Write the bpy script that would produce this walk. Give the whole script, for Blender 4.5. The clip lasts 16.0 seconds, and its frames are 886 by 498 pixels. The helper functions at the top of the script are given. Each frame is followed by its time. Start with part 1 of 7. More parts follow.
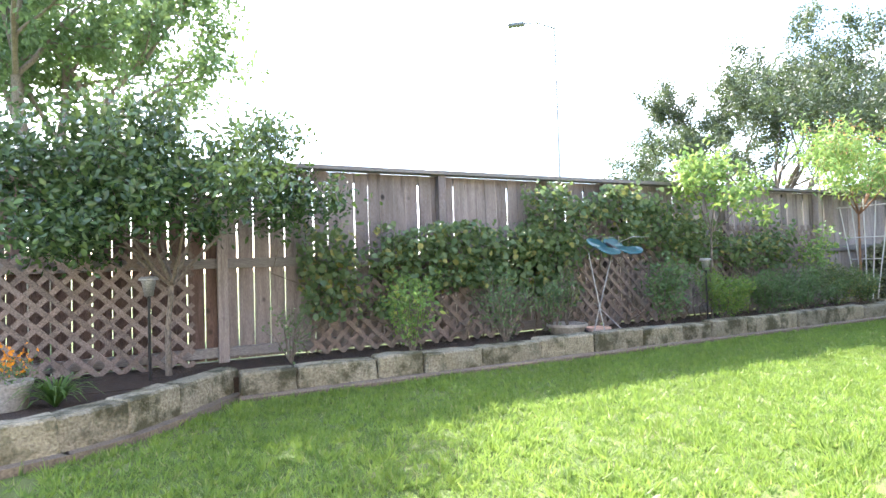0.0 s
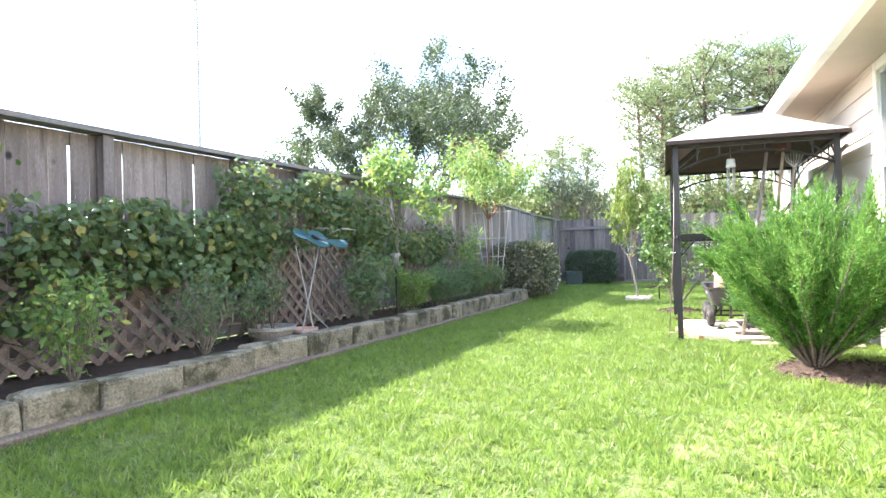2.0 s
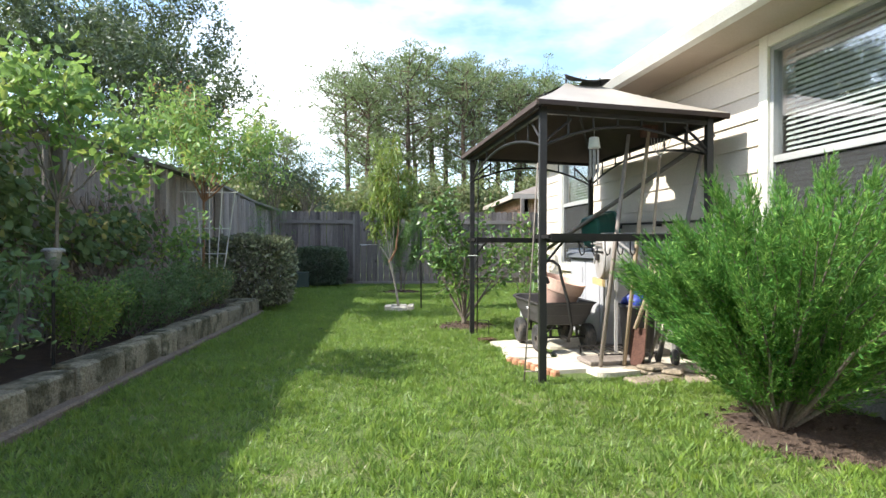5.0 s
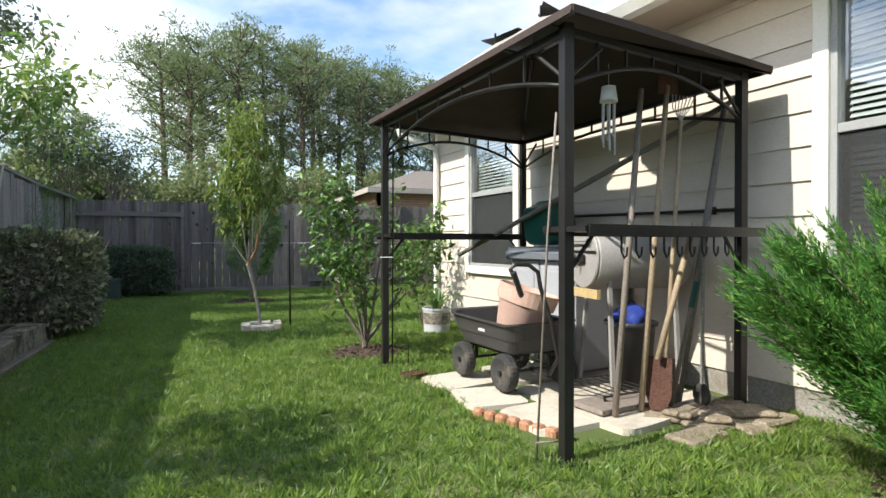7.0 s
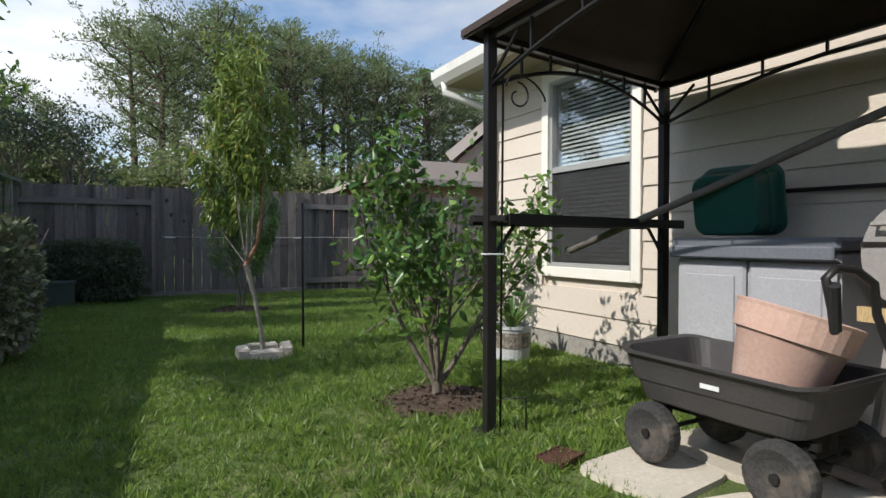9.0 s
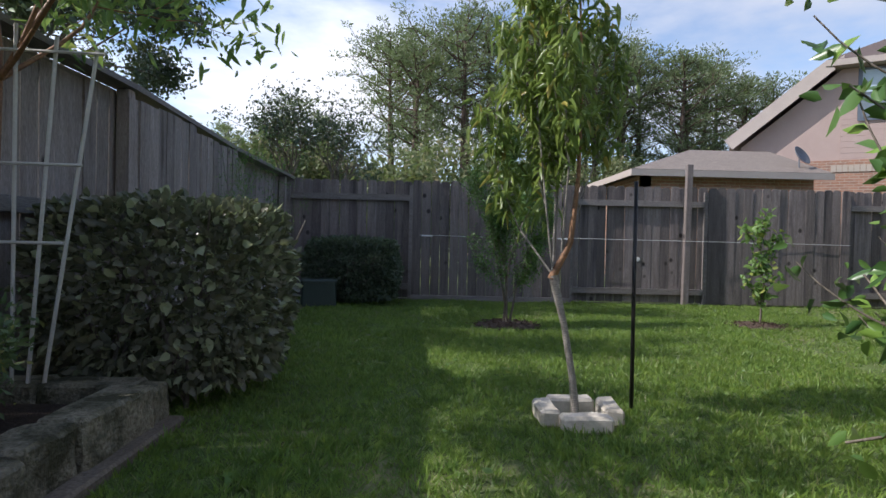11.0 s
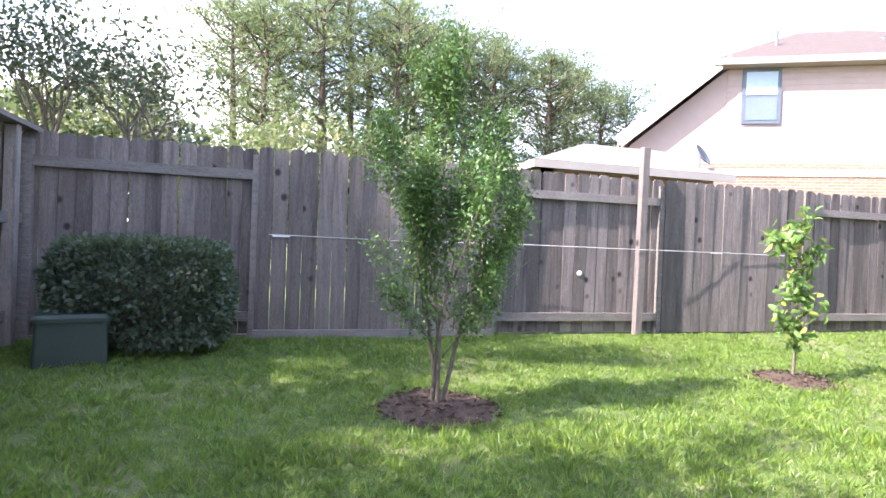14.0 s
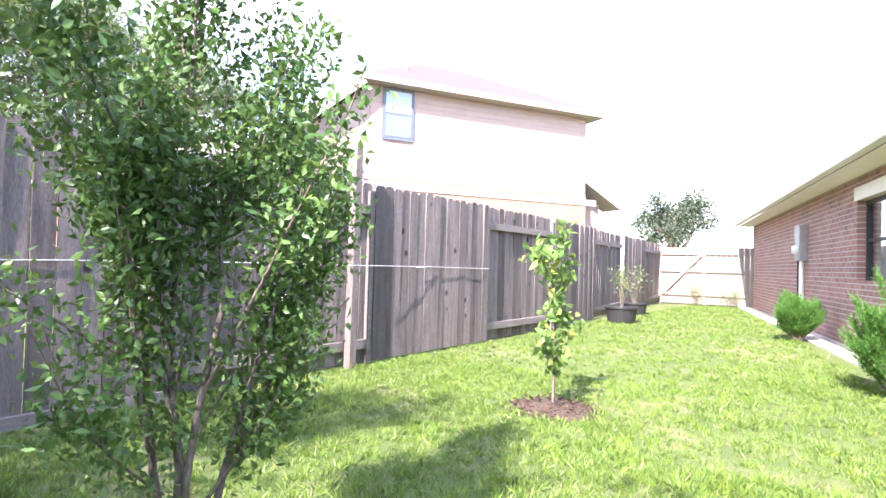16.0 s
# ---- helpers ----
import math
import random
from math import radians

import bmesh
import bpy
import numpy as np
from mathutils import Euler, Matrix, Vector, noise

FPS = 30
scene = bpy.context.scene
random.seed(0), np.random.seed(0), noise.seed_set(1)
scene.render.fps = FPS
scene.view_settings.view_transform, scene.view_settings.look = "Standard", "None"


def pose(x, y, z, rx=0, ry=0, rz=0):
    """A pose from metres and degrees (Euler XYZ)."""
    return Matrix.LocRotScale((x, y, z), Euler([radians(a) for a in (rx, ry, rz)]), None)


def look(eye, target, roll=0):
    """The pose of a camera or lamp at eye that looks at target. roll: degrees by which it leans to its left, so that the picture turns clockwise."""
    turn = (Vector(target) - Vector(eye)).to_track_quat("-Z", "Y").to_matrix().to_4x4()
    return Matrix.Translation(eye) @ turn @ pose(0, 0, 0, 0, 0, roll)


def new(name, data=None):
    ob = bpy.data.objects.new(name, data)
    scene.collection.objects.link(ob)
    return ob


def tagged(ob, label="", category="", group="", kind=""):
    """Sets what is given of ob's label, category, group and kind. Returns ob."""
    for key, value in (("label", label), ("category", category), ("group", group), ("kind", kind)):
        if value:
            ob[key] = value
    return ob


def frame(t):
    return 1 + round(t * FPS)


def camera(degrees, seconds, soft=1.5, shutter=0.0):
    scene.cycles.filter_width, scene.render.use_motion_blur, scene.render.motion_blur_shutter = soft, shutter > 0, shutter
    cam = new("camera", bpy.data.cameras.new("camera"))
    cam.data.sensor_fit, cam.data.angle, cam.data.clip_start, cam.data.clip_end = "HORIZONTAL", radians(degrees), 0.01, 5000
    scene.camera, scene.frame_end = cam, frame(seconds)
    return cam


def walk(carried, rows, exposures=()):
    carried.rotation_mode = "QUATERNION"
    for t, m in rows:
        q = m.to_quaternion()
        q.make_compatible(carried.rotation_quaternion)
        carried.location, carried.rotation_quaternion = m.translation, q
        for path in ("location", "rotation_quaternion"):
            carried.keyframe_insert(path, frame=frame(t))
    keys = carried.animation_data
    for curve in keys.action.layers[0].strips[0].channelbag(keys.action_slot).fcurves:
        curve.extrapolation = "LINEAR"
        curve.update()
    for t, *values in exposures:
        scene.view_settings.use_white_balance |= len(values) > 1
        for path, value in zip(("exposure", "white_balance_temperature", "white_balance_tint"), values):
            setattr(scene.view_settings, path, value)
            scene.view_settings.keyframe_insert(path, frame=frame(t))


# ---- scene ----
cam = camera(76.1, 16.0)
PATH = [
    (0, (2.684, 0.713, 0.972), (0.894, 1.603, 1.027), -1.8),
    (0.5, (2.466, 0.6, 0.933), (0.877, 1.814, 0.987), -2.0),
    (1, (2.238, 0.475, 0.964), (0.872, 1.935, 0.998), -1.7),
    (1.5, (1.942, 0.486, 0.927), (0.811, 2.135, 0.955), -1.8),
    (2, (1.576, 0.6, 0.924), (0.687, 2.391, 0.942), -1.6),
    (2.5, (1.236, 0.781, 0.927), (0.591, 2.674, 0.937), -1.4),
    (3, (0.942, 1.148, 0.943), (0.465, 3.091, 0.948), -1.3),
    (3.5, (0.703, 1.552, 0.948), (0.355, 3.522, 0.947), -1.1),
    (4, (0.502, 1.921, 0.969), (0.378, 3.917, 0.962), -1.0),
    (4.2, (0.441, 2.081, 0.969), (0.386, 4.08, 0.959), -0.9),
    (6.3, (-0.19, 3.789, 0.967), (0.336, 5.719, 0.954), 0.2),
    (6.5, (-0.206, 3.963, 0.976), (0.39, 5.873, 0.962), -0.2),
    (7, (-0.255, 4.483, 0.968), (0.486, 6.34, 0.948), -0.1),
    (7.5, (-0.298, 4.943, 0.936), (0.584, 6.738, 0.92), 0.2),
    (8, (-0.318, 5.416, 0.938), (0.667, 7.157, 0.918), 0.1),
    (8.5, (-0.328, 5.905, 0.915), (0.621, 7.665, 0.89), -0.1),
    (9, (-0.336, 6.412, 0.92), (0.479, 8.239, 0.893), 0.1),
    (9.5, (-0.362, 6.91, 0.912), (0.264, 8.809, 0.885), 0.0),
    (10, (-0.446, 7.309, 0.891), (-0.062, 9.272, 0.873), 0.4),
    (12.3, (-0.601, 9.612, 0.952), (-0.708, 11.608, 0.911), 1.5),
    (12.5, (-0.611, 9.806, 0.981), (-0.717, 11.803, 0.93), 1.4),
    (13, (-0.657, 10.245, 0.981), (-0.584, 12.243, 0.934), 1.8),
    (13.5, (-0.675, 10.724, 0.975), (-0.434, 12.709, 0.933), 2.0),
    (14, (-0.644, 11.194, 0.96), (-0.092, 13.117, 0.943), 2.2),
    (14.5, (-0.586, 11.674, 0.894), (0.268, 13.482, 0.919), 2.1),
    (15, (-0.584, 12.137, 0.918), (0.516, 13.807, 0.956), 2.0),
    (15.5, (-0.535, 12.616, 0.983), (0.857, 14.051, 1.028), 1.7),
    (16, (-0.569, 12.918, 1.014), (1.049, 14.093, 1.069), 1.5),
]
walk(cam, [(t, look(eye, target, roll)) for t, eye, target, roll in PATH],
     exposures=[(0, 2.78, 6400, 14), (1.5, 2.82, 6400, 14), (2.5, 2.6, 6400, 12), (3.5, 2.2, 6450, 9), (4.2, 1.85, 6450, 8), (6.3, 0.95, 6450, 6),
                (8.0, 0.77, 6500, 6), (9.0, 0.25, 6350, 9), (10.2, -0.1, 6100, 12), (12.3, 1.95, 6350, 18), (13.5, 2.3, 6350, 20),
                (14.5, 2.46, 6350, 22), (15.2, 2.62, 6300, 23), (16, 2.56, 6300, 25)])

# ---------------------------------------------------------------- light
SUN_TO = Vector((1.0, 0.14, -0.92)).normalized()
sun = new("sun", bpy.data.lights.new("sun", "SUN"))
sun.data.energy, sun.data.angle, sun.data.color = 3.9, radians(0.53), (1.0, 0.945, 0.87)
sun.matrix_world = look((-20, -2, 20), Vector((-20, -2, 20)) + SUN_TO)

world = bpy.data.worlds.new("sky")
world.use_nodes = True
scene.world = world
wn, wl = world.node_tree.nodes, world.node_tree.links
bg = wn["Background"]
sky = wn.new("ShaderNodeTexSky")
sky.sky_type, sky.sun_disc = "NISHITA", False
sky.sun_elevation = math.asin(-SUN_TO.z)
sky.sun_rotation = math.atan2(-SUN_TO.x, -SUN_TO.y)
sky.air_density, sky.dust_density, sky.ozone_density = 1.0, 0.8, 1.5
tc = wn.new("ShaderNodeTexCoord")
mp = wn.new("ShaderNodeMapping")
mp.inputs["Scale"].default_value = (1.0, 1.0, 2.6)
cn = wn.new("ShaderNodeTexNoise")
cn.inputs["Scale"].default_value, cn.inputs["Detail"].default_value, cn.inputs["Roughness"].default_value = 1.7, 7, 0.55
cr = wn.new("ShaderNodeValToRGB")
cr.color_ramp.elements[0].position, cr.color_ramp.elements[1].position = 0.50, 0.70
cm = wn.new("ShaderNodeMix")
cm.data_type = "RGBA"
# clouds glow towards the sun and are grey away from it
sd = wn.new("ShaderNodeVectorMath")
sd.operation = "DOT_PRODUCT"
sd.inputs[1].default_value = -SUN_TO
wl.new(tc.outputs["Generated"], sd.inputs[0])
half = wn.new("ShaderNodeMath")
half.operation = "MULTIPLY_ADD"
half.inputs[1].default_value, half.inputs[2].default_value = 0.5, 0.5
wl.new(sd.outputs["Value"], half.inputs[0])
power = wn.new("ShaderNodeMath")
power.operation = "POWER"
power.inputs[1].default_value = 3.5
wl.new(half.outputs["Value"], power.inputs[0])
glow = wn.new("ShaderNodeMapRange")
glow.inputs["To Min"].default_value, glow.inputs["To Max"].default_value = 3.6, 17.0
wl.new(power.outputs["Value"], glow.inputs["Value"])
tone = wn.new("ShaderNodeVectorMath")
tone.operation = "SCALE"
tone.inputs[0].default_value = (1.0, 1.02, 1.07)
wl.new(glow.outputs["Result"], tone.inputs["Scale"])
wl.new(tone.outputs["Vector"], cm.inputs["B"])
wl.new(tc.outputs["Generated"], mp.inputs["Vector"])
wl.new(mp.outputs["Vector"], cn.inputs["Vector"])
wl.new(cn.outputs["Fac"], cr.inputs["Fac"])
wl.new(cr.outputs["Color"], cm.inputs["Factor"])
wl.new(sky.outputs["Color"], cm.inputs["A"])
wl.new(cm.outputs["Result"], bg.inputs["Color"])
bg.inputs["Strength"].default_value = 0.15


# ---------------------------------------------------------------- materials
def tree_of(name):
    m = bpy.data.materials.new(name)
    m.use_nodes = True
    n = m.node_tree.nodes
    return m, n, m.node_tree.links, n["Principled BSDF"]


def node(n, kind, **vals):
    o = n.new(kind)
    for k, v in vals.items():
        o.inputs[k.replace("_", " ")].default_value = v
    return o


def mixc(n, l, fac, a, b, blend="MIX"):
    m = n.new("ShaderNodeMix")
    m.data_type, m.blend_type = "RGBA", blend
    for key, v in (("Factor", fac), ("A", a), ("B", b)):
        if isinstance(v, bpy.types.NodeSocket):
            l.new(v, m.inputs[key])
        elif key == "Factor":
            m.inputs[key].default_value = v
        else:
            m.inputs[key].default_value = (*v, 1)
    return m.outputs["Result"]


def ramp(n, l, fac, lo, hi):
    r = n.new("ShaderNodeMapRange")
    l.new(fac, r.inputs["Value"])
    r.inputs["From Min"].default_value, r.inputs["From Max"].default_value = lo, hi
    return r.outputs["Result"]


def surface(name, a, b, scale=6.0, fine=90.0, rough=0.8, bump=0.25, metal=0.0, stretch=(1, 1, 1), stain=None, stain_scale=1.5,
            vary=0.0, island=False, spec=0.4, depth=0.004, stain_at=(0.52, 0.68), knots=0.0):
    """Two tones mixed by coarse and fine noise, with a stain of a third tone, relief, and a tone of its own for each piece."""
    m, n, l, p = tree_of(name)
    tc = n.new("ShaderNodeTexCoord")
    mp = n.new("ShaderNodeMapping")
    mp.inputs["Scale"].default_value = stretch
    l.new(tc.outputs["Object"], mp.inputs["Vector"])
    if vary:
        src = n.new("ShaderNodeNewGeometry").outputs["Random Per Island"] if island else n.new("ShaderNodeObjectInfo").outputs["Random"]
        off = n.new("ShaderNodeVectorMath")
        off.operation = "MULTIPLY_ADD"
        l.new(src, off.inputs[0])
        off.inputs[1].default_value = (17.3, 9.1, 23.7)
        l.new(mp.outputs["Vector"], off.inputs[2])
        vec = off.outputs["Vector"]
    else:
        vec = mp.outputs["Vector"]
    big = node(n, "ShaderNodeTexNoise", Scale=scale, Detail=5.0, Roughness=0.6)
    small = node(n, "ShaderNodeTexNoise", Scale=fine, Detail=3.0)
    l.new(vec, big.inputs["Vector"])
    l.new(vec, small.inputs["Vector"])
    col = mixc(n, l, ramp(n, l, big.outputs["Fac"], 0.3, 0.7), a, b)
    col = mixc(n, l, ramp(n, l, small.outputs["Fac"], 0.35, 0.75), col, tuple((0.93 if bump <= 0.12 else 0.6) * c for c in a))
    if stain:
        st = node(n, "ShaderNodeTexNoise", Scale=stain_scale, Detail=6.0, Roughness=0.65)
        l.new(vec, st.inputs["Vector"])
        col = mixc(n, l, ramp(n, l, st.outputs["Fac"], *stain_at), col, stain)
    if knots:
        kt = node(n, "ShaderNodeTexVoronoi", Scale=1.0, Randomness=1.0)
        km = n.new("ShaderNodeMapping")
        km.inputs["Scale"].default_value = (0.55, 0.55, 5.5)
        l.new(vec, km.inputs["Vector"])
        l.new(km.outputs["Vector"], kt.inputs["Vector"])
        col = mixc(n, l, ramp(n, l, kt.outputs["Distance"], knots, knots * 0.45), col, (0.035, 0.028, 0.025))
    if vary:
        hsv = n.new("ShaderNodeHueSaturation")
        l.new(col, hsv.inputs["Color"])
        v = n.new("ShaderNodeMapRange")
        v.inputs["To Min"].default_value, v.inputs["To Max"].default_value = 1 - vary, 1 + vary
        l.new(src, v.inputs["Value"])
        l.new(v.outputs["Result"], hsv.inputs["Value"])
        col = hsv.outputs["Color"]
    l.new(col, p.inputs["Base Color"])
    p.inputs["Roughness"].default_value, p.inputs["Metallic"].default_value = rough, metal
    p.inputs["Specular IOR Level"].default_value = spec
    if bump:
        bp = node(n, "ShaderNodeBump", Strength=bump, Distance=depth)
        add = n.new("ShaderNodeMath")
        l.new(big.outputs["Fac"], add.inputs[0])
        l.new(small.outputs["Fac"], add.inputs[1])
        l.new(add.outputs["Value"], bp.inputs["Height"])
        l.new(bp.outputs["Normal"], p.inputs["Normal"])
    return m


def foliage(name, a, b, c=None, gloss=0.45, through_light=0.35, share=0.12, patch=3.0, swing=0.35, tuft=0.0):
    """Leaves: each its own tone between a and b, a share of them c; light passes through."""
    m, n, l, p = tree_of(name)
    rnd = n.new("ShaderNodeNewGeometry").outputs["Random Per Island"]
    col = mixc(n, l, rnd, a, b)
    if c:
        w = n.new("ShaderNodeTexWhiteNoise")
        w.noise_dimensions = "1D"
        l.new(rnd, w.inputs["W"])
        col = mixc(n, l, ramp(n, l, w.outputs["Value"], 1 - share, 1 - share + 0.03), col, c)
    tc = n.new("ShaderNodeTexCoord")
    big = node(n, "ShaderNodeTexNoise", Scale=patch, Detail=6.0, Roughness=0.7)
    l.new(tc.outputs["Object"], big.inputs["Vector"])
    hsv = n.new("ShaderNodeHueSaturation")
    v = n.new("ShaderNodeMapRange")
    v.inputs["To Min"].default_value, v.inputs["To Max"].default_value = 1 - swing, 1 + swing
    if tuft:
        small = node(n, "ShaderNodeTexNoise", Scale=tuft, Detail=2.0, Roughness=0.6)
        l.new(tc.outputs["Object"], small.inputs["Vector"])
        col = mixc(n, l, ramp(n, l, small.outputs["Fac"], 0.46, 0.72), col, tuple(0.5 * (x + y) * k for x, y, k in zip(a, b, (1.45, 1.25, 0.85))))
        col = mixc(n, l, ramp(n, l, small.outputs["Fac"], 0.48, 0.28), col, tuple(0.72 * x for x in a))
    l.new(big.outputs["Fac"], v.inputs["Value"])
    l.new(v.outputs["Result"], hsv.inputs["Value"])
    l.new(col, hsv.inputs["Color"])
    col = hsv.outputs["Color"]
    l.new(col, p.inputs["Base Color"])
    p.inputs["Roughness"].default_value = gloss
    p.inputs["Specular IOR Level"].default_value = 0.4
    t = n.new("ShaderNodeBsdfTranslucent")
    bright = mixc(n, l, 0.5, col, (0.27, 0.37, 0.09))
    l.new(bright, t.inputs["Color"])
    mx = n.new("ShaderNodeMixShader")
    mx.inputs["Fac"].default_value = through_light
    l.new(p.outputs["BSDF"], mx.inputs[1])
    l.new(t.outputs["BSDF"], mx.inputs[2])
    l.new(mx.outputs["Shader"], n["Material Output"].inputs["Surface"])
    return m


def brickwork(name, tones, mortar):
    m, n, l, p = tree_of(name)
    tc = n.new("ShaderNodeTexCoord")
    br = node(n, "ShaderNodeTexBrick", Scale=1.0, Mortar_Size=0.006, Brick_Width=0.21, Row_Height=0.075, Bias=0.0)
    br.inputs["Color1"].default_value, br.inputs["Color2"].default_value = (*tones[0], 1), (*tones[1], 1)
    br.inputs["Mortar"].default_value = (*mortar, 1)
    l.new(tc.outputs["UV"], br.inputs["Vector"])
    nz = node(n, "ShaderNodeTexNoise", Scale=3.0, Detail=6.0)
    l.new(tc.outputs["UV"], nz.inputs["Vector"])
    col = mixc(n, l, ramp(n, l, nz.outputs["Fac"], 0.45, 0.7), br.outputs["Color"], tones[2])
    col = mixc(n, l, br.outputs["Fac"], col, mortar)
    l.new(col, p.inputs["Base Color"])
    p.inputs["Roughness"].default_value = 0.9
    bp = node(n, "ShaderNodeBump", Strength=0.8, Distance=0.006)
    bp.invert = True
    l.new(br.outputs["Fac"], bp.inputs["Height"])
    l.new(bp.outputs["Normal"], p.inputs["Normal"])
    return m


def glass(name, tint=(0.02, 0.03, 0.03)):
    m, n, l, p = tree_of(name)
    p.inputs["Base Color"].default_value = (*tint, 1)
    p.inputs["Roughness"].default_value = 0.03
    p.inputs["IOR"].default_value = 1.5
    tr = n.new("ShaderNodeBsdfTransparent")
    gl = n.new("ShaderNodeBsdfGlossy")
    gl.inputs["Roughness"].default_value = 0.02
    lw = node(n, "ShaderNodeLayerWeight", Blend=0.35)
    fr = n.new("ShaderNodeMapRange")
    fr.inputs["To Min"].default_value, fr.inputs["To Max"].default_value = 0.06, 0.75
    l.new(lw.outputs["Facing"], fr.inputs["Value"])
    mx = n.new("ShaderNodeMixShader")
    l.new(fr.outputs["Result"], mx.inputs["Fac"])
    l.new(tr.outputs["BSDF"], mx.inputs[1])
    l.new(gl.outputs["BSDF"], mx.inputs[2])
    l.new(mx.outputs["Shader"], n["Material Output"].inputs["Surface"])
    return m


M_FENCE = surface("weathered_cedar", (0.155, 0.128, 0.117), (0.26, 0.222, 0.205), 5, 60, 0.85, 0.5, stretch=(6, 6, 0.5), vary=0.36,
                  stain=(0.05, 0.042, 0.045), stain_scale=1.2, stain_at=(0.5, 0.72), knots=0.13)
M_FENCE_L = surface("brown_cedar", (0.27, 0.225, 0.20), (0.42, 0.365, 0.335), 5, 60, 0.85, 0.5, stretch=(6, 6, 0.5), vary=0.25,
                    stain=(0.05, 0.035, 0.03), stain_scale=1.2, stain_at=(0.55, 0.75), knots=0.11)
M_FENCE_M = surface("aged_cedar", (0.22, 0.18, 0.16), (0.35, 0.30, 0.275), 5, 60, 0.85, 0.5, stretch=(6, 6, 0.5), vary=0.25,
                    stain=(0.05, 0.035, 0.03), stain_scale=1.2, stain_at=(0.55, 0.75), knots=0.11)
# redder boards near the start, darkened further to paint in the tree's shade
M_FENCE_SHADED = surface("shaded_red_cedar", (0.12, 0.075, 0.06), (0.20, 0.135, 0.11), 5, 60, 0.85, 0.5, stretch=(6, 6, 0.5), vary=0.25,
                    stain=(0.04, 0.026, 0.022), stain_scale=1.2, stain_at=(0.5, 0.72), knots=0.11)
M_RAIL = surface("weathered_rail", (0.19, 0.165, 0.15), (0.29, 0.26, 0.24), 5, 60, 0.85, 0.5, stretch=(0.6, 5, 5), vary=0.15)
M_CAP = surface("grey_cap_board", (0.20, 0.18, 0.165), (0.30, 0.275, 0.255), 5, 60, 0.85, 0.5, stretch=(5, 0.6, 5), vary=0.15)
M_LATTICE = surface("lattice_brown", (0.19, 0.145, 0.12), (0.28, 0.22, 0.185), 9, 80, 0.8, 0.3, vary=0.2)
M_STONE = surface("limestone", (0.245, 0.215, 0.15), (0.35, 0.315, 0.235), 5, 60, 0.92, 1.0, vary=0.18, stain=(0.07, 0.066, 0.036),
                  stain_scale=4.2, stain_at=(0.47, 0.60), depth=0.02)
M_FOOT = surface("brown_footing", (0.16, 0.125, 0.095), (0.24, 0.195, 0.15), 6, 70, 0.92, 0.6)
M_SOIL = surface("mulch_soil", (0.045, 0.03, 0.022), (0.10, 0.065, 0.045), 12, 120, 0.95, 1.0, depth=0.02)
M_DIRT = surface("red_mulch", (0.085, 0.056, 0.04), (0.165, 0.112, 0.08), 14, 110, 0.95, 1.0, depth=0.02)
M_SIDING = surface("cream_siding", (0.60, 0.525, 0.445), (0.66, 0.585, 0.50), 3, 150, 0.6, 0.12, stretch=(1, 0.25, 1), vary=0.03)
M_TRIM = surface("white_trim", (0.76, 0.72, 0.64), (0.82, 0.79, 0.72), 4, 120, 0.55, 0.08)
# tan soffit, its tone lowered to paint in the shade under the eave
M_SOFFIT = surface("tan_shaded_soffit", (0.44, 0.36, 0.28), (0.50, 0.42, 0.33), 4, 120, 0.6, 0.06)
M_GUTTER = surface("gutter_paint", (0.74, 0.72, 0.66), (0.8, 0.78, 0.73), 4, 90, 0.4, 0.05, stain=(0.6, 0.57, 0.5))
M_FOUND = surface("foundation_concrete", (0.3, 0.28, 0.25), (0.4, 0.37, 0.33), 5, 70, 0.92, 0.5, stain=(0.2, 0.17, 0.13))
M_SHINGLE = surface("roof_shingle", (0.22, 0.17, 0.13), (0.32, 0.26, 0.21), 9, 60, 0.95, 0.5)
M_WINFRAME = surface("grey_window_frame", (0.30, 0.30, 0.29), (0.36, 0.36, 0.35), 5, 90, 0.45, 0.05)
M_BLIND = surface("white_blind", (0.40, 0.45, 0.43), (0.46, 0.51, 0.49), 5, 90, 0.5, 0.05)
M_DARK = surface("unlit_room_black", (0.02, 0.022, 0.022), (0.03, 0.03, 0.03), 3, 40, 0.9, 0.1)
M_SCREEN = surface("insect_screen", (0.035, 0.036, 0.036), (0.045, 0.045, 0.045), 4, 300, 0.8, 0.1)
M_GLASS = glass("window_glass")
sm_nodes, sm_links = M_SCREEN.node_tree.nodes, M_SCREEN.node_tree.links
sm_mix, sm_clear = sm_nodes.new("ShaderNodeMixShader"), sm_nodes.new("ShaderNodeBsdfTransparent")
sm_mix.inputs["Fac"].default_value = 0.55
sm_links.new(sm_clear.outputs["BSDF"], sm_mix.inputs[1])
sm_links.new(sm_nodes["Principled BSDF"].outputs["BSDF"], sm_mix.inputs[2])
sm_links.new(sm_mix.outputs["Shader"], sm_nodes["Material Output"].inputs["Surface"])
M_GZ = surface("bronze_black_steel", (0.022, 0.02, 0.02), (0.035, 0.032, 0.031), 9, 120, 0.42, 0.08, metal=0.3, stain=(0.06, 0.045, 0.038), stain_scale=5, stain_at=(0.62, 0.8))
M_SUNLIT_TOP = surface("faded_sunlit_canopy_top", (0.33, 0.29, 0.25), (0.42, 0.38, 0.33), 3, 200, 0.6, 0.12)
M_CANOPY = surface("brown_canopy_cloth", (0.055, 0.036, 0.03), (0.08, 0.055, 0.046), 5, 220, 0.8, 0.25)
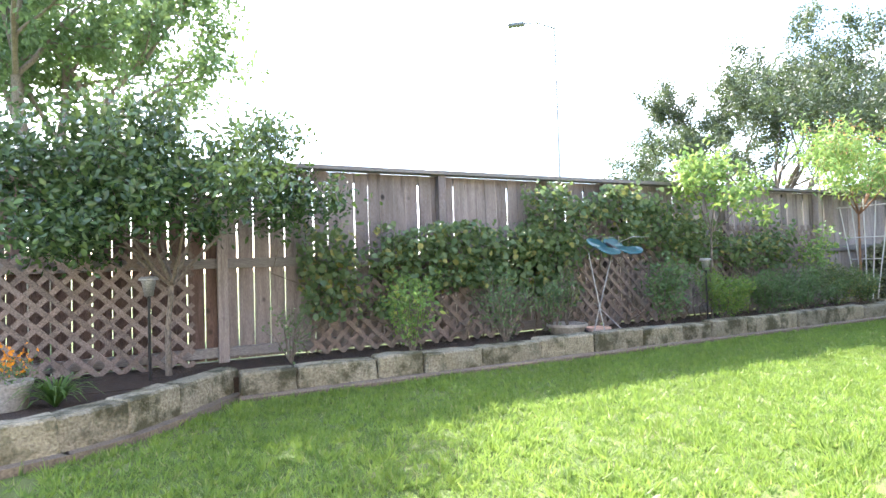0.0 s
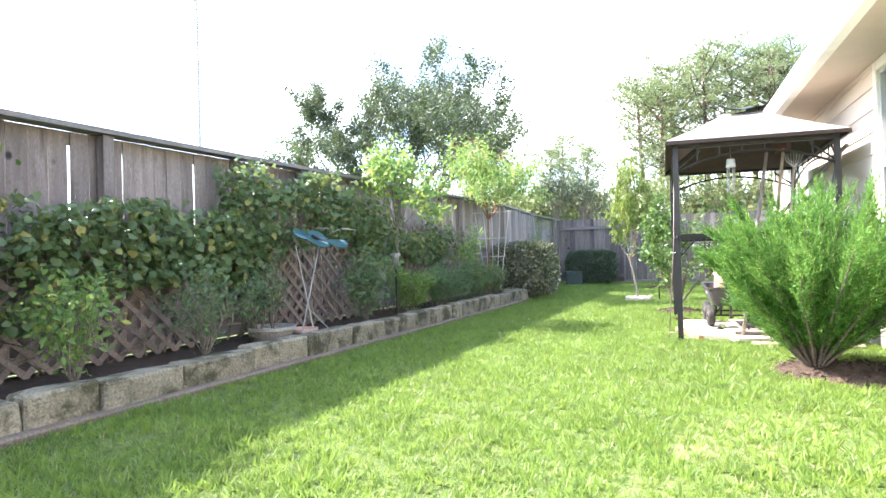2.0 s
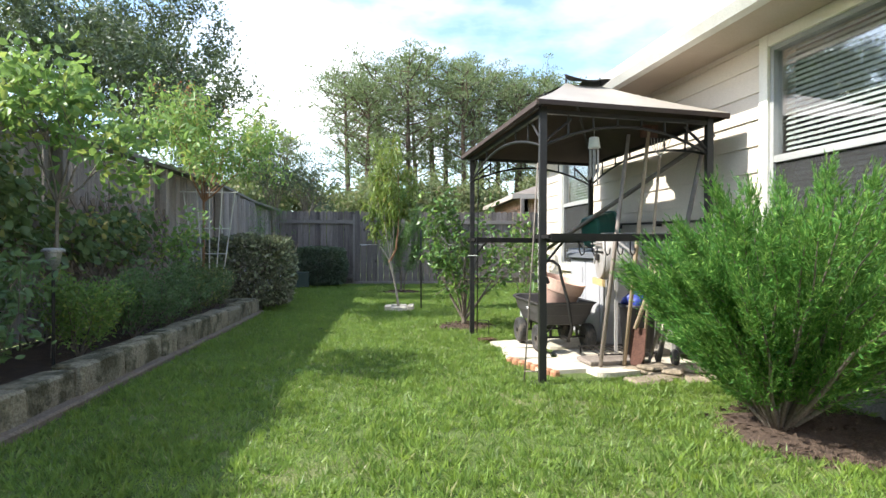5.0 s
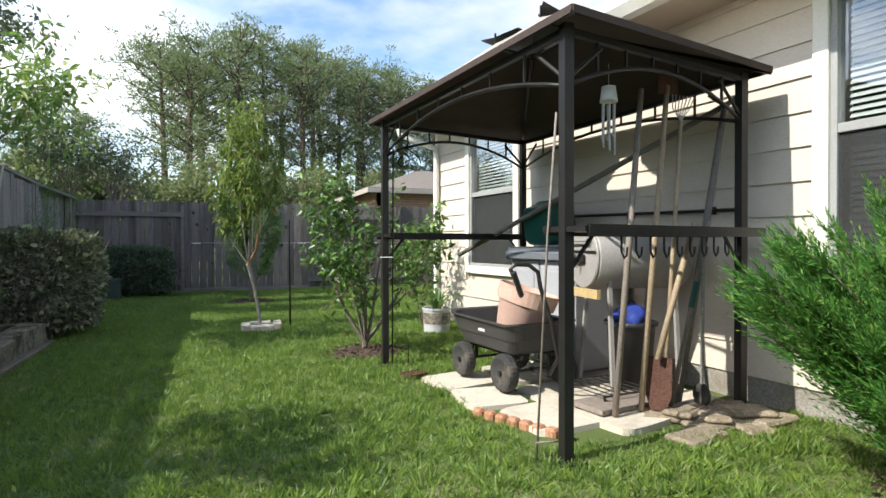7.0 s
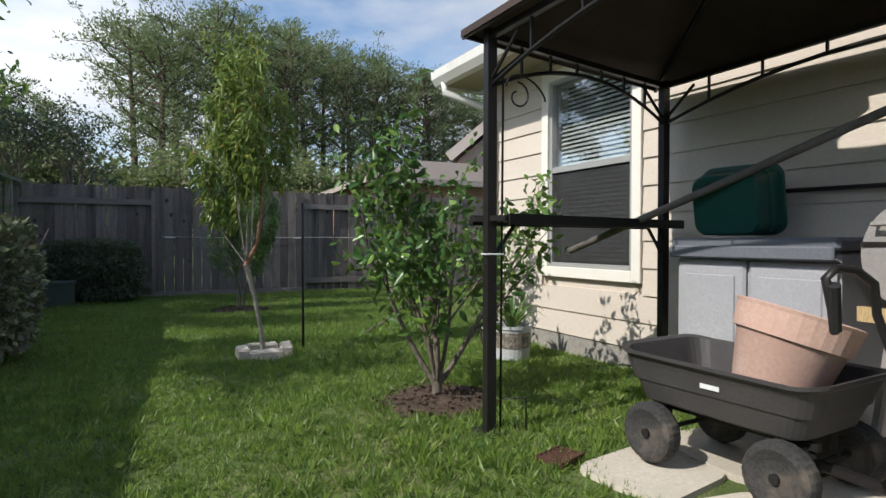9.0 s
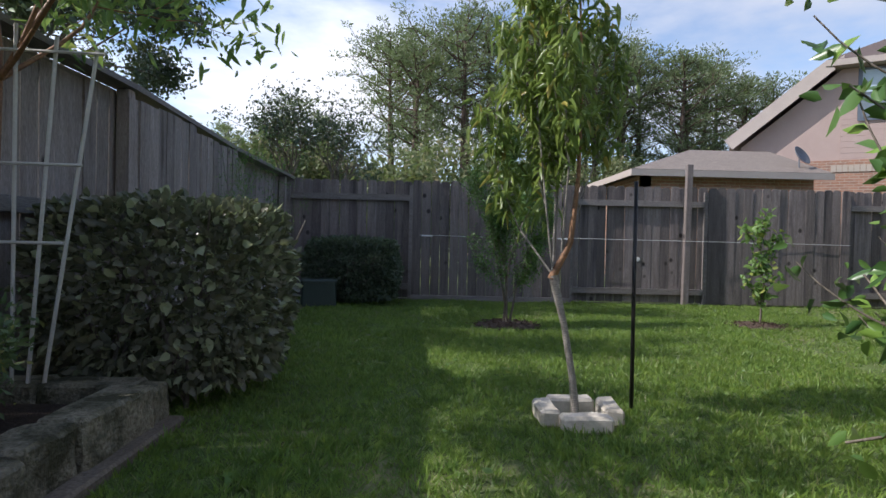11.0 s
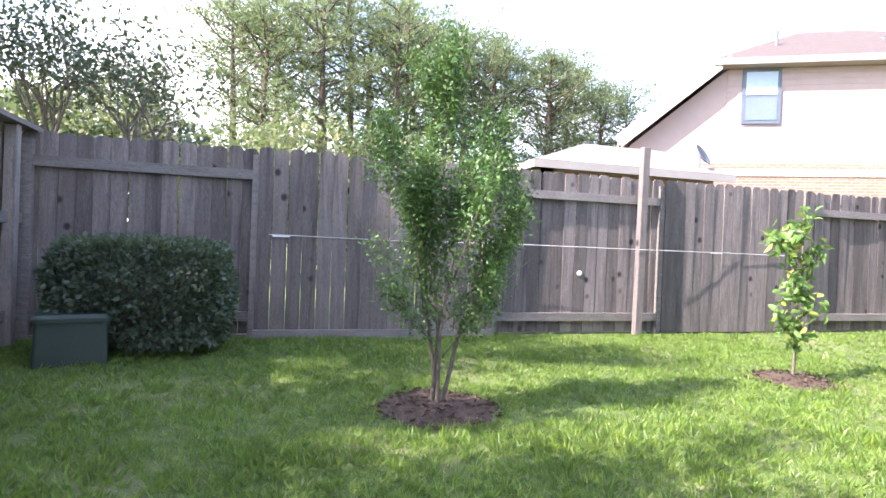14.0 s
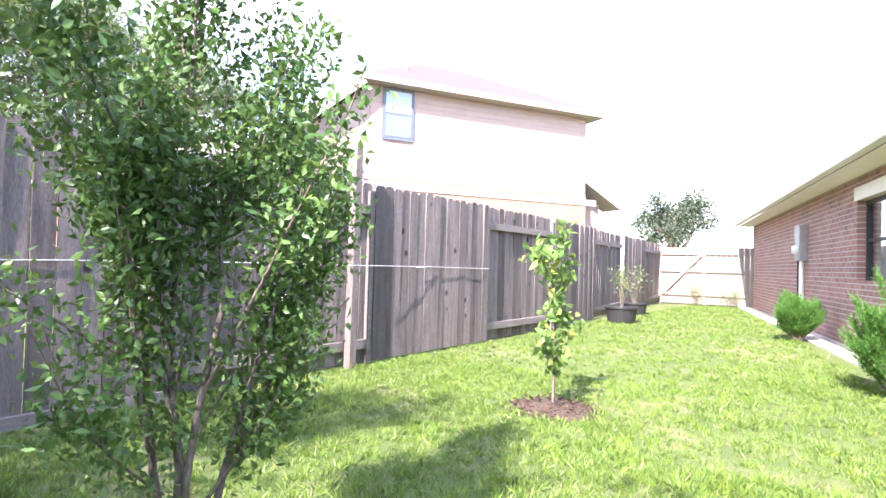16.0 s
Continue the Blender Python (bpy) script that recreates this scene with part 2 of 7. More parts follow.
M_CONC = surface("pale_concrete", (0.47, 0.42, 0.34), (0.57, 0.515, 0.43), 4, 60, 0.92, 0.12, vary=0.16, stain=(0.27, 0.22, 0.17), stain_scale=2.2, stain_at=(0.55, 0.75), depth=0.012)
M_FLAG = surface("brown_flagstone", (0.25, 0.20, 0.14), (0.37, 0.31, 0.23), 6, 70, 0.92, 0.5, vary=0.25, stain=(0.13, 0.10, 0.07), stain_scale=5, depth=0.01)
M_BLACK = surface("black_plastic", (0.024, 0.024, 0.026), (0.04, 0.04, 0.042), 6, 140, 0.5, 0.1)
M_RUBBER = surface("rubber", (0.035, 0.034, 0.033), (0.06, 0.057, 0.054), 9, 90, 0.85, 0.3, stain=(0.12, 0.1, 0.08), stain_scale=6)
M_TERRA = surface("terracotta", (0.53, 0.34, 0.27), (0.63, 0.44, 0.36), 5, 80, 0.8, 0.1, stain=(0.66, 0.52, 0.44), stain_scale=3)
M_GREENP = surface("green_plastic", (0.010, 0.075, 0.06), (0.016, 0.10, 0.078), 5, 120, 0.4, 0.06)
M_TEAL = surface("teal_enamel", (0.0, 0.055, 0.075), (0.004, 0.105, 0.10), 8, 90, 0.3, 0.05, metal=0.2)
M_GREYP = surface("grey_resin", (0.36, 0.36, 0.38), (0.43, 0.43, 0.45), 4, 90, 0.55, 0.08)
M_GREYD = surface("dark_grey_resin", (0.13, 0.14, 0.16), (0.17, 0.18, 0.2), 4, 90, 0.5, 0.08)
M_STEEL = surface("grey_steel", (0.33, 0.32, 0.31), (0.45, 0.44, 0.42), 7, 110, 0.45, 0.15, metal=0.5, stain=(0.22, 0.15, 0.11), stain_scale=6, stain_at=(0.58, 0.75))
M_SMOKER = surface("matte_grey_steel", (0.31, 0.29, 0.275), (0.38, 0.36, 0.34), 4, 90, 0.6, 0.08, metal=0.15, stain=(0.22, 0.17, 0.14), stain_scale=3, stain_at=(0.6, 0.8))
M_TUB = surface("faded_black_plastic", (0.05, 0.046, 0.046), (0.075, 0.07, 0.07), 5, 120, 0.5, 0.08, stain=(0.12, 0.105, 0.095), stain_scale=3, stain_at=(0.6, 0.85))
M_RUST = surface("rusted_iron", (0.075, 0.032, 0.022), (0.13, 0.06, 0.04), 9, 90, 0.85, 0.4)
M_WOOD = surface("tool_handle_wood", (0.36, 0.27, 0.18), (0.46, 0.36, 0.25), 6, 70, 0.6, 0.2, stretch=(4, 4, 0.5))
M_GWOOD = surface("grey_wood", (0.23, 0.19, 0.16), (0.33, 0.28, 0.24), 6, 70, 0.8, 0.4, stretch=(4, 4, 0.5))
M_TRELLIS = surface("weathered_white_plastic", (0.52, 0.49, 0.44), (0.62, 0.59, 0.54), 6, 90, 0.5, 0.05)
M_PVC = surface("white_pvc", (0.78, 0.78, 0.76), (0.84, 0.84, 0.82), 5, 90, 0.4, 0.03)
M_PLANTER = surface("pale_grey_planter", (0.48, 0.49, 0.5), (0.58, 0.59, 0.6), 4, 100, 0.6, 0.08, stain=(0.36, 0.36, 0.35), stain_scale=3)
M_UTIL = surface("utility_green", (0.028, 0.045, 0.036), (0.04, 0.06, 0.048), 4, 80, 0.5, 0.08)
M_BLUE = surface("blue_plastic", (0.025, 0.045, 0.26), (0.04, 0.065, 0.32), 5, 80, 0.45, 0.1)
M_YELLOW = surface("yellow_pine", (0.5, 0.36, 0.17), (0.58, 0.43, 0.22), 5, 70, 0.7, 0.2, stretch=(1, 5, 5))
M_BARK = surface("grey_bark", (0.16, 0.13, 0.10), (0.27, 0.23, 0.19), 12, 70, 0.92, 0.9, stretch=(1, 1, 0.4), depth=0.01)
M_PALEBARK = surface("pale_bark", (0.25, 0.22, 0.185), (0.40, 0.36, 0.31), 14, 80, 0.85, 0.7, stretch=(1, 1, 2.5), depth=0.006)
M_PBARK = surface("peach_bark", (0.24, 0.12, 0.06), (0.40, 0.21, 0.10), 14, 80, 0.6, 0.5, depth=0.006)
M_PINEBARK = surface("pine_bark", (0.10, 0.07, 0.055), (0.19, 0.135, 0.10), 8, 50, 0.95, 0.9, stretch=(1, 1, 0.3), depth=0.03)
M_LABEL = surface("white_label", (0.7, 0.7, 0.7), (0.78, 0.78, 0.78), 5, 90, 0.5, 0.02)
M_WIRE = surface("pale_twine", (0.5, 0.5, 0.48), (0.6, 0.6, 0.58), 9, 90, 0.7, 0.0)
M_EAVE = surface("cream_eave_paint", (0.40, 0.34, 0.30), (0.46, 0.40, 0.35), 3, 90, 0.6, 0.06)
M_PINKSIDE = surface("pink_beige_siding", (0.38, 0.285, 0.25), (0.43, 0.33, 0.295), 3, 90, 0.7, 0.08)
M_BRICK = brickwork("red_brick", ((0.27, 0.135, 0.105), (0.37, 0.20, 0.16), (0.21, 0.125, 0.11)), (0.48, 0.43, 0.38))
M_BRICK_N = brickwork("tan_brick", ((0.30, 0.155, 0.10), (0.37, 0.205, 0.14), (0.25, 0.15, 0.11)), (0.4, 0.34, 0.28))
L_GRASS = foliage("grass_blade", (0.105, 0.19, 0.04), (0.22, 0.335, 0.072), (0.40, 0.37, 0.20), 0.45, 0.45, 0.07, 1.3, 0.5, 17.0)
L_VINE = foliage("vine_leaf", (0.075, 0.128, 0.055), (0.165, 0.225, 0.10), (0.32, 0.30, 0.10), 0.45, 0.34, 0.12)
L_SHRUB = foliage("shrub_leaf", (0.07, 0.13, 0.06), (0.14, 0.22, 0.095), None, 0.5, 0.35)
L_LIME = foliage("lime_leaf", (0.11, 0.21, 0.055), (0.2, 0.32, 0.085), (0.36, 0.4, 0.1), 0.45, 0.45, 0.15)
L_HEDGE = foliage("hedge_leaf", (0.10, 0.10, 0.07), (0.235, 0.22, 0.155), (0.38, 0.40, 0.24), 0.25, 0.25, 0.22)
L_HOLLY = foliage("holly_leaf", (0.055, 0.082, 0.055), (0.12, 0.15, 0.10), None, 0.28, 0.2)
L_JUNI = foliage("juniper_needle", (0.03, 0.115, 0.024), (0.10, 0.27, 0.04), (0.25, 0.42, 0.09), 0.6, 0.35, 0.16)
L_PEACH = foliage("peach_leaf", (0.12, 0.185, 0.042), (0.245, 0.31, 0.07), (0.40, 0.33, 0.08), 0.3, 0.45, 0.08)
L_CITRUS = foliage("citrus_leaf", (0.045, 0.11, 0.03), (0.105, 0.195, 0.045), (0.2, 0.33, 0.06), 0.3, 0.3, 0.15)
L_LEMON = foliage("lemon_leaf", (0.03, 0.062, 0.028), (0.075, 0.125, 0.045), (0.12, 0.19, 0.06), 0.22, 0.12, 0.1)
L_CRAPE = foliage("myrtle_leaf", (0.048, 0.115, 0.03), (0.12, 0.215, 0.052), None, 0.4, 0.26)
L_RED = foliage("red_blossom", (0.42, 0.08, 0.06), (0.5, 0.16, 0.1), None, 0.6, 0.3)
L_OAK = foliage("oak_leaf", (0.045, 0.066, 0.046), (0.085, 0.112, 0.068), None, 0.4, 0.2)
L_PINE = foliage("pine_needle", (0.115, 0.15, 0.085), (0.205, 0.24, 0.135), None, 0.6, 0.4)
L_FAR = foliage("far_leaf", (0.10, 0.13, 0.055), (0.19, 0.215, 0.095), (0.27, 0.24, 0.13), 0.6, 0.3, 0.2)
L_STRAP = foliage("strap_leaf", (0.06, 0.13, 0.03), (0.12, 0.21, 0.05), (0.3, 0.3, 0.1), 0.4, 0.35, 0.15)
L_ORANGE = foliage("marigold_petal", (0.75, 0.22, 0.01), (0.85, 0.32, 0.02), None, 0.6, 0.3)


# ---------------------------------------------------------------- mesh helpers
def mesh_of(name, bm, material, smooth=False):
    me = bpy.data.meshes.new(name)
    bmesh.ops.recalc_face_normals(bm, faces=bm.faces)
    bm.to_mesh(me)
    bm.free()
    me.materials.append(material)
    if smooth:
        me.shade_smooth()
    return me


def part(name, bm, material, parent=None, label="", smooth=False, at=None):
    ob = new(name, bm if isinstance(bm, bpy.types.Mesh) else mesh_of(name, bm, material, smooth))
    if at is not None:
        ob.matrix_basis = at
    ob.parent = parent
    return tagged(ob, label)


def thing(name, label, category, at=(0, 0, 0), turn=0, group=""):
    e = new(name)
    e.empty_display_size = 0.1
    e.matrix_basis = pose(*at, 0, 0, turn)
    return tagged(e, label, category, group)


def structure(name, bm, material, label="", smooth=False, at=None):
    return tagged(part(name, bm, material, None, label, smooth, at), kind="structure")


def box(bm, x0, y0, z0, x1, y1, z1, m=None, bevel=0.0):
    mm = Matrix.LocRotScale(((x0 + x1) / 2, (y0 + y1) / 2, (z0 + z1) / 2), None, (abs(x1 - x0), abs(y1 - y0), abs(z1 - z0)))
    r = bmesh.ops.create_cube(bm, size=1, matrix=(m @ mm) if m else mm)
    if bevel:
        es = list({e for v in r["verts"] for e in v.link_edges})
        bmesh.ops.bevel(bm, geom=es, offset=bevel, segments=1, affect="EDGES")
    return bm


def one_box(*a, m=None, bevel=0.0):
    return box(bmesh.new(), *a, m=m, bevel=bevel)


def tube(bm, pts, radii, n=8, caps=True):
    """A round bar through the points, with a radius at each."""
    if not hasattr(radii, "__len__"):
        radii = [radii] * len(pts)
    pts = [Vector(p) for p in pts]
    rings = []
    side = None
    for i, p in enumerate(pts):
        d = (pts[min(i + 1, len(pts) - 1)] - pts[max(i - 1, 0)]).normalized()
        if side is None:
            side = d.orthogonal().normalized()
        side = (side - d * side.dot(d)).normalized()
        up = d.cross(side)
        rings.append([bm.verts.new(p + radii[i] * (math.cos(2 * math.pi * k / n) * side + math.sin(2 * math.pi * k / n) * up)) for k in range(n)])
    for a, b in zip(rings, rings[1:]):
        for k in range(n):
            bm.faces.new((a[k], a[(k + 1) % n], b[(k + 1) % n], b[k]))
    if caps:
        bm.faces.new(rings[0][::-1])
        bm.faces.new(rings[-1])
    return bm


def bar(bm, p, q, w, h=None):
    """A square bar from p to q."""
    p, q = Vector(p), Vector(q)
    h = h or w
    d = q - p
    m = Matrix.Translation((p + q) / 2) @ d.to_track_quat("Y", "Z").to_matrix().to_4x4()
    return box(bm, -w / 2, -d.length / 2, -h / 2, w / 2, d.length / 2, h / 2, m)


def lathe(bm, profile, n=24, at=(0, 0, 0), m=None):
    """A turned body: the profile's (radius, height) spun about the upright."""
    rings = []
    for r, z in profile:
        ring = []
        for k in range(n):
            v = Vector((at[0] + r * math.cos(2 * math.pi * k / n), at[1] + r * math.sin(2 * math.pi * k / n), at[2] + z))
            ring.append(bm.verts.new(m @ v if m else v))
        rings.append(ring)
    for a, b in zip(rings, rings[1:]):
        for k in range(n):
            bm.faces.new((a[k], a[(k + 1) % n], b[(k + 1) % n], b[k]))
    bm.faces.new(rings[0][::-1])
    bm.faces.new(rings[-1])
    return bm


def arc(p, q, rise, n=10):
    p, q = Vector(p), Vector(q)
    return [p.lerp(q, i / n) + Vector((0, 0, rise * (1 - (2 * i / n - 1) ** 2))) for i in range(n + 1)]


def leaf_mesh(name, points, dirs, sizes, ratio, material, rng, fold=0.25, droop=0.0, shape="leaf"):
    """Many leaves in one mesh: each a folded blade from a point along a direction."""
    P, D = np.asarray(points, float), np.asarray(dirs, float)
    n = len(P)
    D /= np.linalg.norm(D, axis=1, keepdims=True) + 1e-9
    S = np.asarray(sizes, float)[:, None]
    R = rng.normal(size=(n, 3))
    W = np.cross(D, R)
    W /= np.linalg.norm(W, axis=1, keepdims=True) + 1e-9
    N = np.cross(W, D)
    drop = np.array([0, 0, -1.0]) * droop
    if shape == "blade":
        vs = np.stack([P - W * S * ratio / 2, P + W * S * ratio / 2, P + D * S + drop * S], 1)
        faces = np.arange(3 * n).reshape(n, 3)
        k = 3
    elif shape == "leaf":
        mid = P + D * S * 0.5 + drop * S * 0.25
        vs = np.stack([P, mid - W * S * ratio / 2 + N * S * ratio * fold, P + D * S + drop * S, mid + W * S * ratio / 2 + N * S * ratio * fold], 1)
        f = np.arange(4 * n).reshape(n, 4)
        faces = np.concatenate([f[:, [0, 1, 2]], f[:, [0, 2, 3]]])
        k = 4
    else:
        m1, m2 = P + D * S * 0.33 + drop * S * 0.1, P + D * S * 0.68 + drop * S * 0.45
        a, b = W * S * ratio / 2, N * S * ratio * fold
        vs = np.stack([P, m1 - a + b, m2 - a * 0.85 + b, P + D * S + drop * S, m2 + a * 0.85 + b, m1 + a + b, m1, m2], 1)
        f = np.arange(8 * n).reshape(n, 8)
        faces = np.concatenate([f[:, [0, 1, 6]], f[:, [0, 6, 5]], f[:, [1, 2, 7]], f[:, [1, 7, 6]], f[:, [6, 7, 4]], f[:, [6, 4, 5]], f[:, [2, 3, 7]], f[:, [7, 3, 4]]])
        k = 8
    me = bpy.data.meshes.new(name)
    me.vertices.add(n * k)
    me.vertices.foreach_set("co", vs.reshape(-1))
    me.loops.add(faces.size)
    me.loops.foreach_set("vertex_index", faces.reshape(-1).astype(np.int32))
    me.polygons.add(len(faces))
    me.polygons.foreach_set("loop_start", np.arange(0, faces.size, 3, dtype=np.int32))
    me.update(calc_edges=True)
    me.materials.append(material)
    return me


def ball_dirs(rng, n, up=0.0):
    d = rng.normal(size=(n, 3))
    d /= np.linalg.norm(d, axis=1, keepdims=True)
    d[:, 2] += up
    return d


def branches(rng, start, heading, length, radius, levels, splits=3, spread=0.6, up=0.15, keep=0.72, bend=0.12):
    """Limbs that fork: a list of (points, radii) and the places along the outermost twigs."""
    limbs, ends = [], []

    def grow(p, d, ln, r, lev):
        pts, rad = [p], [r]
        q, e = Vector(p), Vector(d).normalized()
        for i in range(4):
            e = (e + Vector(rng.normal(size=3)) * bend + Vector((0, 0, up * 0.25))).normalized()
            q = q + e * ln / 4
            pts.append(Vector(q))
            rad.append(r * (1 - 0.4 * (i + 1) / 4))
        limbs.append((pts, rad))
        if lev <= 1:
            ends.extend(pts[1:])
        if lev == 0:
            return
        for k in range(splits):
            s = 4 if k == 0 else int(rng.integers(2, 5))
            f = (e + Vector(rng.normal(size=3)) * spread).normalized()
            grow(pts[s], f, ln * keep * rng.uniform(0.8, 1.15), rad[s] * 0.68, lev - 1)

    grow(Vector(start), Vector(heading), length, radius, levels)
    return limbs, ends


def limb_mesh(name, limbs, material, n=6):
    bm = bmesh.new()
    for pts, rad in limbs:
        tube(bm, pts, rad, n if rad[0] > 0.012 else 4, caps=False)
    return mesh_of(name, bm, material, True)


def crown_points(rng, anchors, per, jitter):
    A = np.array([tuple(a) for a in anchors])
    P = np.repeat(A, per, axis=0)
    return P + rng.normal(size=P.shape) * jitter


# ---------------------------------------------------------------- ground
FX, BY = -2.82, 16.89            # inner faces of the side fence and the back fence
rng = np.random.default_rng(7)

bm = bmesh.new()
bmesh.ops.create_grid(bm, x_segments=2, y_segments=2, size=400)
structure("ground", bm, surface("lawn_soil", (0.09, 0.13, 0.03), (0.14, 0.19, 0.045), 2.5, 80, 0.95, 0.8, stain=(0.2, 0.19, 0.09), stain_scale=0.9, depth=0.02),
          "mown green lawn with thin straw-coloured patches")


def wall_x(y, off=0.0):
    """The house's sided wall at a given y; off: metres out into the yard."""
    return 2.80 - 0.0795 * (y - 6.53) - off


MULCH = [(0.26, 14.38, 0.39), (0.96, 9.4, 0.31), (2.36, 5.45, 0.52), (3.22, 14.66, 0.29)]


def lawn_ok(x, y):
    ok = np.ones(len(x), bool)
    for mx, my, r in MULCH:
        ok &= (x - mx) ** 2 + (y - my) ** 2 > (r * 0.93) ** 2
    ok &= ~((x > 1.15) & (x < 2.9) & (y > 6.75) & (y < 8.3))
    ok &= ~((np.abs(x - 0.2) < 0.17) & (np.abs(y - 11.1) < 0.17))
    ok &= (x > -1.72) | (y > 11.0) | (y < 0.9)
    ok &= (x > -1.5) | (y > 11.0) | (y < -1) | ((x + 1.9) * 0.55 + 0.95 < y)
    ok &= x < wall_x(y) - 0.03 + 100 * (y > 11.5)
    ok &= (y < 11.5) | (x < 2.4) | (y > 11.9 + (x - 2.4) * 0.24)
    ok &= (y < 16.86)
    return ok


def grass(x0, x1, y0, y1, density, height, width):
    """Tufts of broad creeping lawn grass: blades fan out from each tuft, tufts differ in height and lean."""
    per = 9
    m = int((x1 - x0) * (y1 - y0) * density / per)
    cx, cy = rng.uniform(x0, x1, m), rng.uniform(y0, y1, m)
    keep = lawn_ok(cx, cy)
    cx, cy = cx[keep], cy[keep]
    m = len(cx)
    tall = np.array([noise.noise((a * 2.3, b * 2.3, 0)) for a, b in zip(cx, cy)])
    th = height * rng.uniform(0.6, 1.3, m) * (1 + 0.45 * tall)
    tl = rng.normal(size=(m, 2)) * 0.45
    i = np.repeat(np.arange(m), per)
    n = len(i)
    fan = rng.normal(size=(n, 2))
    x, y = cx[i] + fan[:, 0] * 0.016, cy[i] + fan[:, 1] * 0.016
    lean = np.stack([tl[i, 0] + fan[:, 0] * 0.5, tl[i, 1] + fan[:, 1] * 0.5, np.ones(n)], 1)
    return leaf_mesh("grass", np.stack([x, y, np.zeros(n)], 1), lean, th[i] * rng.uniform(0.55, 1.25, n), width / height, L_GRASS, rng, shape="blade")


for spot in ((-1.8, 3.2, 0.2, 7.0, 7600, 0.042, 0.0078), (-2.7, 2.6, 7.0, 14.0, 7600, 0.042, 0.0078), (-2.7, 4.5, 14.0, 16.9, 5000, 0.04, 0.008),
             (2.4, 6.5, 11.9, 14.0, 3200, 0.04, 0.008), (4.5, 18.0, 12.5, 16.9, 1100, 0.045, 0.012), (-1.8, 3.2, -2.5, 0.2, 1200, 0.045, 0.008)):
    tagged(new("grass", grass(*spot)), "short green lawn grass", "grass", kind="stuff")


def mulch_ring(x, y, r, material, label):
    bm = bmesh.new()
    rings, n = 5, 36
    vs = [bm.verts.new((x, y, 0.05))]
    last = None
    for i in range(1, rings + 1):
        ring = []
        for k in range(n):
            a = 2 * math.pi * k / n
            rr = r * i / rings * (1 + 0.10 * noise.noise((math.cos(a) * 2, math.sin(a) * 2, x)))
            z = 0.03 - 0.035 * (i / rings) ** 2 + 0.025 * noise.noise((x + rr * math.cos(a) * 9, y + rr * math.sin(a) * 9, i))
            ring.append(bm.verts.new((x + rr * math.cos(a), y + rr * math.sin(a), z if i < rings else -0.02)))
        for k in range(n):
            if last:
                bm.faces.new((last[k], ring[k], ring[(k + 1) % n], last[(k + 1) % n]))
            else:
                bm.faces.new((vs[0], ring[k], ring[(k + 1) % n]))
        last = ring
    ob = tagged(part("mulch_bed", bm, material, None, "", True), label, "mulch", "mulch beds")
    n = int(900 * r)
    a, rr = rng.uniform(0, 2 * math.pi, n), r * np.sqrt(rng.uniform(0, 0.95, n))
    P = np.stack([x + rr * np.cos(a), y + rr * np.sin(a), 0.04 - 0.045 * (rr / r) ** 2 + 0.008], 1)
    chips = leaf_mesh("bark_mulch", P, rng.normal(size=(n, 3)) * (1, 1, 0.25), rng.uniform(0.02, 0.06, n), 0.4, material, rng)
    tagged(part("bark_mulch", chips, None, ob), kind="stuff")


mulch_ring(0.26, 14.38, 0.42, M_DIRT, "round bed of brown bark mulch in the lawn")
mulch_ring(0.96, 9.4, 0.38, M_DIRT, "round bed of brown bark mulch in the lawn")
mulch_ring(2.36, 5.45, 0.58, M_DIRT, "bare reddish soil and mulch beside the house wall")
mulch_ring(3.22, 14.66, 0.36, M_DIRT, "small ring of dry brown mulch in the lawn")

# ---------------------------------------------------------------- fences
PICKET = {}


def picket_mesh(h, w, dog=True):
    key = (round(h, 2), round(w, 3), dog)
    if key not in PICKET:
        bm = bmesh.new()
        prof = [(-w / 2, 0), (w / 2, 0), (w / 2, h - 0.03), (w / 2 - 0.028, h), (-w / 2 + 0.028, h), (-w / 2, h - 0.03)] if dog else \
            [(-w / 2, 0), (w / 2, 0), (w / 2, h), (-w / 2, h)]
        a = [bm.verts.new((u, -0.008, z)) for u, z in prof]
        b = [bm.verts.new((u, 0.008, z)) for u, z in prof]
        bm.faces.new(a)
        bm.faces.new(b[::-1])
        for i in range(len(a)):
            j = (i + 1) % len(a)
            bm.faces.new((a[i], b[i], b[j], a[j]))
        PICKET[key] = bm
    return PICKET[key]


def pickets(parent, p, q, h, gap, material, dog=True, w=0.138, wobble=0.008, z0=0.03):
    """Upright boards side by side from p to q, each an object of its own."""
    p, q = Vector(p), Vector(q)
    d = q - p
    n = max(1, round(d.length / (w + gap)))
    turn = math.degrees(math.atan2(d.y, d.x))
    for v in range(3):
        key = (parent.name, material.name, v, round(h, 2))
        if key not in PICKET:
            bm = picket_mesh(h + (v - 1) * wobble, w - 0.003 * v, dog).copy()
            PICKET[key] = mesh_of("picket", bm, material)
    rr = random.Random(int(p.x * 100 + p.y * 37))
    for i in range(n):
        c = p + d * ((i + 0.5) / n)
        key = (parent.name, material.name, rr.randrange(3), round(h, 2))
        part("picket", PICKET[key], None, parent,
             at=pose(c.x, c.y, z0, rr.uniform(-0.4, 0.4), rr.uniform(-0.35, 0.35), turn + rr.uniform(-0.8, 0.8)))


# side fence: boards on the far side, posts, rails and a broad cap on the yard side
CAP = [(-3.0, 1.975), (12.36, 1.975), (14.5, 1.875), (17.0, 1.845)]


def cap_z(y):
    """Top of the cap board: level at first, then falling towards the back corner."""
    for (a, za), (b, zb) in zip(CAP, CAP[1:]):
        if y <= b:
            return za + (zb - za) * max(0, y - a) / (b - a)
    return CAP[-1][1]


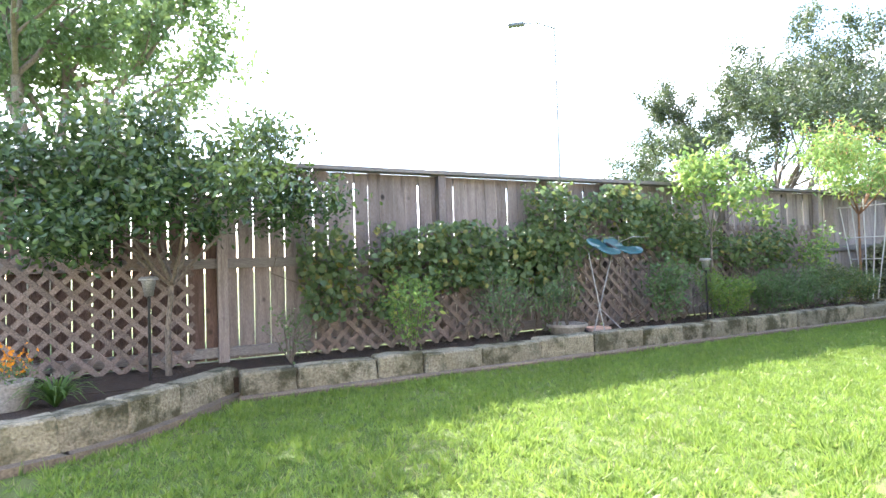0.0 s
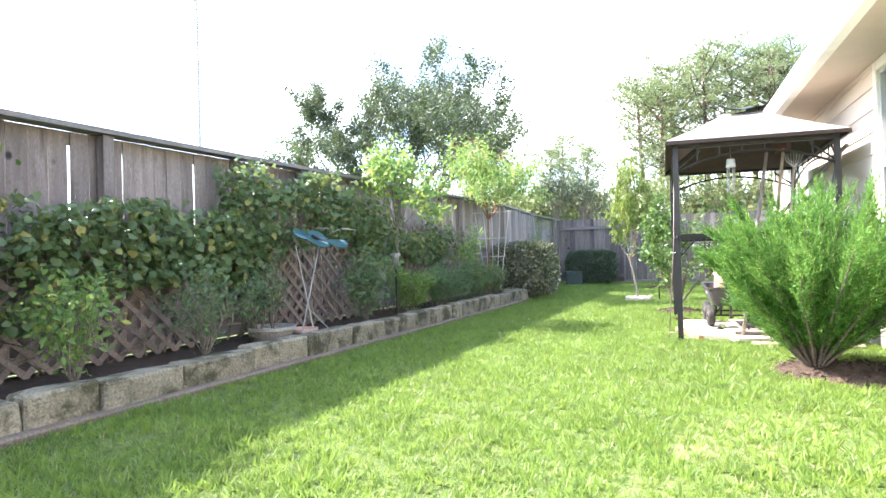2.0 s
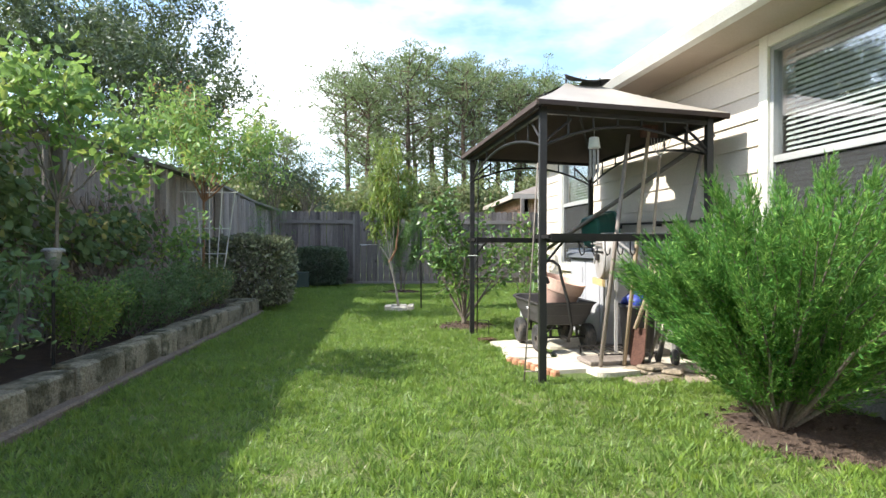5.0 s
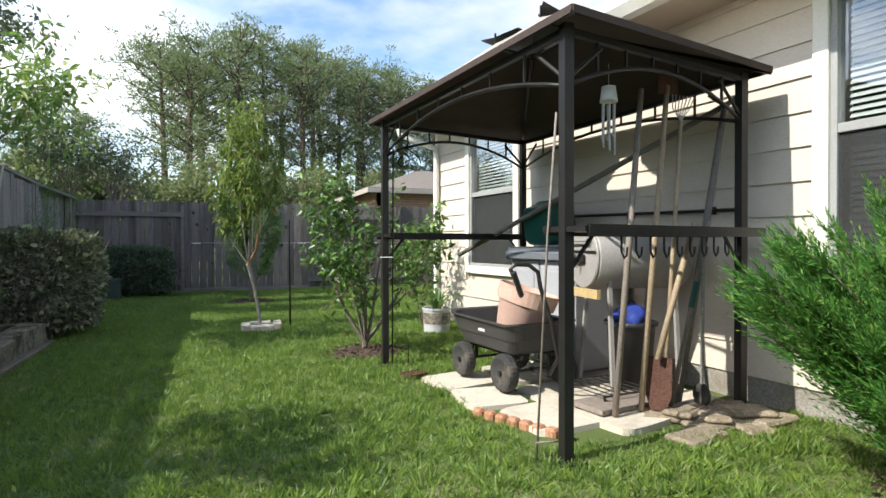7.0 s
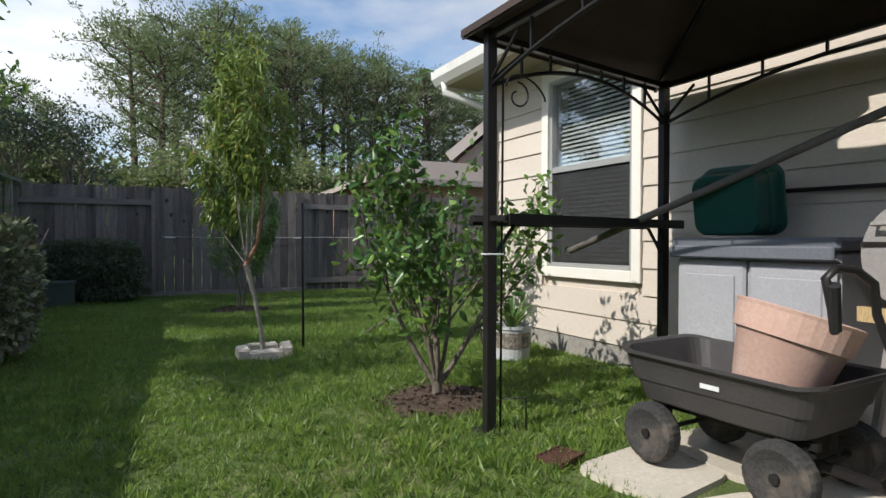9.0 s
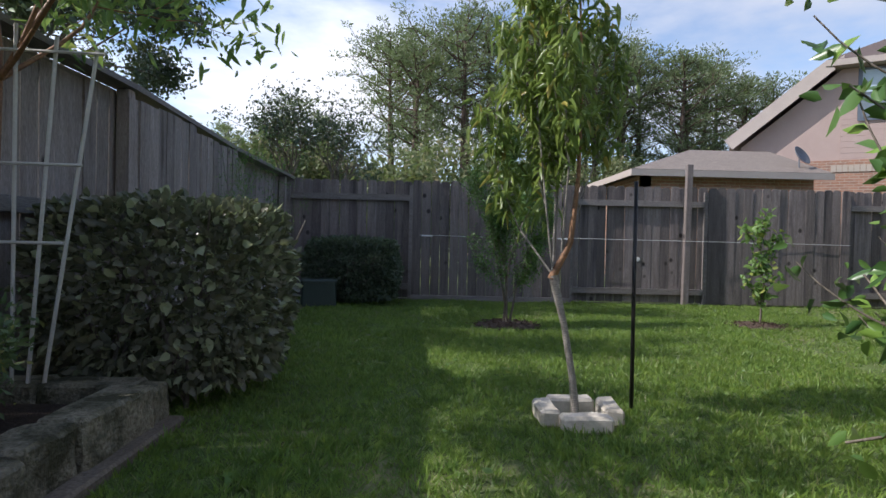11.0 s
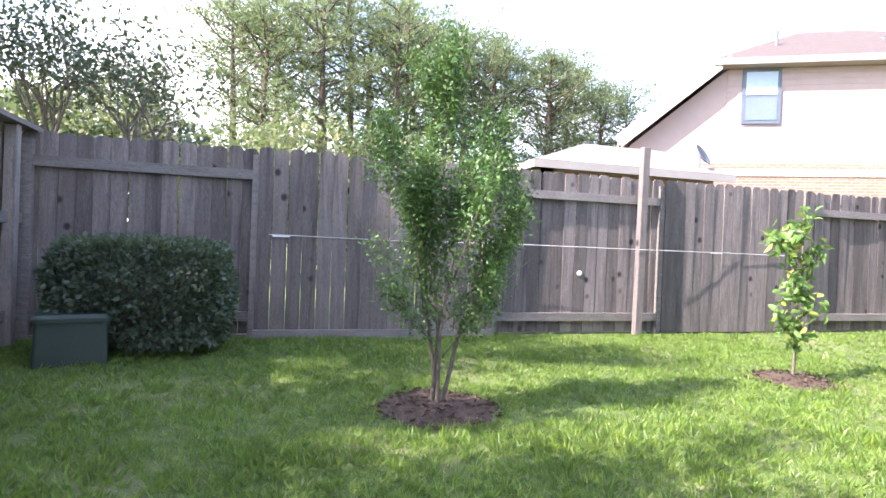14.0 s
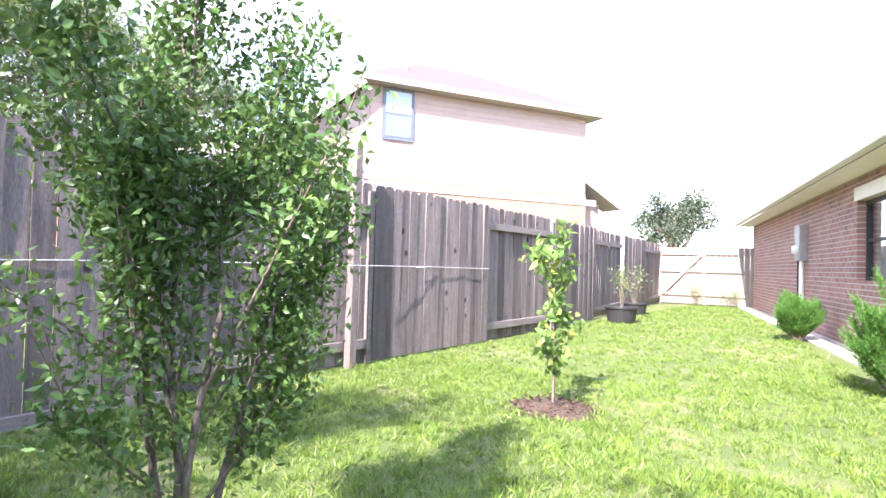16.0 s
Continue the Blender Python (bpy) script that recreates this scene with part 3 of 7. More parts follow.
side_fence = structure("wall_west_fence", one_box(FX - 0.02, -3.0, -0.02, FX + 0.0, 16.9, 0.165), M_CAP, "tall brown cedar fence with a flat cap board")
for (a, za), (b, zb) in zip(CAP, CAP[1:]):
    bm = bmesh.new()
    bar(bm, (FX + 0.045, a, za - 0.02), (FX + 0.045, b, zb - 0.02), 0.16, 0.04)
    part("cap_board", bm, M_CAP, side_fence)
    bm = bmesh.new()
    bar(bm, (FX - 0.062, a, za - 0.09), (FX - 0.062, b, zb - 0.09), 0.036, 0.1)
    part("top_rail", bm, M_CAP, side_fence)
part("rail", one_box(FX - 0.002, -3.0, 1.0, FX + 0.045, 16.9, 1.09, bevel=0.004), M_CAP, side_fence)
part("rail", one_box(FX - 0.002, -3.0, 0.20, FX + 0.045, 16.9, 0.29, bevel=0.004), M_CAP, side_fence)
# first stretch of posts and boards has tree shade in its colour
for y in (-2.9, -1.0, 1.2, 3.42, 5.73, 7.95, 10.18, 12.36, 14.53, 16.62):
    part("post", one_box(FX + 0.0, y - 0.045, -0.1, FX + 0.09, y + 0.045, cap_z(y) - 0.045, bevel=0.005), M_FENCE_SHADED if y < 1 else M_FENCE_M if y < 9 else M_FENCE_L, side_fence)
for y0, y1, h, gap, wood, out in ((-3.0, 1.2, 1.76, 0.0055, M_FENCE_SHADED, -0.035), (1.2, 7.0, 1.76, 0.005, M_FENCE_M, -0.035), (7.0, 12.55, 1.74, 0.0, M_FENCE_L, -0.035),
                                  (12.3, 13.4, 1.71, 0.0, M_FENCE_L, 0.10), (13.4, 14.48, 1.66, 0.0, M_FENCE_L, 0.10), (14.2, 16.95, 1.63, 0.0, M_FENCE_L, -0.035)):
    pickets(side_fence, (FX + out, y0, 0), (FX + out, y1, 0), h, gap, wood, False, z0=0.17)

# back fence: sections of boards in front of the rails and behind them by turns
back_fence = structure("wall_north_fence", one_box(FX, BY + 0.06, -0.05, 8.0, BY + 0.08, 0.02), M_RAIL, "weathered grey dog-eared cedar fence")


def back_section(x0, x1, proud, y0=BY, y1=BY, base=False):
    f = -0.045 if proud else 0.035
    pickets(back_fence, (x0, y0 + f, 0), (x1, y1 + f, 0), 1.78, 0.0015, M_FENCE, True)
    if not proud:
        for z in (1.55, 0.20):
            bm = bmesh.new()
            bar(bm, (x0, y0 + 0.002, z), (x1, y1 + 0.002, z), 0.045, 0.09)
            part("rail", bm, M_RAIL, back_fence)
    if base:
        bm = bmesh.new()
        bar(bm, (x0, y0 - 0.07, 0.03), (x1, y1 - 0.07, 0.03), 0.05, 0.1)
        part("kick_board", bm, M_RAIL, back_fence)


BACK = [(-2.82, -0.87, False), (-0.87, 1.55, True), (1.55, 3.66, False), (3.66, 5.85, True), (5.85, 7.92, False)]
for x0, x1, pr in BACK:
    back_section(x0, x1, pr, base=x0 == -0.87)
ex, ey = 17.5, 17.75
for i, (a, b, pr) in enumerate(((7.92, 10.2, True), (10.2, 12.6, False), (12.6, 15.0, True), (15.0, 17.5, False))):
    ya, yb = [BY + (v - 7.92) * (ey - BY) / (ex - 7.92) for v in (a, b)]
    back_section(a, b, pr, ya, yb)
for x in (-2.76, -0.87, 1.55, 3.66, 5.85, 7.92):
    part("post", one_box(x - 0.05, BY - 0.034, -0.1, x + 0.04, BY + 0.024, 1.74), M_RAIL, back_fence)
post = thing("timber_post", "tall weathered wooden post standing against the back fence", "post", (3.30, BY - 0.1, 0))
part("timber", one_box(-0.045, -0.04, -0.05, 0.045, 0.04, 2.15, bevel=0.006, m=pose(0, 0, 0, 0, 0.6, 0)), M_FENCE, post)
twine = bmesh.new()
tube(twine, [(-0.75, BY - 0.075, 0.99), (0.5, BY - 0.07, 0.975), (1.6, BY - 0.075, 0.99), (3.3, BY - 0.15, 0.985), (4.6, BY - 0.075, 0.985), (5.85, BY - 0.075, 0.975)], 0.004, 5)
tagged(part("twine", twine, M_WIRE), "thin pale cord strung along the back fence", "cord")
for x in (-0.72, 1.35, 4.3):
    tagged(part("paper_tag", one_box(x, BY - 0.082, 0.97, x + 0.16, BY - 0.079, 0.985), M_LABEL), "small white plastic strip on the fence cord", "tag", "fence tags")
knob = lathe(bmesh.new(), [(0.0, 0), (0.03, 0), (0.034, 0.012), (0.02, 0.02)], 10, m=pose(2.61, BY + 0.03, 0.69, 90, 0, 0))
tagged(part("fence_plug", knob, M_PVC), "white plastic plug set in a fence board", "plug")

# gate and return fence at the far end of the side yard
gate = thing("timber_gate", "pale weathered timber gate with a diagonal brace", "gate", (ex, ey, 0), -86)
for i in range(17):
    part("board", one_box(0.02 + i * 0.152, 0.0, 0.04, 0.165 + i * 0.152, 0.02, 1.72), M_GWOOD, gate)
for z in (0.28, 0.98, 1.5):
    part("rail", one_box(0.03, -0.045, z, 2.58, -0.002, z + 0.09), M_GWOOD, gate)
bm = bmesh.new()
bar(bm, (0.1, -0.05, 0.33), (1.15, -0.05, 1.5), 0.04, 0.09)
part("brace", bm, M_GWOOD, gate)
for u in (0.0, 1.25, 2.58):
    part("post", one_box(u - 0.05, -0.05, -0.05, u + 0.05, 0.05, 1.75), M_GWOOD, gate)

# ---------------------------------------------------------------- raised bed of limestone blocks
bed = structure("raised_bed", one_box(FX, -3.0, -0.02, -1.93, 10.7, 0.16), M_SOIL, "raised planting bed of dark soil behind limestone blocks")


def block(bm, w, d, h, rr):
    box(bm, -w / 2, -d / 2, 0, w / 2, d / 2, h, bevel=0.014)
    bmesh.ops.subdivide_edges(bm, edges=[e for e in bm.edges if e.calc_length() > 0.1], cuts=2, use_grid_fill=True)
    s = rr.uniform(0, 50)
    for v in bm.verts:
        v.co += Vector((noise.noise(v.co * 9 + Vector((s, 0, 0))), noise.noise(v.co * 9 + Vector((0, s, 0))), noise.noise(v.co * 9 + Vector((0, 0, s))))) * 0.012
    return bm


rr = random.Random(3)
y = 1.22
while y < 10.85:
    w = min(rr.choice((0.3, 0.42, 0.5, 0.58, 0.66)), 10.95 - y)
    x = -1.87 + 0.02 * rr.uniform(-1, 1)
    part("limestone_block", block(bmesh.new(), w - 0.012, 0.19, 0.2 + rr.uniform(-0.012, 0.012), rr), M_STONE, bed, smooth=False, at=pose(x, y + w / 2, 0.02, 0, 0, 90 + rr.uniform(-1, 1)))
    y += w
for u in range(2):
    part("limestone_block", block(bmesh.new(), 0.42, 0.19, 0.2, rr), M_STONE, bed, at=pose(-2.1 - 0.42 * u, 10.88, 0.02, 0, 0, rr.uniform(-2, 2)))
part("footing", one_box(-1.80, 1.2, -0.03, -1.71, 10.95, 0.045, bevel=0.012), M_FOOT, bed)
curve = [(-1.98, 1.2), (-1.72, 1.0), (-1.42, 0.78), (-1.13, 0.52), (-0.93, 0.22), (-0.82, -0.12), (-0.78, -0.5), (-0.8, -0.95), (-0.9, -1.4), (-1.0, -1.9), (-1.1, -2.4), (-1.2, -2.9)]
for (ax, ay), (bx, by) in zip(curve, curve[1:]):
    ln = math.hypot(bx - ax, by - ay)
    part("limestone_block", block(bmesh.new(), ln + 0.03, 0.19, 0.215 + rr.uniform(-0.012, 0.012), rr), M_STONE, bed,
         at=pose((ax + bx) / 2 - 0.06, (ay + by) / 2 - 0.05, 0.02, 0, 0, math.degrees(math.atan2(by - ay, bx - ax))))
bm = bmesh.new()
for (ax, ay), (bx, by) in zip(curve, curve[1:]):
    bar(bm, (ax + 0.04, ay + 0.04, 0.005), (bx + 0.05, by + 0.02, 0.005), 0.09, 0.08)
part("footing", bm, M_FOOT, bed)
bm = bmesh.new()
poly = [bm.verts.new((x - 0.08, y - 0.05, 0.155)) for x, y in curve] + [bm.verts.new((FX, -2.9, 0.155)), bm.verts.new((FX, 1.3, 0.155))]
bm.faces.new(poly)
part("soil", bm, M_SOIL, bed)


def lattice(name, y0, y1, z0, z1, x, label):
    """A diagonal lattice: two layers of crossing slats in a frame."""
    t = thing(name, label, "lattice", (x, y0, z0), 0, "garden lattices")
    w, h, step = y1 - y0, z1 - z0, 0.165
    for lay, sgn in ((0, 1), (1, -1)):
        k = -h
        while k < w:
            a, b = (k, 0.0), (k + h, h)
            if a[0] < 0:
                a = (0.0, -k)
            if b[0] > w:
                b = (w, h - (k + h - w))
            if b[0] - a[0] > 0.03:
                za, zb = (a[1], b[1]) if sgn > 0 else (h - a[1], h - b[1])
                bm = bmesh.new()
                bar(bm, (0.009 * lay, a[0], za), (0.009 * lay, b[0], zb), 0.008, 0.042)
                part("slat", bm, M_LATTICE, t)
            k += step
    return t


lattice("garden_lattice", 1.95, 4.35, 0.16, 0.85, FX + 0.16, "brown diagonal lattice panel standing in the bed")
lattice("garden_lattice", 4.75, 6.95, 0.16, 1.16, FX + 0.17, "taller brown lattice panel behind the shrubs")
lattice("garden_lattice", 7.7, 10.1, 0.16, 1.40, FX + 0.12, "brown lattice panel fixed to the side fence")
lattice("garden_lattice", -1.9, 0.95, 0.16, 1.15, FX + 0.16, "brown lattice panel in the shade under the tree")

# ---------------------------------------------------------------- the house
H0 = Matrix.Translation((2.80, 6.53, 0)) @ pose(0, 0, 0, 0, 0, math.degrees(math.atan2(0.9968, -0.0795)))
# in the house's frame: +x runs along the sided wall away from the start, +y points out of the yard's side into the house (negative: yard)
H0 = H0 @ Matrix.Scale(1, 4)
S0, S1 = -9.5, 4.83
WINDOWS = [(-0.96, 0.0, 0.71, 2.37), (3.03, 3.96, 0.71, 2.27)]


def hb(a, b, c, d, e, f, bevel=0.0):
    """A box in the house's frame: along the wall a..d, out into the yard b..e, up c..f."""
    return one_box(a, b, c, d, e, f, m=H0, bevel=bevel)


bm = bmesh.new()
cuts = [S0] + [v for w in WINDOWS for v in w[:2]] + [S1]
for a, b in zip(cuts[::2], cuts[1::2]):
    box(bm, a, -0.2, 0.0, b, -0.012, 2.47, H0)
for a, b, z0, z1 in WINDOWS:
    box(bm, a, -0.2, 0.0, b, -0.012, z0, H0)
    box(bm, a, -0.2, z1, b, -0.012, 2.47, H0)
house_wall = structure("wall_east_house", bm, M_SIDING, "cream lap-sided house wall above a concrete foundation")
part("foundation", hb(S0, -0.15, -0.05, S1, 0.006, 0.17), M_FOUND, house_wall)
rows = 12
for i in range(rows):
    z0 = 0.16 + i * 0.192
    z1 = z0 + 0.198
    edges = [S0] + [v for a, b, c, d in WINDOWS if z1 > c - 0.1 and z0 < d + 0.1 for v in (a - 0.09, b + 0.09)] + [S1]
    for a, b in zip(edges[::2], edges[1::2]):
        u = a
        while u < b - 0.01:
            e = min(u + 3.66, b)
            bm = bmesh.new()
            vs = [bm.verts.new(H0 @ Vector(c)) for c in ((u, -0.012, z0), (e - 0.002, -0.012, z0), (e - 0.002, 0.020, z0), (u, 0.020, z0),
                                                         (u, -0.012, z1), (e - 0.002, -0.012, z1), (e - 0.002, 0.006, z1), (u, 0.006, z1))]
            for f in ((0, 1, 2, 3), (7, 6, 5, 4), (3, 2, 6, 7), (0, 4, 5, 1), (0, 3, 7, 4), (1, 5, 6, 2)):
                bm.faces.new([vs[k] for k in f])
            part("siding_board", bm, M_SIDING, house_wall)
            u = e
part("corner_board", hb(S1 - 0.02, -0.1, 0.16, S1 + 0.03, 0.028, 2.47, 0.003), M_TRIM, house_wall)
part("frieze_board", hb(S0, -0.01, 2.42, S1, 0.03, 2.47), M_SIDING, house_wall)


def window(name, a, b, z0, z1, label):
    w = thing(name, label, "window")
    w["kind"] = "structure"
    t = 0.085
    for q in ((a - t, 0.0, z0 - t, a, 0.034, z1 + t), (b, 0.0, z0 - t, b + t, 0.034, z1 + t), (a, 0.0, z1, b, 0.033, z1 + t), (a, 0.0, z0 - t, b, 0.036, z0)):
        part("casing", hb(*q, 0.004), M_TRIM, w)
    f, mid = 0.035, z0 + (z1 - z0) * 0.52
    for q in ((a, -0.06, z0, a + f, 0.012, z1), (b - f, -0.06, z0, b, 0.012, z1), (a + f, -0.06, z1 - f, b - f, 0.011, z1), (a + f, -0.06, z0, b - f, 0.013, z0 + f),
              (a + f, -0.05, mid - 0.025, b - f, 0.010, mid + 0.025)):
        part("sash_bar", hb(*q, 0.003), M_WINFRAME, w)
    pane = part("pane", hb(a + f, -0.03, mid + 0.025, b - f, -0.025, z1 - f), M_GLASS, w)
    pane.visible_shadow = False
    sc = part("pane", hb(a + f, -0.035, z0 + f, b - f, -0.03, mid - 0.025), M_GLASS, w)
    sc.visible_shadow = False
    part("screen_mesh", hb(a + f, -0.012, z0 + f, b - f, -0.009, mid - 0.025), M_SCREEN, w)
    # near-black sheet: the unlit room's darkness is painted, no interior is built
    part("dark_backing", hb(a + 0.005, -0.20, z0 + 0.005, b - 0.005, -0.19, z1 - 0.005), M_DARK, w)
    k = z0 + 0.07
    while k < z1 - 0.04:
        bm = bmesh.new()
        box(bm, a + 0.05, -0.0165, -0.0012, b - 0.05, 0.0165, 0.0012, Matrix.Translation((0, 0, 0)))
        mm = H0 @ pose(0, -0.085, k, -52, 0, 0)
        part("blind_slat", bm, M_BLIND, w, at=None).data.transform(mm)
        k += 0.036
    return w


window("window_1", *WINDOWS[0], "double-hung window with white slatted blinds and grey frame")
window("window_2", *WINDOWS[1], "double-hung window with half-open blinds in cream casing")

part("soffit", hb(S0, 0.02, 2.46, S1 + 0.3, 0.47, 2.475), M_SOFFIT, house_wall)
bm = bmesh.new()
prof = [(0.44, 2.44), (0.52, 2.44), (0.565, 2.50), (0.575, 2.575), (0.56, 2.58), (0.55, 2.51), (0.51, 2.455), (0.46, 2.455), (0.46, 2.58), (0.44, 2.58)]
ends = []
for s in (S0, S1 + 0.26):
    ends.append([bm.verts.new(H0 @ Vector((s, u, z))) for u, z in prof])
for i in range(len(prof)):
    j = (i + 1) % len(prof)
    bm.faces.new((ends[0][i], ends[0][j], ends[1][j], ends[1][i]))
bm.faces.new(ends[0])
bm.faces.new(ends[1][::-1])
part("gutter", bm, M_GUTTER, house_wall)
part("end_fascia", hb(S1 + 0.26, -3.0, 2.44, S1 + 0.3, 0.46, 2.6), M_GUTTER, house_wall)
down = thing("downspout", "cream painted downspout with an elbow at the house corner", "downspout")
bm = bmesh.new()
tube(bm, [H0 @ Vector(p) for p in ((S1 + 0.12, 0.50, 2.47), (S1 + 0.12, 0.49, 2.36), (S1 + 0.0, 0.30, 2.27), (S1 - 0.08, 0.09, 2.18), (S1 - 0.08, 0.065, 2.08), (S1 - 0.08, 0.065, 0.12), (S1 - 0.08, 0.16, 0.06))], 0.036, 8)
part("pipe", bm, M_GUTTER, down, smooth=True)
bm = bmesh.new()
vs = [bm.verts.new(H0 @ Vector(p)) for p in ((S0, 0.54, 2.585), (S1 + 0.3, 0.54, 2.585), (S1 + 0.3, -3.6, 4.4), (S0, -3.6, 4.4), (S0, 0.5, 2.56), (S1 + 0.3, 0.5, 2.56), (S1 + 0.3, -3.6, 4.36), (S0, -3.6, 4.36))]
for f in ((0, 1, 2, 3), (7, 6, 5, 4), (0, 4, 5, 1), (1, 5, 6, 2), (2, 6, 7, 3), (3, 7, 4, 0)):
    bm.faces.new([vs[k] for k in f])
structure("roof_house", bm, M_SHINGLE, "brown shingle roof of the house")


def uv_wall(name, p, q, z0, z1, thick, material, label, holes=()):
    """An upright wall from p to q with square holes (from, to, low, high), with metres as its texture's measure."""
    p, q = Vector((*p, 0)), Vector((*q, 0))
    d = (q - p).normalized()
    nrm = Vector((d.y, -d.x, 0)) * thick
    ln = (q - p).length
    us = sorted({0.0, ln, *[h[0] for h in holes], *[h[1] for h in holes]})
    zs = sorted({z0, z1, *[h[2] for h in holes], *[h[3] for h in holes]})
    bm = bmesh.new()
    for a, b in zip(us, us[1:]):
        for c, e in zip(zs, zs[1:]):
            if any(a >= h[0] - 1e-4 and b <= h[1] + 1e-4 and c >= h[2] - 1e-4 and e <= h[3] + 1e-4 for h in holes):
                continue
            v = [bm.verts.new(p + d * u + nrm * k + Vector((0, 0, z))) for k in (0, 1) for u, z in ((a, c), (b, c), (b, e), (a, e))]
            for f in ((0, 1, 2, 3), (7, 6, 5, 4), (0, 4, 5, 1), (1, 5, 6, 2), (2, 6, 7, 3), (3, 7, 4, 0)):
                bm.faces.new([v[i] for i in f])
    bmesh.ops.remove_doubles(bm, verts=bm.verts, dist=0.0005)
    me = mesh_of(name, bm, material)
    uv = me.uv_layers.new(name="metres")
    for lp in me.loops:
        co = me.vertices[lp.vertex_index].co
        uv.data[lp.index].uv = ((co - p).dot(d), co.z)
    return tagged(new(name, me), label, kind="structure")


C1 = H0 @ Vector((S1, -0.02, 0))
W1 = (6.3, 11.78)
uv_wall("wall_house_end", (C1.x, C1.y), W1, 0, 2.47, 0.2, M_SIDING, "cream end wall of the sided wing")
B0, B1 = (6.3, 12.2), (17.75, 15.25)
uv_wall("wall_house_jog", W1, B0, 0, 2.4, 0.2, M_BRICK, "short return of red brick wall")
BD = Vector((B1[0] - B0[0], B1[1] - B0[1], 0)).normalized()
BM = Matrix.Translation((*B0, 0)) @ pose(0, 0, 0, 0, 0, math.degrees(math.atan2(BD.y, BD.x)))
brick_wall = uv_wall("wall_house_brick", B0, B1, 0, 2.35, 0.22, M_BRICK, "red brick side wall of the house", [(1.45, 2.65, 0.95, 2.02)])


def bb(*a, bevel=0.0):
    return one_box(*a, m=BM, bevel=bevel)


part("gutter", bb(-0.3, 0.36, 2.36, 12.1, 0.48, 2.48, bevel=0.012), M_GUTTER, brick_wall)
part("soffit", bb(-0.3, 0.0, 2.34, 12.1, 0.36, 2.355), M_TRIM, brick_wall)
part("mow_strip", bb(0.6, 0.004, -0.02, 11.8, 0.4, 0.03), M_CONC, brick_wall)
part("lintel", bb(1.35, -0.02, 2.02, 2.75, 0.012, 2.2), M_TRIM, brick_wall)
bm = bmesh.new()
vs = [bm.verts.new(BM @ Vector(p)) for p in ((-0.4, 0.46, 2.485), (12.2, 0.46, 2.485), (12.2, -4, 4.4), (-0.4, -4, 4.4), (-0.4, 0.4, 2.47), (12.2, 0.4, 2.47), (12.2, -4, 4.36), (-0.4, -4, 4.36))]
for f in ((0, 1, 2, 3), (7, 6, 5, 4), (0, 4, 5, 1), (1, 5, 6, 2), (2, 6, 7, 3), (3, 7, 4, 0)):
    bm.faces.new([vs[k] for k in f])
structure("roof_brick_wing", bm, M_SHINGLE, "brown shingle roof over the brick wing")
w3 = thing("window_3", "dark-framed window deep in the red brick wall", "window")
w3["kind"] = "structure"
for q in ((1.45, -0.16, 0.95, 1.5, -0.1, 2.02), (2.6, -0.16, 0.95, 2.65, -0.1, 2.02), (1.5, -0.16, 0.95, 2.6, -0.1, 1.0), (1.5, -0.16, 1.97, 2.6, -0.1, 2.02), (1.5, -0.15, 1.46, 2.6, -0.11, 1.5)):
    part("window_frame", bb(*q), M_BLACK, w3)
part("pane", bb(1.5, -0.14, 1.0, 2.6, -0.135, 1.97), M_GLASS, w3).visible_shadow = False
part("blind", bb(1.52, -0.2, 1.0, 2.58, -0.19, 1.97), M_BLIND, w3)
meter = thing("electric_meter", "grey electric meter cabinet on the red brick wall", "meter box")
part("cabinet", bb(5.35, 0.0, 1.25, 5.75, 0.14, 1.9, bevel=0.01), M_STEEL, meter)
part("meter_dial", lathe(bmesh.new(), [(0.0, 0), (0.085, 0), (0.085, 0.05), (0.06, 0.09), (0, 0.095)], 16, m=BM @ pose(5.48, 0.14, 1.45, -90, 0, 0)), M_LABEL, meter)
part("junction_box", bb(5.82, 0.0, 1.3, 5.98, 0.1, 1.55, bevel=0.006), M_STEEL, meter)
bm = tube(bmesh.new(), [BM @ Vector((5.52, 0.07, 1.26)), BM @ Vector((5.52, 0.07, 0.02))], 0.04, 8)
part("conduit", bm, M_PVC, meter)
bm = tube(bmesh.new(), [BM @ Vector((5.9, 0.05, 1.3)), BM @ Vector((5.9, 0.05, 0.2))], 0.015, 6)
part("cable", bm, M_BLACK, meter)


# ---------------------------------------------------------------- grill gazebo against the house
GN_L, GF_L, GN_R, GF_R = [Vector((*p, 0)) for p in ((1.175, 6.60), (0.975, 8.80), (2.53, 6.86), (2.40, 9.12))]
GC = (GN_L + GF_L + GN_R + GF_R) / 4
Z = Vector((0, 0, 1))
gazebo = thing("grill_gazebo", "dark bronze steel grill gazebo with a brown cloth canopy", "gazebo", (GC.x, GC.y, 0))
GI = gazebo.matrix_basis.inverted()


def gpart(name, bm, material, parent=gazebo, label="", smooth=False):
    bmesh.ops.transform(bm, matrix=GI, verts=bm.verts)
    return part(name, bm, material, parent, label, smooth)


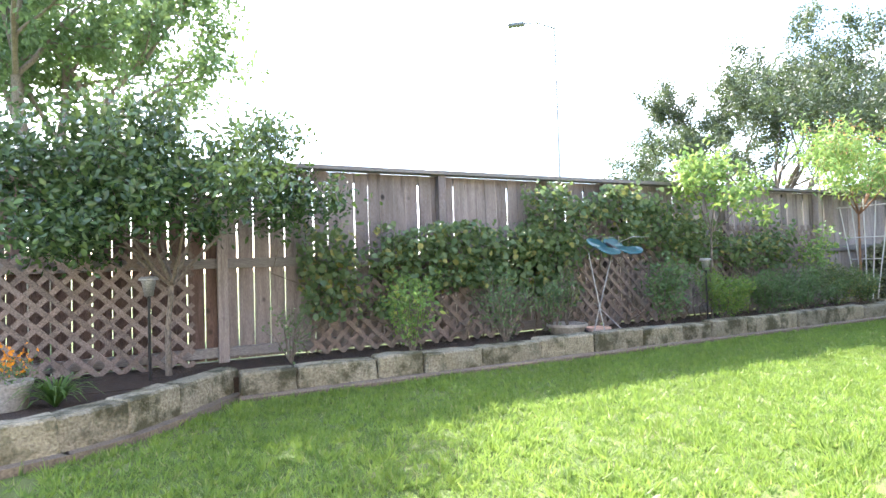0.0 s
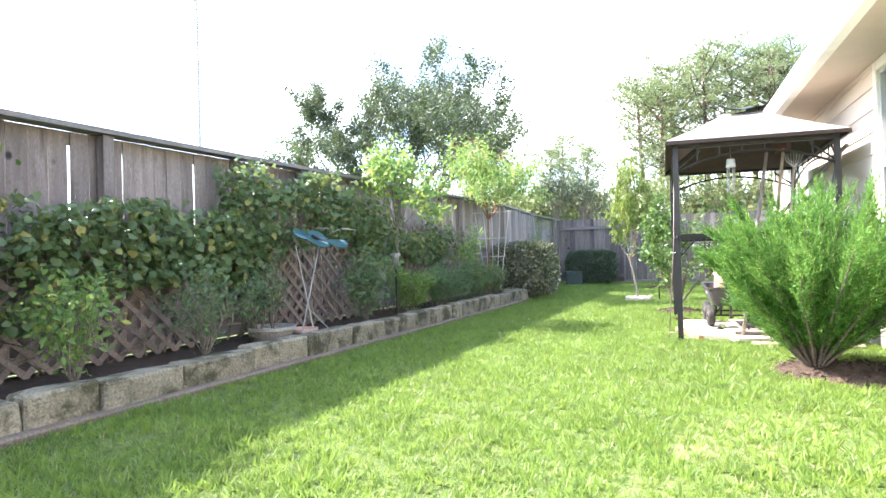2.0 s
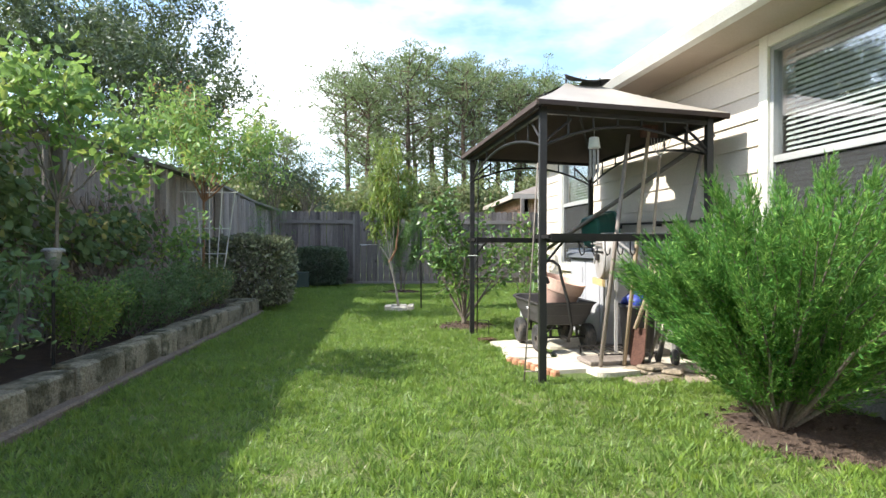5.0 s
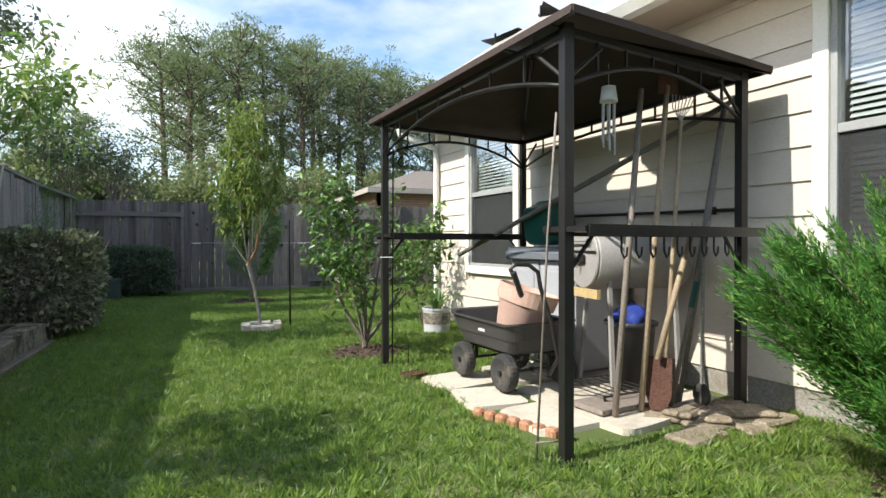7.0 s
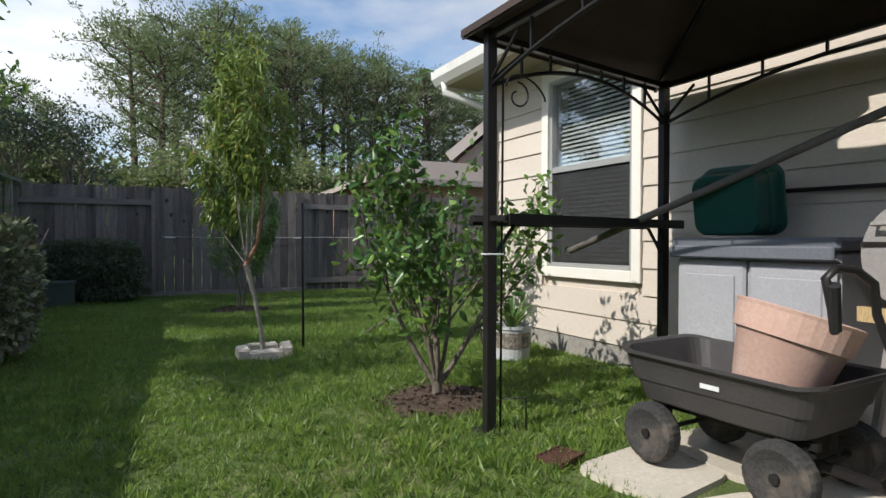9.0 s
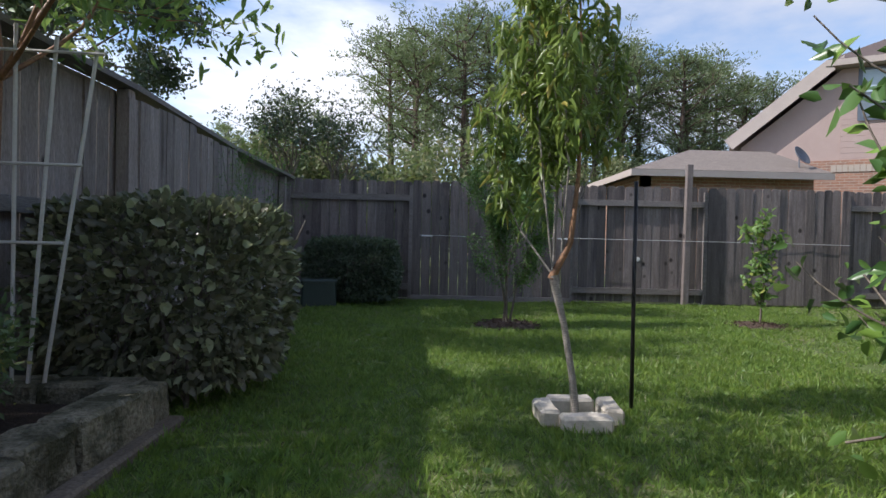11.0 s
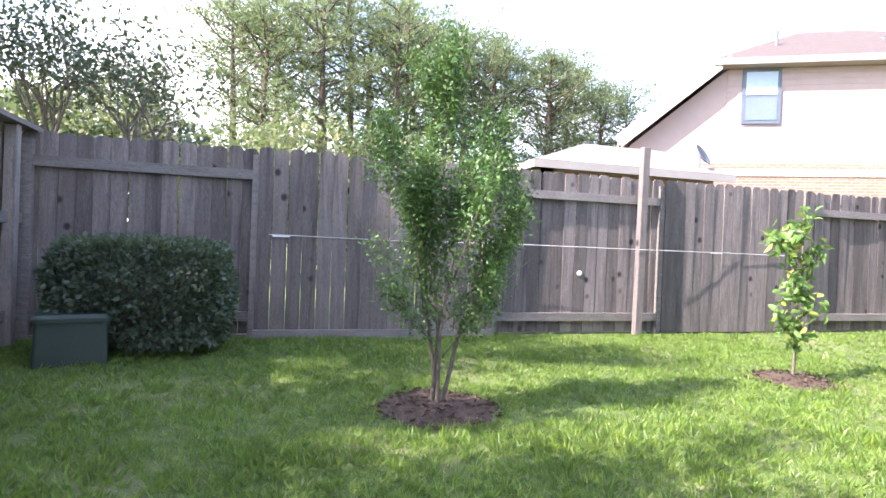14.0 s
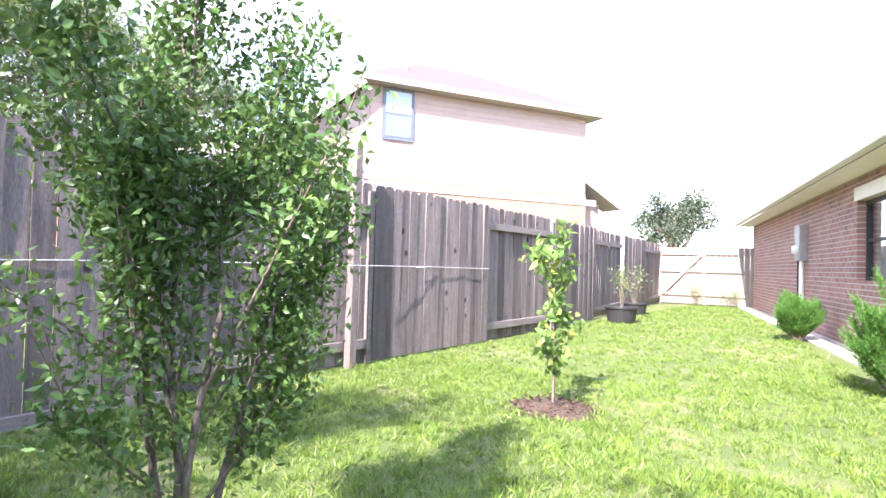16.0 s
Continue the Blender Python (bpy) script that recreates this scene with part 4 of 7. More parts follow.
for p in (GN_L, GF_L, GN_R, GF_R):
    bm = bmesh.new()
    bar(bm, p - Z * 0.02, p + Z * 1.93, 0.048)
    pst = gpart("post", bm, M_GZ)
    bm = bmesh.new()
    bar(bm, p + Vector((-0.07, 0, 0.006)), p + Vector((0.07, 0, 0.006)), 0.14, 0.012)
    gpart("foot_plate", bm, M_GZ, pst)
SIDES = [(GN_L, GF_L), (GN_R, GF_R), (GN_L, GN_R), (GF_L, GF_R)]
for a, b in SIDES:
    bm = bmesh.new()
    bar(bm, a + Z * 1.90, b + Z * 1.90, 0.03, 0.03)
    gpart("top_beam", bm, M_GZ)
    bm = bmesh.new()
    pts = arc(a + Z * 1.66, b + Z * 1.66, 0.17, 14)
    tube(bm, pts, 0.011, 6)
    gpart("arched_brace", bm, M_GZ, smooth=True)
    for i in range(2, 13, 2):
        bm = bmesh.new()
        bar(bm, pts[i], Vector((pts[i].x, pts[i].y, 1.90)), 0.012)
        gpart("spindle", bm, M_GZ)
    for p, q in ((a, b), (b, a)):
        d = (q - p).normalized()
        bm = bmesh.new()
        tube(bm, [p + Z * 1.7 + d * 0.02, p + Z * 1.86 + d * 0.22], 0.01, 6)
        gpart("knee_brace", bm, M_GZ)
for a, b, lab in ((GN_L, GN_R, ""), (GF_L, GF_R, "")):
    d = (b - a).normalized()
    sd = Vector((-d.y, d.x, 0))
    bm = bmesh.new()
    bar(bm, a + Z * 1.03 - d * 0.02, b + Z * 1.03 + d * 0.02, 0.26, 0.025)
    sh = gpart("side_shelf", bm, M_GZ)
    for k in (-1, 1):
        bm = bmesh.new()
        bar(bm, a + Z * 1.025 + sd * 0.13 * k, b + Z * 1.025 + sd * 0.13 * k, 0.02, 0.05)
        gpart("shelf_rail", bm, M_GZ, sh)
    for p, s in ((a, 1), (b, -1)):
        bm = bmesh.new()
        bar(bm, p + Z * 0.82, p + Z * 1.01 + d * 0.17 * s, 0.014)
        gpart("shelf_bracket", bm, M_GZ, sh)
d = (GN_R - GN_L).normalized()
for i in range(10):
    p = GN_L + d * (0.22 + i * 0.1) + Z * 1.0 + Vector((0.02, -0.12, 0))
    bm = bmesh.new()
    tube(bm, [p, p - Z * 0.07, p - Z * 0.10 + d * 0.018, p - Z * 0.085 + d * 0.036, p - Z * 0.05 + d * 0.04], 0.005, 5)
    gpart("hook", bm, M_GZ, smooth=True)

EAVE = [GC + (p - GC) * 1.12 + Z * 1.945 for p in (GN_L, GN_R, GF_R, GF_L)]
TOP = [GC + (p - GC) * 0.24 + Z * 2.37 for p in (GN_L, GN_R, GF_R, GF_L)]


def canopy(bm, low, high, sag, n=8, layers=(0, -0.006), missing=()):
    """Four sloping cloth faces between two rings of corners, hanging slightly slack."""
    for i in range(4):
        if i in missing:
            continue
        j = (i + 1) % 4
        grid = []
        for u in range(n + 1):
            row = []
            for v in range(n + 1):
                a, b = low[i].lerp(low[j], u / n), high[i].lerp(high[j], u / n)
                q = a.lerp(b, v / n) - Z * sag * 4 * (u / n) * (1 - u / n) * (1 - 0.5 * v / n) - Z * sag * 0.6 * math.sin(math.pi * v / n)
                row.append(q)
            grid.append(row)
        for off in layers:
            vs = [[bm.verts.new(q + Z * off) for q in row] for row in grid]
            for u in range(n):
                for v in range(n):
                    f = (vs[u][v], vs[u + 1][v], vs[u + 1][v + 1], vs[u][v + 1])
                    bm.faces.new(f if off == 0 else f[::-1])
    return bm


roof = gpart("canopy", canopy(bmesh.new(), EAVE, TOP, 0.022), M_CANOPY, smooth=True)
# faded cloth whose pale tone also paints in the strong sun on top
gpart("canopy_cover", canopy(bmesh.new(), [p + Z * 0.008 for p in EAVE], [p + Z * 0.008 for p in TOP], 0.022, layers=(0, -0.003)), M_SUNLIT_TOP, roof, "faded cloth upper face, paled as if in strong sun", smooth=True)
bm = bmesh.new()
for i in range(4):
    bar(bm, EAVE[i] - Z * 0.012, EAVE[(i + 1) % 4] - Z * 0.012, 0.012, 0.034)
gpart("valance", bm, M_CANOPY, roof)
for i in range(4):
    bm = bmesh.new()
    bar(bm, EAVE[i] - Z * 0.03, TOP[i] - Z * 0.03, 0.02)
    gpart("roof_rib", bm, M_GZ)
for i in range(4):
    bm = bmesh.new()
    bar(bm, TOP[i] - Z * 0.02, TOP[(i + 1) % 4] - Z * 0.02, 0.02)
    gpart("ridge_bar", bm, M_GZ)
    bm = bmesh.new()
    bar(bm, TOP[i] - Z * 0.02, TOP[i] + Z * 0.08, 0.012)
    gpart("vent_strut", bm, M_GZ)
V0 = [GC + (p - GC) * 0.33 + Z * 2.42 for p in (GN_L, GN_R, GF_R, GF_L)]
V1 = [GC + (p - GC) * 0.10 + Z * 2.465 for p in (GN_L, GN_R, GF_R, GF_L)]
# the vent's cloth is torn away on the side towards the yard
vent = canopy(bmesh.new(), V0, V1, 0.02, 6, missing=(3,))
for v in vent.verts:
    v.co += Vector((0, 0, 0.016)) * noise.noise(v.co * 9)
gpart("vent_canopy", vent, M_BLACK, label="crumpled black vent cloth, torn", smooth=True)

# paving under it
slab_rr = random.Random(5)
SLABS = [(1.32, 8.1, 0.46, 0.42, 12), (1.30, 7.62, 0.4, 0.42, -6), (1.46, 7.14, 0.5, 0.46, 8), (1.80, 6.98, 0.42, 0.4, 14), (1.82, 7.5, 0.52, 0.56, 3), (1.82, 8.12, 0.5, 0.54, -4),
         (2.32, 7.15, 0.46, 0.5, 5), (2.36, 7.72, 0.5, 0.56, -3), (2.34, 8.3, 0.5, 0.5, 4)]
for i, (x, y, w, d, a) in enumerate(SLABS):
    bm = bmesh.new()
    ring = [(math.copysign(abs(math.cos(t)) ** 0.32, math.cos(t)) * w * 0.51 * slab_rr.uniform(0.96, 1.03), math.copysign(abs(math.sin(t)) ** 0.32, math.sin(t)) * d * 0.51 * slab_rr.uniform(0.96, 1.03)) for t in [k * math.pi / 7 for k in range(14)]]
    lo, hi = [bm.verts.new((u, v, -0.03)) for u, v in ring], [bm.verts.new((u * 0.98, v * 0.98, 0.022 + 0.004 * (i % 4))) for u, v in ring]
    bm.faces.new(hi)
    for k in range(14):
        bm.faces.new((lo[k], lo[(k + 1) % 14], hi[(k + 1) % 14], hi[k]))
    tagged(part("paving_stone", bm, M_CONC, at=pose(x, y, 0, 0, 0, a)), "pale irregular concrete stepping stone under the gazebo", "paving stone", "paving stones")
for i, (x, y, z, w, a) in enumerate(((2.32, 6.78, 0.0, 0.36, 20), (2.16, 6.72, 0.0, 0.3, -8), (2.36, 6.8, 0.035, 0.28, 40), (2.5, 6.66, 0.0, 0.3, 5), (2.2, 6.75, 0.03, 0.24, 60), (1.95, 6.62, -0.01, 0.3, 15), (2.05, 6.9, 0.0, 0.34, -30), (2.12, 6.86, 0.034, 0.26, 25), (2.42, 6.72, 0.034, 0.26, -20), (2.3, 6.62, 0.0, 0.26, 75))):
    tagged(part("flat_stone", block(bmesh.new(), w, w * 0.6, 0.035, slab_rr), M_FLAG, at=pose(x, y, z, 0, 0, a)), "thin broken flagstone piled by the wall", "stone", "flagstones")
bm = bmesh.new()
for k in range(8):
    box(bm, -0.32 + k * 0.08, -0.03, -0.01, -0.255 + k * 0.08, 0.03, 0.045, bevel=0.012)
tagged(part("brick_edging", bm, surface("orange_brick", (0.42, 0.2, 0.11), (0.5, 0.27, 0.16), 8, 70, 0.9, 0.5), at=pose(1.22, 7.08, 0, 0, 0, -66)), "short strip of scalloped orange brick edging", "edging")
drain = thing("drain_grate", "small rusted iron drain grate in the grass", "grate", (1.07, 8.36, 0.012), 20)
for k in range(6):
    part("grate_bar", one_box(-0.08 + k * 0.03, -0.06, 0, -0.065 + k * 0.03, 0.06, 0.02), M_RUST, drain)
for v in (-0.065, 0.055):
    part("grate_rim", one_box(-0.085, v, 0, 0.09, v + 0.01, 0.022), M_RUST, drain)

# dump cart with a big pot lying in it
CART = pose(1.62, 7.92, 0.034, 0, 0, 96) @ Matrix.Scale(0.95, 4)
cart = thing("garden_cart", "black plastic garden dump cart with four wheels", "garden cart")
cart.matrix_basis = CART


def rounded(w, d, r, z, n=5):
    out = []
    for cx, cy, a0 in ((w / 2 - r, d / 2 - r, 0), (-w / 2 + r, d / 2 - r, 90), (-w / 2 + r, -d / 2 + r, 180), (w / 2 - r, -d / 2 + r, 270)):
        for k in range(n + 1):
            a = radians(a0 + 90 * k / n)
            out.append(Vector((cx + r * math.cos(a), cy + r * math.sin(a), z)))
    return out


def skin(bm, loops, close=True):
    rings = [[bm.verts.new(p) for p in lp] for lp in loops]
    n = len(rings[0])
    for a, b in zip(rings, rings[1:]):
        for k in range(n):
            bm.faces.new((a[k], a[(k + 1) % n], b[(k + 1) % n], b[k]))
    if close:
        bm.faces.new(rings[0][::-1])
        bm.faces.new(rings[-1])
    return bm


def tilt_up(loop):
    """The tub's rim rises towards its tipping end."""
    return [p + Z * (0.05 * max(0, p.x / 0.6) ** 2 + 0.03 * max(0, -p.x / 0.6) ** 2) for p in loop]


tub = skin(bmesh.new(), [rounded(0.86, 0.42, 0.07, 0.26), rounded(0.93, 0.47, 0.08, 0.275), rounded(1.02, 0.53, 0.09, 0.37), rounded(1.04, 0.545, 0.09, 0.372), rounded(1.10, 0.58, 0.10, 0.45),
                         tilt_up(rounded(1.13, 0.60, 0.10, 0.455)), tilt_up(rounded(1.18, 0.65, 0.12, 0.47)), tilt_up(rounded(1.18, 0.65, 0.12, 0.485)), tilt_up(rounded(1.11, 0.58, 0.10, 0.48)),
                         rounded(0.98, 0.50, 0.08, 0.34), rounded(0.86, 0.42, 0.07, 0.285)])
bmesh.ops.transform(tub, matrix=Matrix.Translation((0.015, 0, 0.012)) @ Matrix.Diagonal((0.73, 0.90, 0.88, 1)), verts=tub.verts)
part("tub", tub, M_TUB, cart)
part("maker_plate", one_box(-0.05, 0.2535, 0.368, 0.03, 0.2585, 0.386, m=pose(0, 0, 0, 0, 0, 0)), M_LABEL, cart, "small white label plate")
for sx in (-0.27, 0.27):
    bm = bmesh.new()
    tube(bm, [(sx, -0.22, 0.125), (sx, 0.22, 0.125)], 0.011, 8)
    part("axle", bm, M_GZ, cart)
    for sy in (-0.24, 0.24):
        at = pose(sx, sy, 0.125, 90, 0, 0)
        tyre = lathe(bmesh.new(), [(0.062, -0.032), (0.098, -0.042), (0.118, -0.036), (0.126, -0.018), (0.126, 0.018), (0.118, 0.036), (0.098, 0.042), (0.062, 0.032)], 56)
        for v in tyre.verts:
            if v.co.xy.length > 0.11 and round(math.atan2(v.co.y, v.co.x) / (2 * math.pi / 56)) % 2:
                v.co.xy *= 0.982
        wheel = part("wheel", tyre, M_RUBBER, cart, "treaded black rubber wheel", at=at)
        part("rim", lathe(bmesh.new(), [(0.0, -0.024), (0.03, -0.03), (0.045, -0.012), (0.064, -0.03), (0.066, 0.03), (0.045, 0.012), (0.03, 0.03), (0.0, 0.024)], 20), M_TUB, wheel)
        part("hub", lathe(bmesh.new(), [(0.0, -0.045), (0.018, -0.045), (0.02, 0.045), (0.0, 0.045)], 10), M_GZ, wheel)
for sy in (-0.13, 0.13):
    bm = bmesh.new()
    bar(bm, (-0.34, sy, 0.225), (0.34, sy, 0.225), 0.025)
    for sx in (-0.27, 0.27):
        bar(bm, (sx, sy, 0.12), (sx, sy, 0.225), 0.02)
        bar(bm, (sx * 1.15, sy, 0.225), (sx * 0.82, sy * 1.5, 0.13), 0.014)
    part("chassis_rail", bm, M_GZ, cart)
bm = bmesh.new()
tube(bm, [(-0.50, 0.05, 0.14), (-0.60, 0.06, 0.26), (-0.56, 0.08, 0.48), (-0.50, 0.12, 0.70), (-0.50, 0.14, 0.80), (-0.47, 0.19, 0.845), (-0.45, 0.27, 0.85), (-0.44, 0.31, 0.82), (-0.43, 0.25, 0.72), (-0.42, 0.21, 0.64)], 0.014, 8)
handle = part("pull_handle", bm, M_GZ, cart, smooth=True)
bm = tube(bmesh.new(), [(-0.46, 0.30, 0.80), (-0.425, 0.215, 0.65)], 0.019, 8)
part("grip", bm, M_BLACK, handle)
bm = bmesh.new()
bar(bm, (-0.50, 0.05, 0.13), (-0.27, 0.02, 0.13), 0.03)
part("drawbar", bm, M_GZ, cart)

pot = thing("terracotta_pot", "large faded terracotta plant pot lying on its side in the cart", "plant pot")
pot.matrix_basis = Matrix.Translation((1.58, 7.80, 0.335)) @ Vector((0.24, -0.14, 0.9)).to_track_quat("Z", "Y").to_matrix().to_4x4() @ Matrix.Scale(1.06, 4)
part("body", lathe(bmesh.new(), [(0.0, -0.02), (0.115, -0.02), (0.122, -0.01), (0.168, 0.22), (0.172, 0.225), (0.172, 0.232), (0.155, 0.232), (0.150, 0.2), (0.108, 0.01), (0.0, 0.008)], 32), M_TERRA, pot, smooth=True)
part("rim", lathe(bmesh.new(), [(0.158, 0.226), (0.182, 0.228), (0.192, 0.31), (0.196, 0.322), (0.188, 0.326), (0.176, 0.31), (0.158, 0.236)], 32), M_TERRA, pot, "thick rolled rim")

# resin cabinet, tote, drum smoker
cab = thing("resin_cabinet", "grey resin storage cabinet with a darker lid", "cabinet")
cab.matrix_basis = H0 @ pose(1.78, 0.34, 0.04)
part("body", one_box(-0.39, -0.27, 0, 0.39, 0.25, 0.84, bevel=0.015), M_GREYP, cab)
for u in (-0.385, 0.008):
    dr = part("door", one_box(u, 0.252, 0.03, u + 0.377, 0.275, 0.80, bevel=0.012), M_GREYP, cab)
    part("raised_panel", one_box(u + 0.05, 0.276, 0.1, u + 0.327, 0.283, 0.72, bevel=0.004), M_GREYP, dr)
part("lid", one_box(-0.41, -0.28, 0.842, 0.41, 0.30, 0.90, bevel=0.015), M_GREYD, cab)
part("lid_lip", one_box(-0.40, 0.302, 0.80, 0.40, 0.325, 0.862, bevel=0.008), M_GREYD, cab)
tote = thing("green_tote", "dark green plastic tote lying on its side on the cabinet", "tote")
tote.matrix_basis = H0 @ pose(2.02, 0.36, 1.125, 80, 0, 8) @ Matrix.Scale(0.80, 4)
part("shell", skin(bmesh.new(), [rounded(0.40, 0.36, 0.07, -0.14), rounded(0.43, 0.39, 0.08, -0.12), rounded(0.48, 0.43, 0.08, 0.10), rounded(0.53, 0.47, 0.09, 0.105), rounded(0.53, 0.47, 0.09, 0.135),
                                 rounded(0.47, 0.42, 0.08, 0.13), rounded(0.42, 0.38, 0.07, -0.10)]), M_GREENP, tote, smooth=False)
part("rib_band", skin(bmesh.new(), [rounded(0.465, 0.415, 0.08, -0.01), rounded(0.475, 0.425, 0.08, 0.0), rounded(0.475, 0.425, 0.08, 0.02), rounded(0.47, 0.42, 0.08, 0.03)], False), M_GREENP, tote)
smoker = thing("drum_smoker", "grey steel drum smoker with a latched round end door", "smoker")
SM = Matrix.Translation((1.94, 7.51, 0.875)) @ pose(0, 0, 0, 0, -90, -8) @ Matrix.Scale(1.1, 4)
smoker.matrix_basis = SM
part("drum", lathe(bmesh.new(), [(0.0, -0.6), (0.17, -0.6), (0.185, -0.585), (0.185, 0.0), (0.178, 0.008), (0.0, 0.008)], 32), M_SMOKER, smoker, smooth=True)
dr = part("door", lathe(bmesh.new(), [(0.0, 0.01), (0.172, 0.01), (0.178, 0.016), (0.172, 0.024), (0.15, 0.026), (0.0, 0.03)], 32), M_SMOKER, smoker)
bm = bmesh.new()
tube(bm, [(0.10, -0.11, 0.03), (0.10, -0.11, 0.06), (0.10, 0.11, 0.06), (0.10, 0.11, 0.03)], 0.008, 6)
part("handle", bm, M_SMOKER, dr)
part("latch", one_box(-0.03, -0.05, 0.03, 0.02, 0.05, 0.055, bevel=0.006), M_GZ, dr)
part("door_seam", one_box(0.03, -0.165, 0.03, 0.042, 0.165, 0.036), M_GZ, dr)
bm = bmesh.new()
tube(bm, [(0.02, 0.0, 0.055), (-0.06, 0.01, 0.06)], 0.008, 6)
part("vent_lever", bm, M_SMOKER, dr)
for u in (-0.08, -0.5):
    for s in (-1, 1):
        bm = bmesh.new()
        bar(bm, (-0.12, 0.12 * s, u), (-0.775, 0.2 * s, u + 0.02), 0.022)
        part("leg", bm, M_SMOKER, smoker)
bm = bmesh.new()
bar(bm, (-0.2, -0.2, 0.03), (-0.2, 0.17, 0.03), 0.05, 0.022)
part("wooden_rest", bm, M_YELLOW, smoker, "pale yellow wooden bar")
rack = thing("wire_rack", "black wire shelf rack lying low on the paving", "rack", (2.0, 7.32, 0.1), 5)
for k in range(9):
    bm = tube(bmesh.new(), [(-0.24 + k * 0.06, -0.2, 0), (-0.24 + k * 0.06, 0.2, 0)], 0.004, 5)
    part("wire", bm, M_GZ, rack)
for v in (-0.2, 0.2):
    bm = tube(bmesh.new(), [(-0.26, v, 0), (0.26, v, 0)], 0.006, 5)
    part("rim_wire", bm, M_GZ, rack)
for u in (-0.24, 0.24):
    for v in (-0.19, 0.19):
        part("foot", tube(bmesh.new(), [(u, v, 0), (u, v, -0.06)], 0.008, 5), M_GZ, rack)
bin_ = thing("black_bin", "black plastic bin with a blue cloth bundled on top", "bin", (2.22, 7.42, 0.04))
part("rim", lathe(bmesh.new(), [(0.159, 0.402), (0.168, 0.404), (0.170, 0.418), (0.166, 0.428), (0.159, 0.428)], 24), M_BLACK, bin_)
part("body", lathe(bmesh.new(), [(0.0, 0), (0.12, 0), (0.15, 0.40), (0.158, 0.405), (0.158, 0.425), (0.145, 0.42), (0.115, 0.02), (0, 0.02)], 24), M_BLACK, bin_, smooth=True)
bm = bmesh.new()
bmesh.ops.create_icosphere(bm, subdivisions=3, radius=0.11, matrix=Matrix.Translation((2.2, 7.4, 0.50)) @ Matrix.Diagonal((1.1, 1, 0.75, 1)))
for v in bm.verts:
    v.co += v.normal * noise.noise(v.co * 14) * 0.045
tagged(part("blue_cloth", bm, M_BLUE, smooth=True), "crumpled bright blue tarp bundled on the bin", "cloth")
plank = one_box(-0.25, -0.12, 0, 0.25, 0.12, 0.03, bevel=0.004)
tagged(part("plank", plank, M_GWOOD, at=pose(1.88, 7.12, 0.042, 0, 0, 8)), "weathered grey board lying on the paving", "plank")


def tool(name, label, p, q, r, mat, head=None, category="garden tool"):
    t = thing(name, label, category, p, 0, "leaning garden tools")
    o = Vector(p)
    d = Vector(q) - o
    part("handle", tube(bmesh.new(), [Vector((0, 0, 0)), d * 0.5, d], [r, r * 1.05, r * 0.9], 8), mat, t, smooth=True)
    if head == "spade":
        bm = bmesh.new()
        prof = [(-0.065, 0.29), (0.065, 0.29), (0.07, 0.08), (0.04, 0.0), (-0.04, 0.0), (-0.07, 0.08)]
        a = [bm.verts.new((u, 0.0 + 0.012 * abs(u) / 0.1, z)) for u, z in prof]
        b = [bm.verts.new((u, 0.004 + 0.012 * abs(u) / 0.1, z)) for u, z in prof]
        bm.faces.new(a)
        bm.faces.new(b[::-1])
        for i in range(6):
            bm.faces.new((a[i], b[i], b[(i + 1) % 6], a[(i + 1) % 6]))
        part("blade", bm, M_RUST, t, "rusted brown steel blade", at=pose(0, 0, -0.28, -8, 0, -60))
    if head == "grip":
        m = d.to_track_quat("Z", "Y").to_matrix().to_4x4()
        part("grip", tube(bmesh.new(), [Vector((0, 0, 0)) + d * 0.52, d * 0.66], r * 1.35, 8), M_GREENP, t, "green rubber grip")
    if head == "rake":
        up = Vector((0, 0, 0)) + d
        for k in range(7):
            part("tine", tube(bmesh.new(), [up, up + Vector((-0.06 + 0.02 * k, 0, 0.07)), up + Vector((-0.08 + 0.027 * k, -0.02, 0.14))], 0.003, 4), M_STEEL, t)
    if head == "hoe":
        up = d
        part("hoe_blade", one_box(-0.07, -0.006, -0.05, 0.07, 0.006, 0.05, m=Matrix.Translation(up)), M_RUST, t)
    return t


tool("long_pole", "weathered grey wooden pole leaning under the canopy", (1.72, 6.95, 0.04), (1.98, 7.05, 1.84), 0.017, M_GWOOD)
tool("long_pole", "pale wooden tool handle leaning against the gazebo", (1.92, 6.98, 0.04), (2.12, 7.0, 1.86), 0.016, M_WOOD, "hoe")
tool("leaf_rake", "rake with a worn wooden handle standing head up", (2.06, 6.96, 0.04), (2.2, 6.98, 1.66), 0.012, M_WOOD, "rake")
tool("spade", "garden spade with a rusted blade and wooden shaft", (1.98, 6.92, 0.33), (2.28, 6.96, 1.08), 0.017, M_WOOD, "spade")
tool("edging_tool", "steel-shafted tool with a green rubber grip", (2.1, 6.95, 0.05), (2.42, 6.98, 1.1), 0.013, M_GWOOD, "grip")
tool("long_pole", "dark wooden pole leaning in the gazebo corner", (2.2, 7.0, 0.04), (2.58, 7.02, 1.78), 0.02, M_RAIL)
tool("long_pole", "long dark wooden pole slung across the gazebo", (1.85, 9.35, 0.86), (2.62, 6.95, 1.83), 0.021, M_RAIL)
bm = tube(bmesh.new(), [H0 @ Vector((0.5, 0.07, 1.17)), H0 @ Vector((2.35, 0.07, 1.2))], 0.012, 6)
rod = tagged(part("wall_rod", bm, M_GZ), "thin dark rod fixed along the house wall", "rod")
for s in (0.7, 1.4, 2.2):
    part("bracket", hb(s - 0.015, 0.02, 1.15, s + 0.015, 0.075, 1.2), M_GZ, rod)
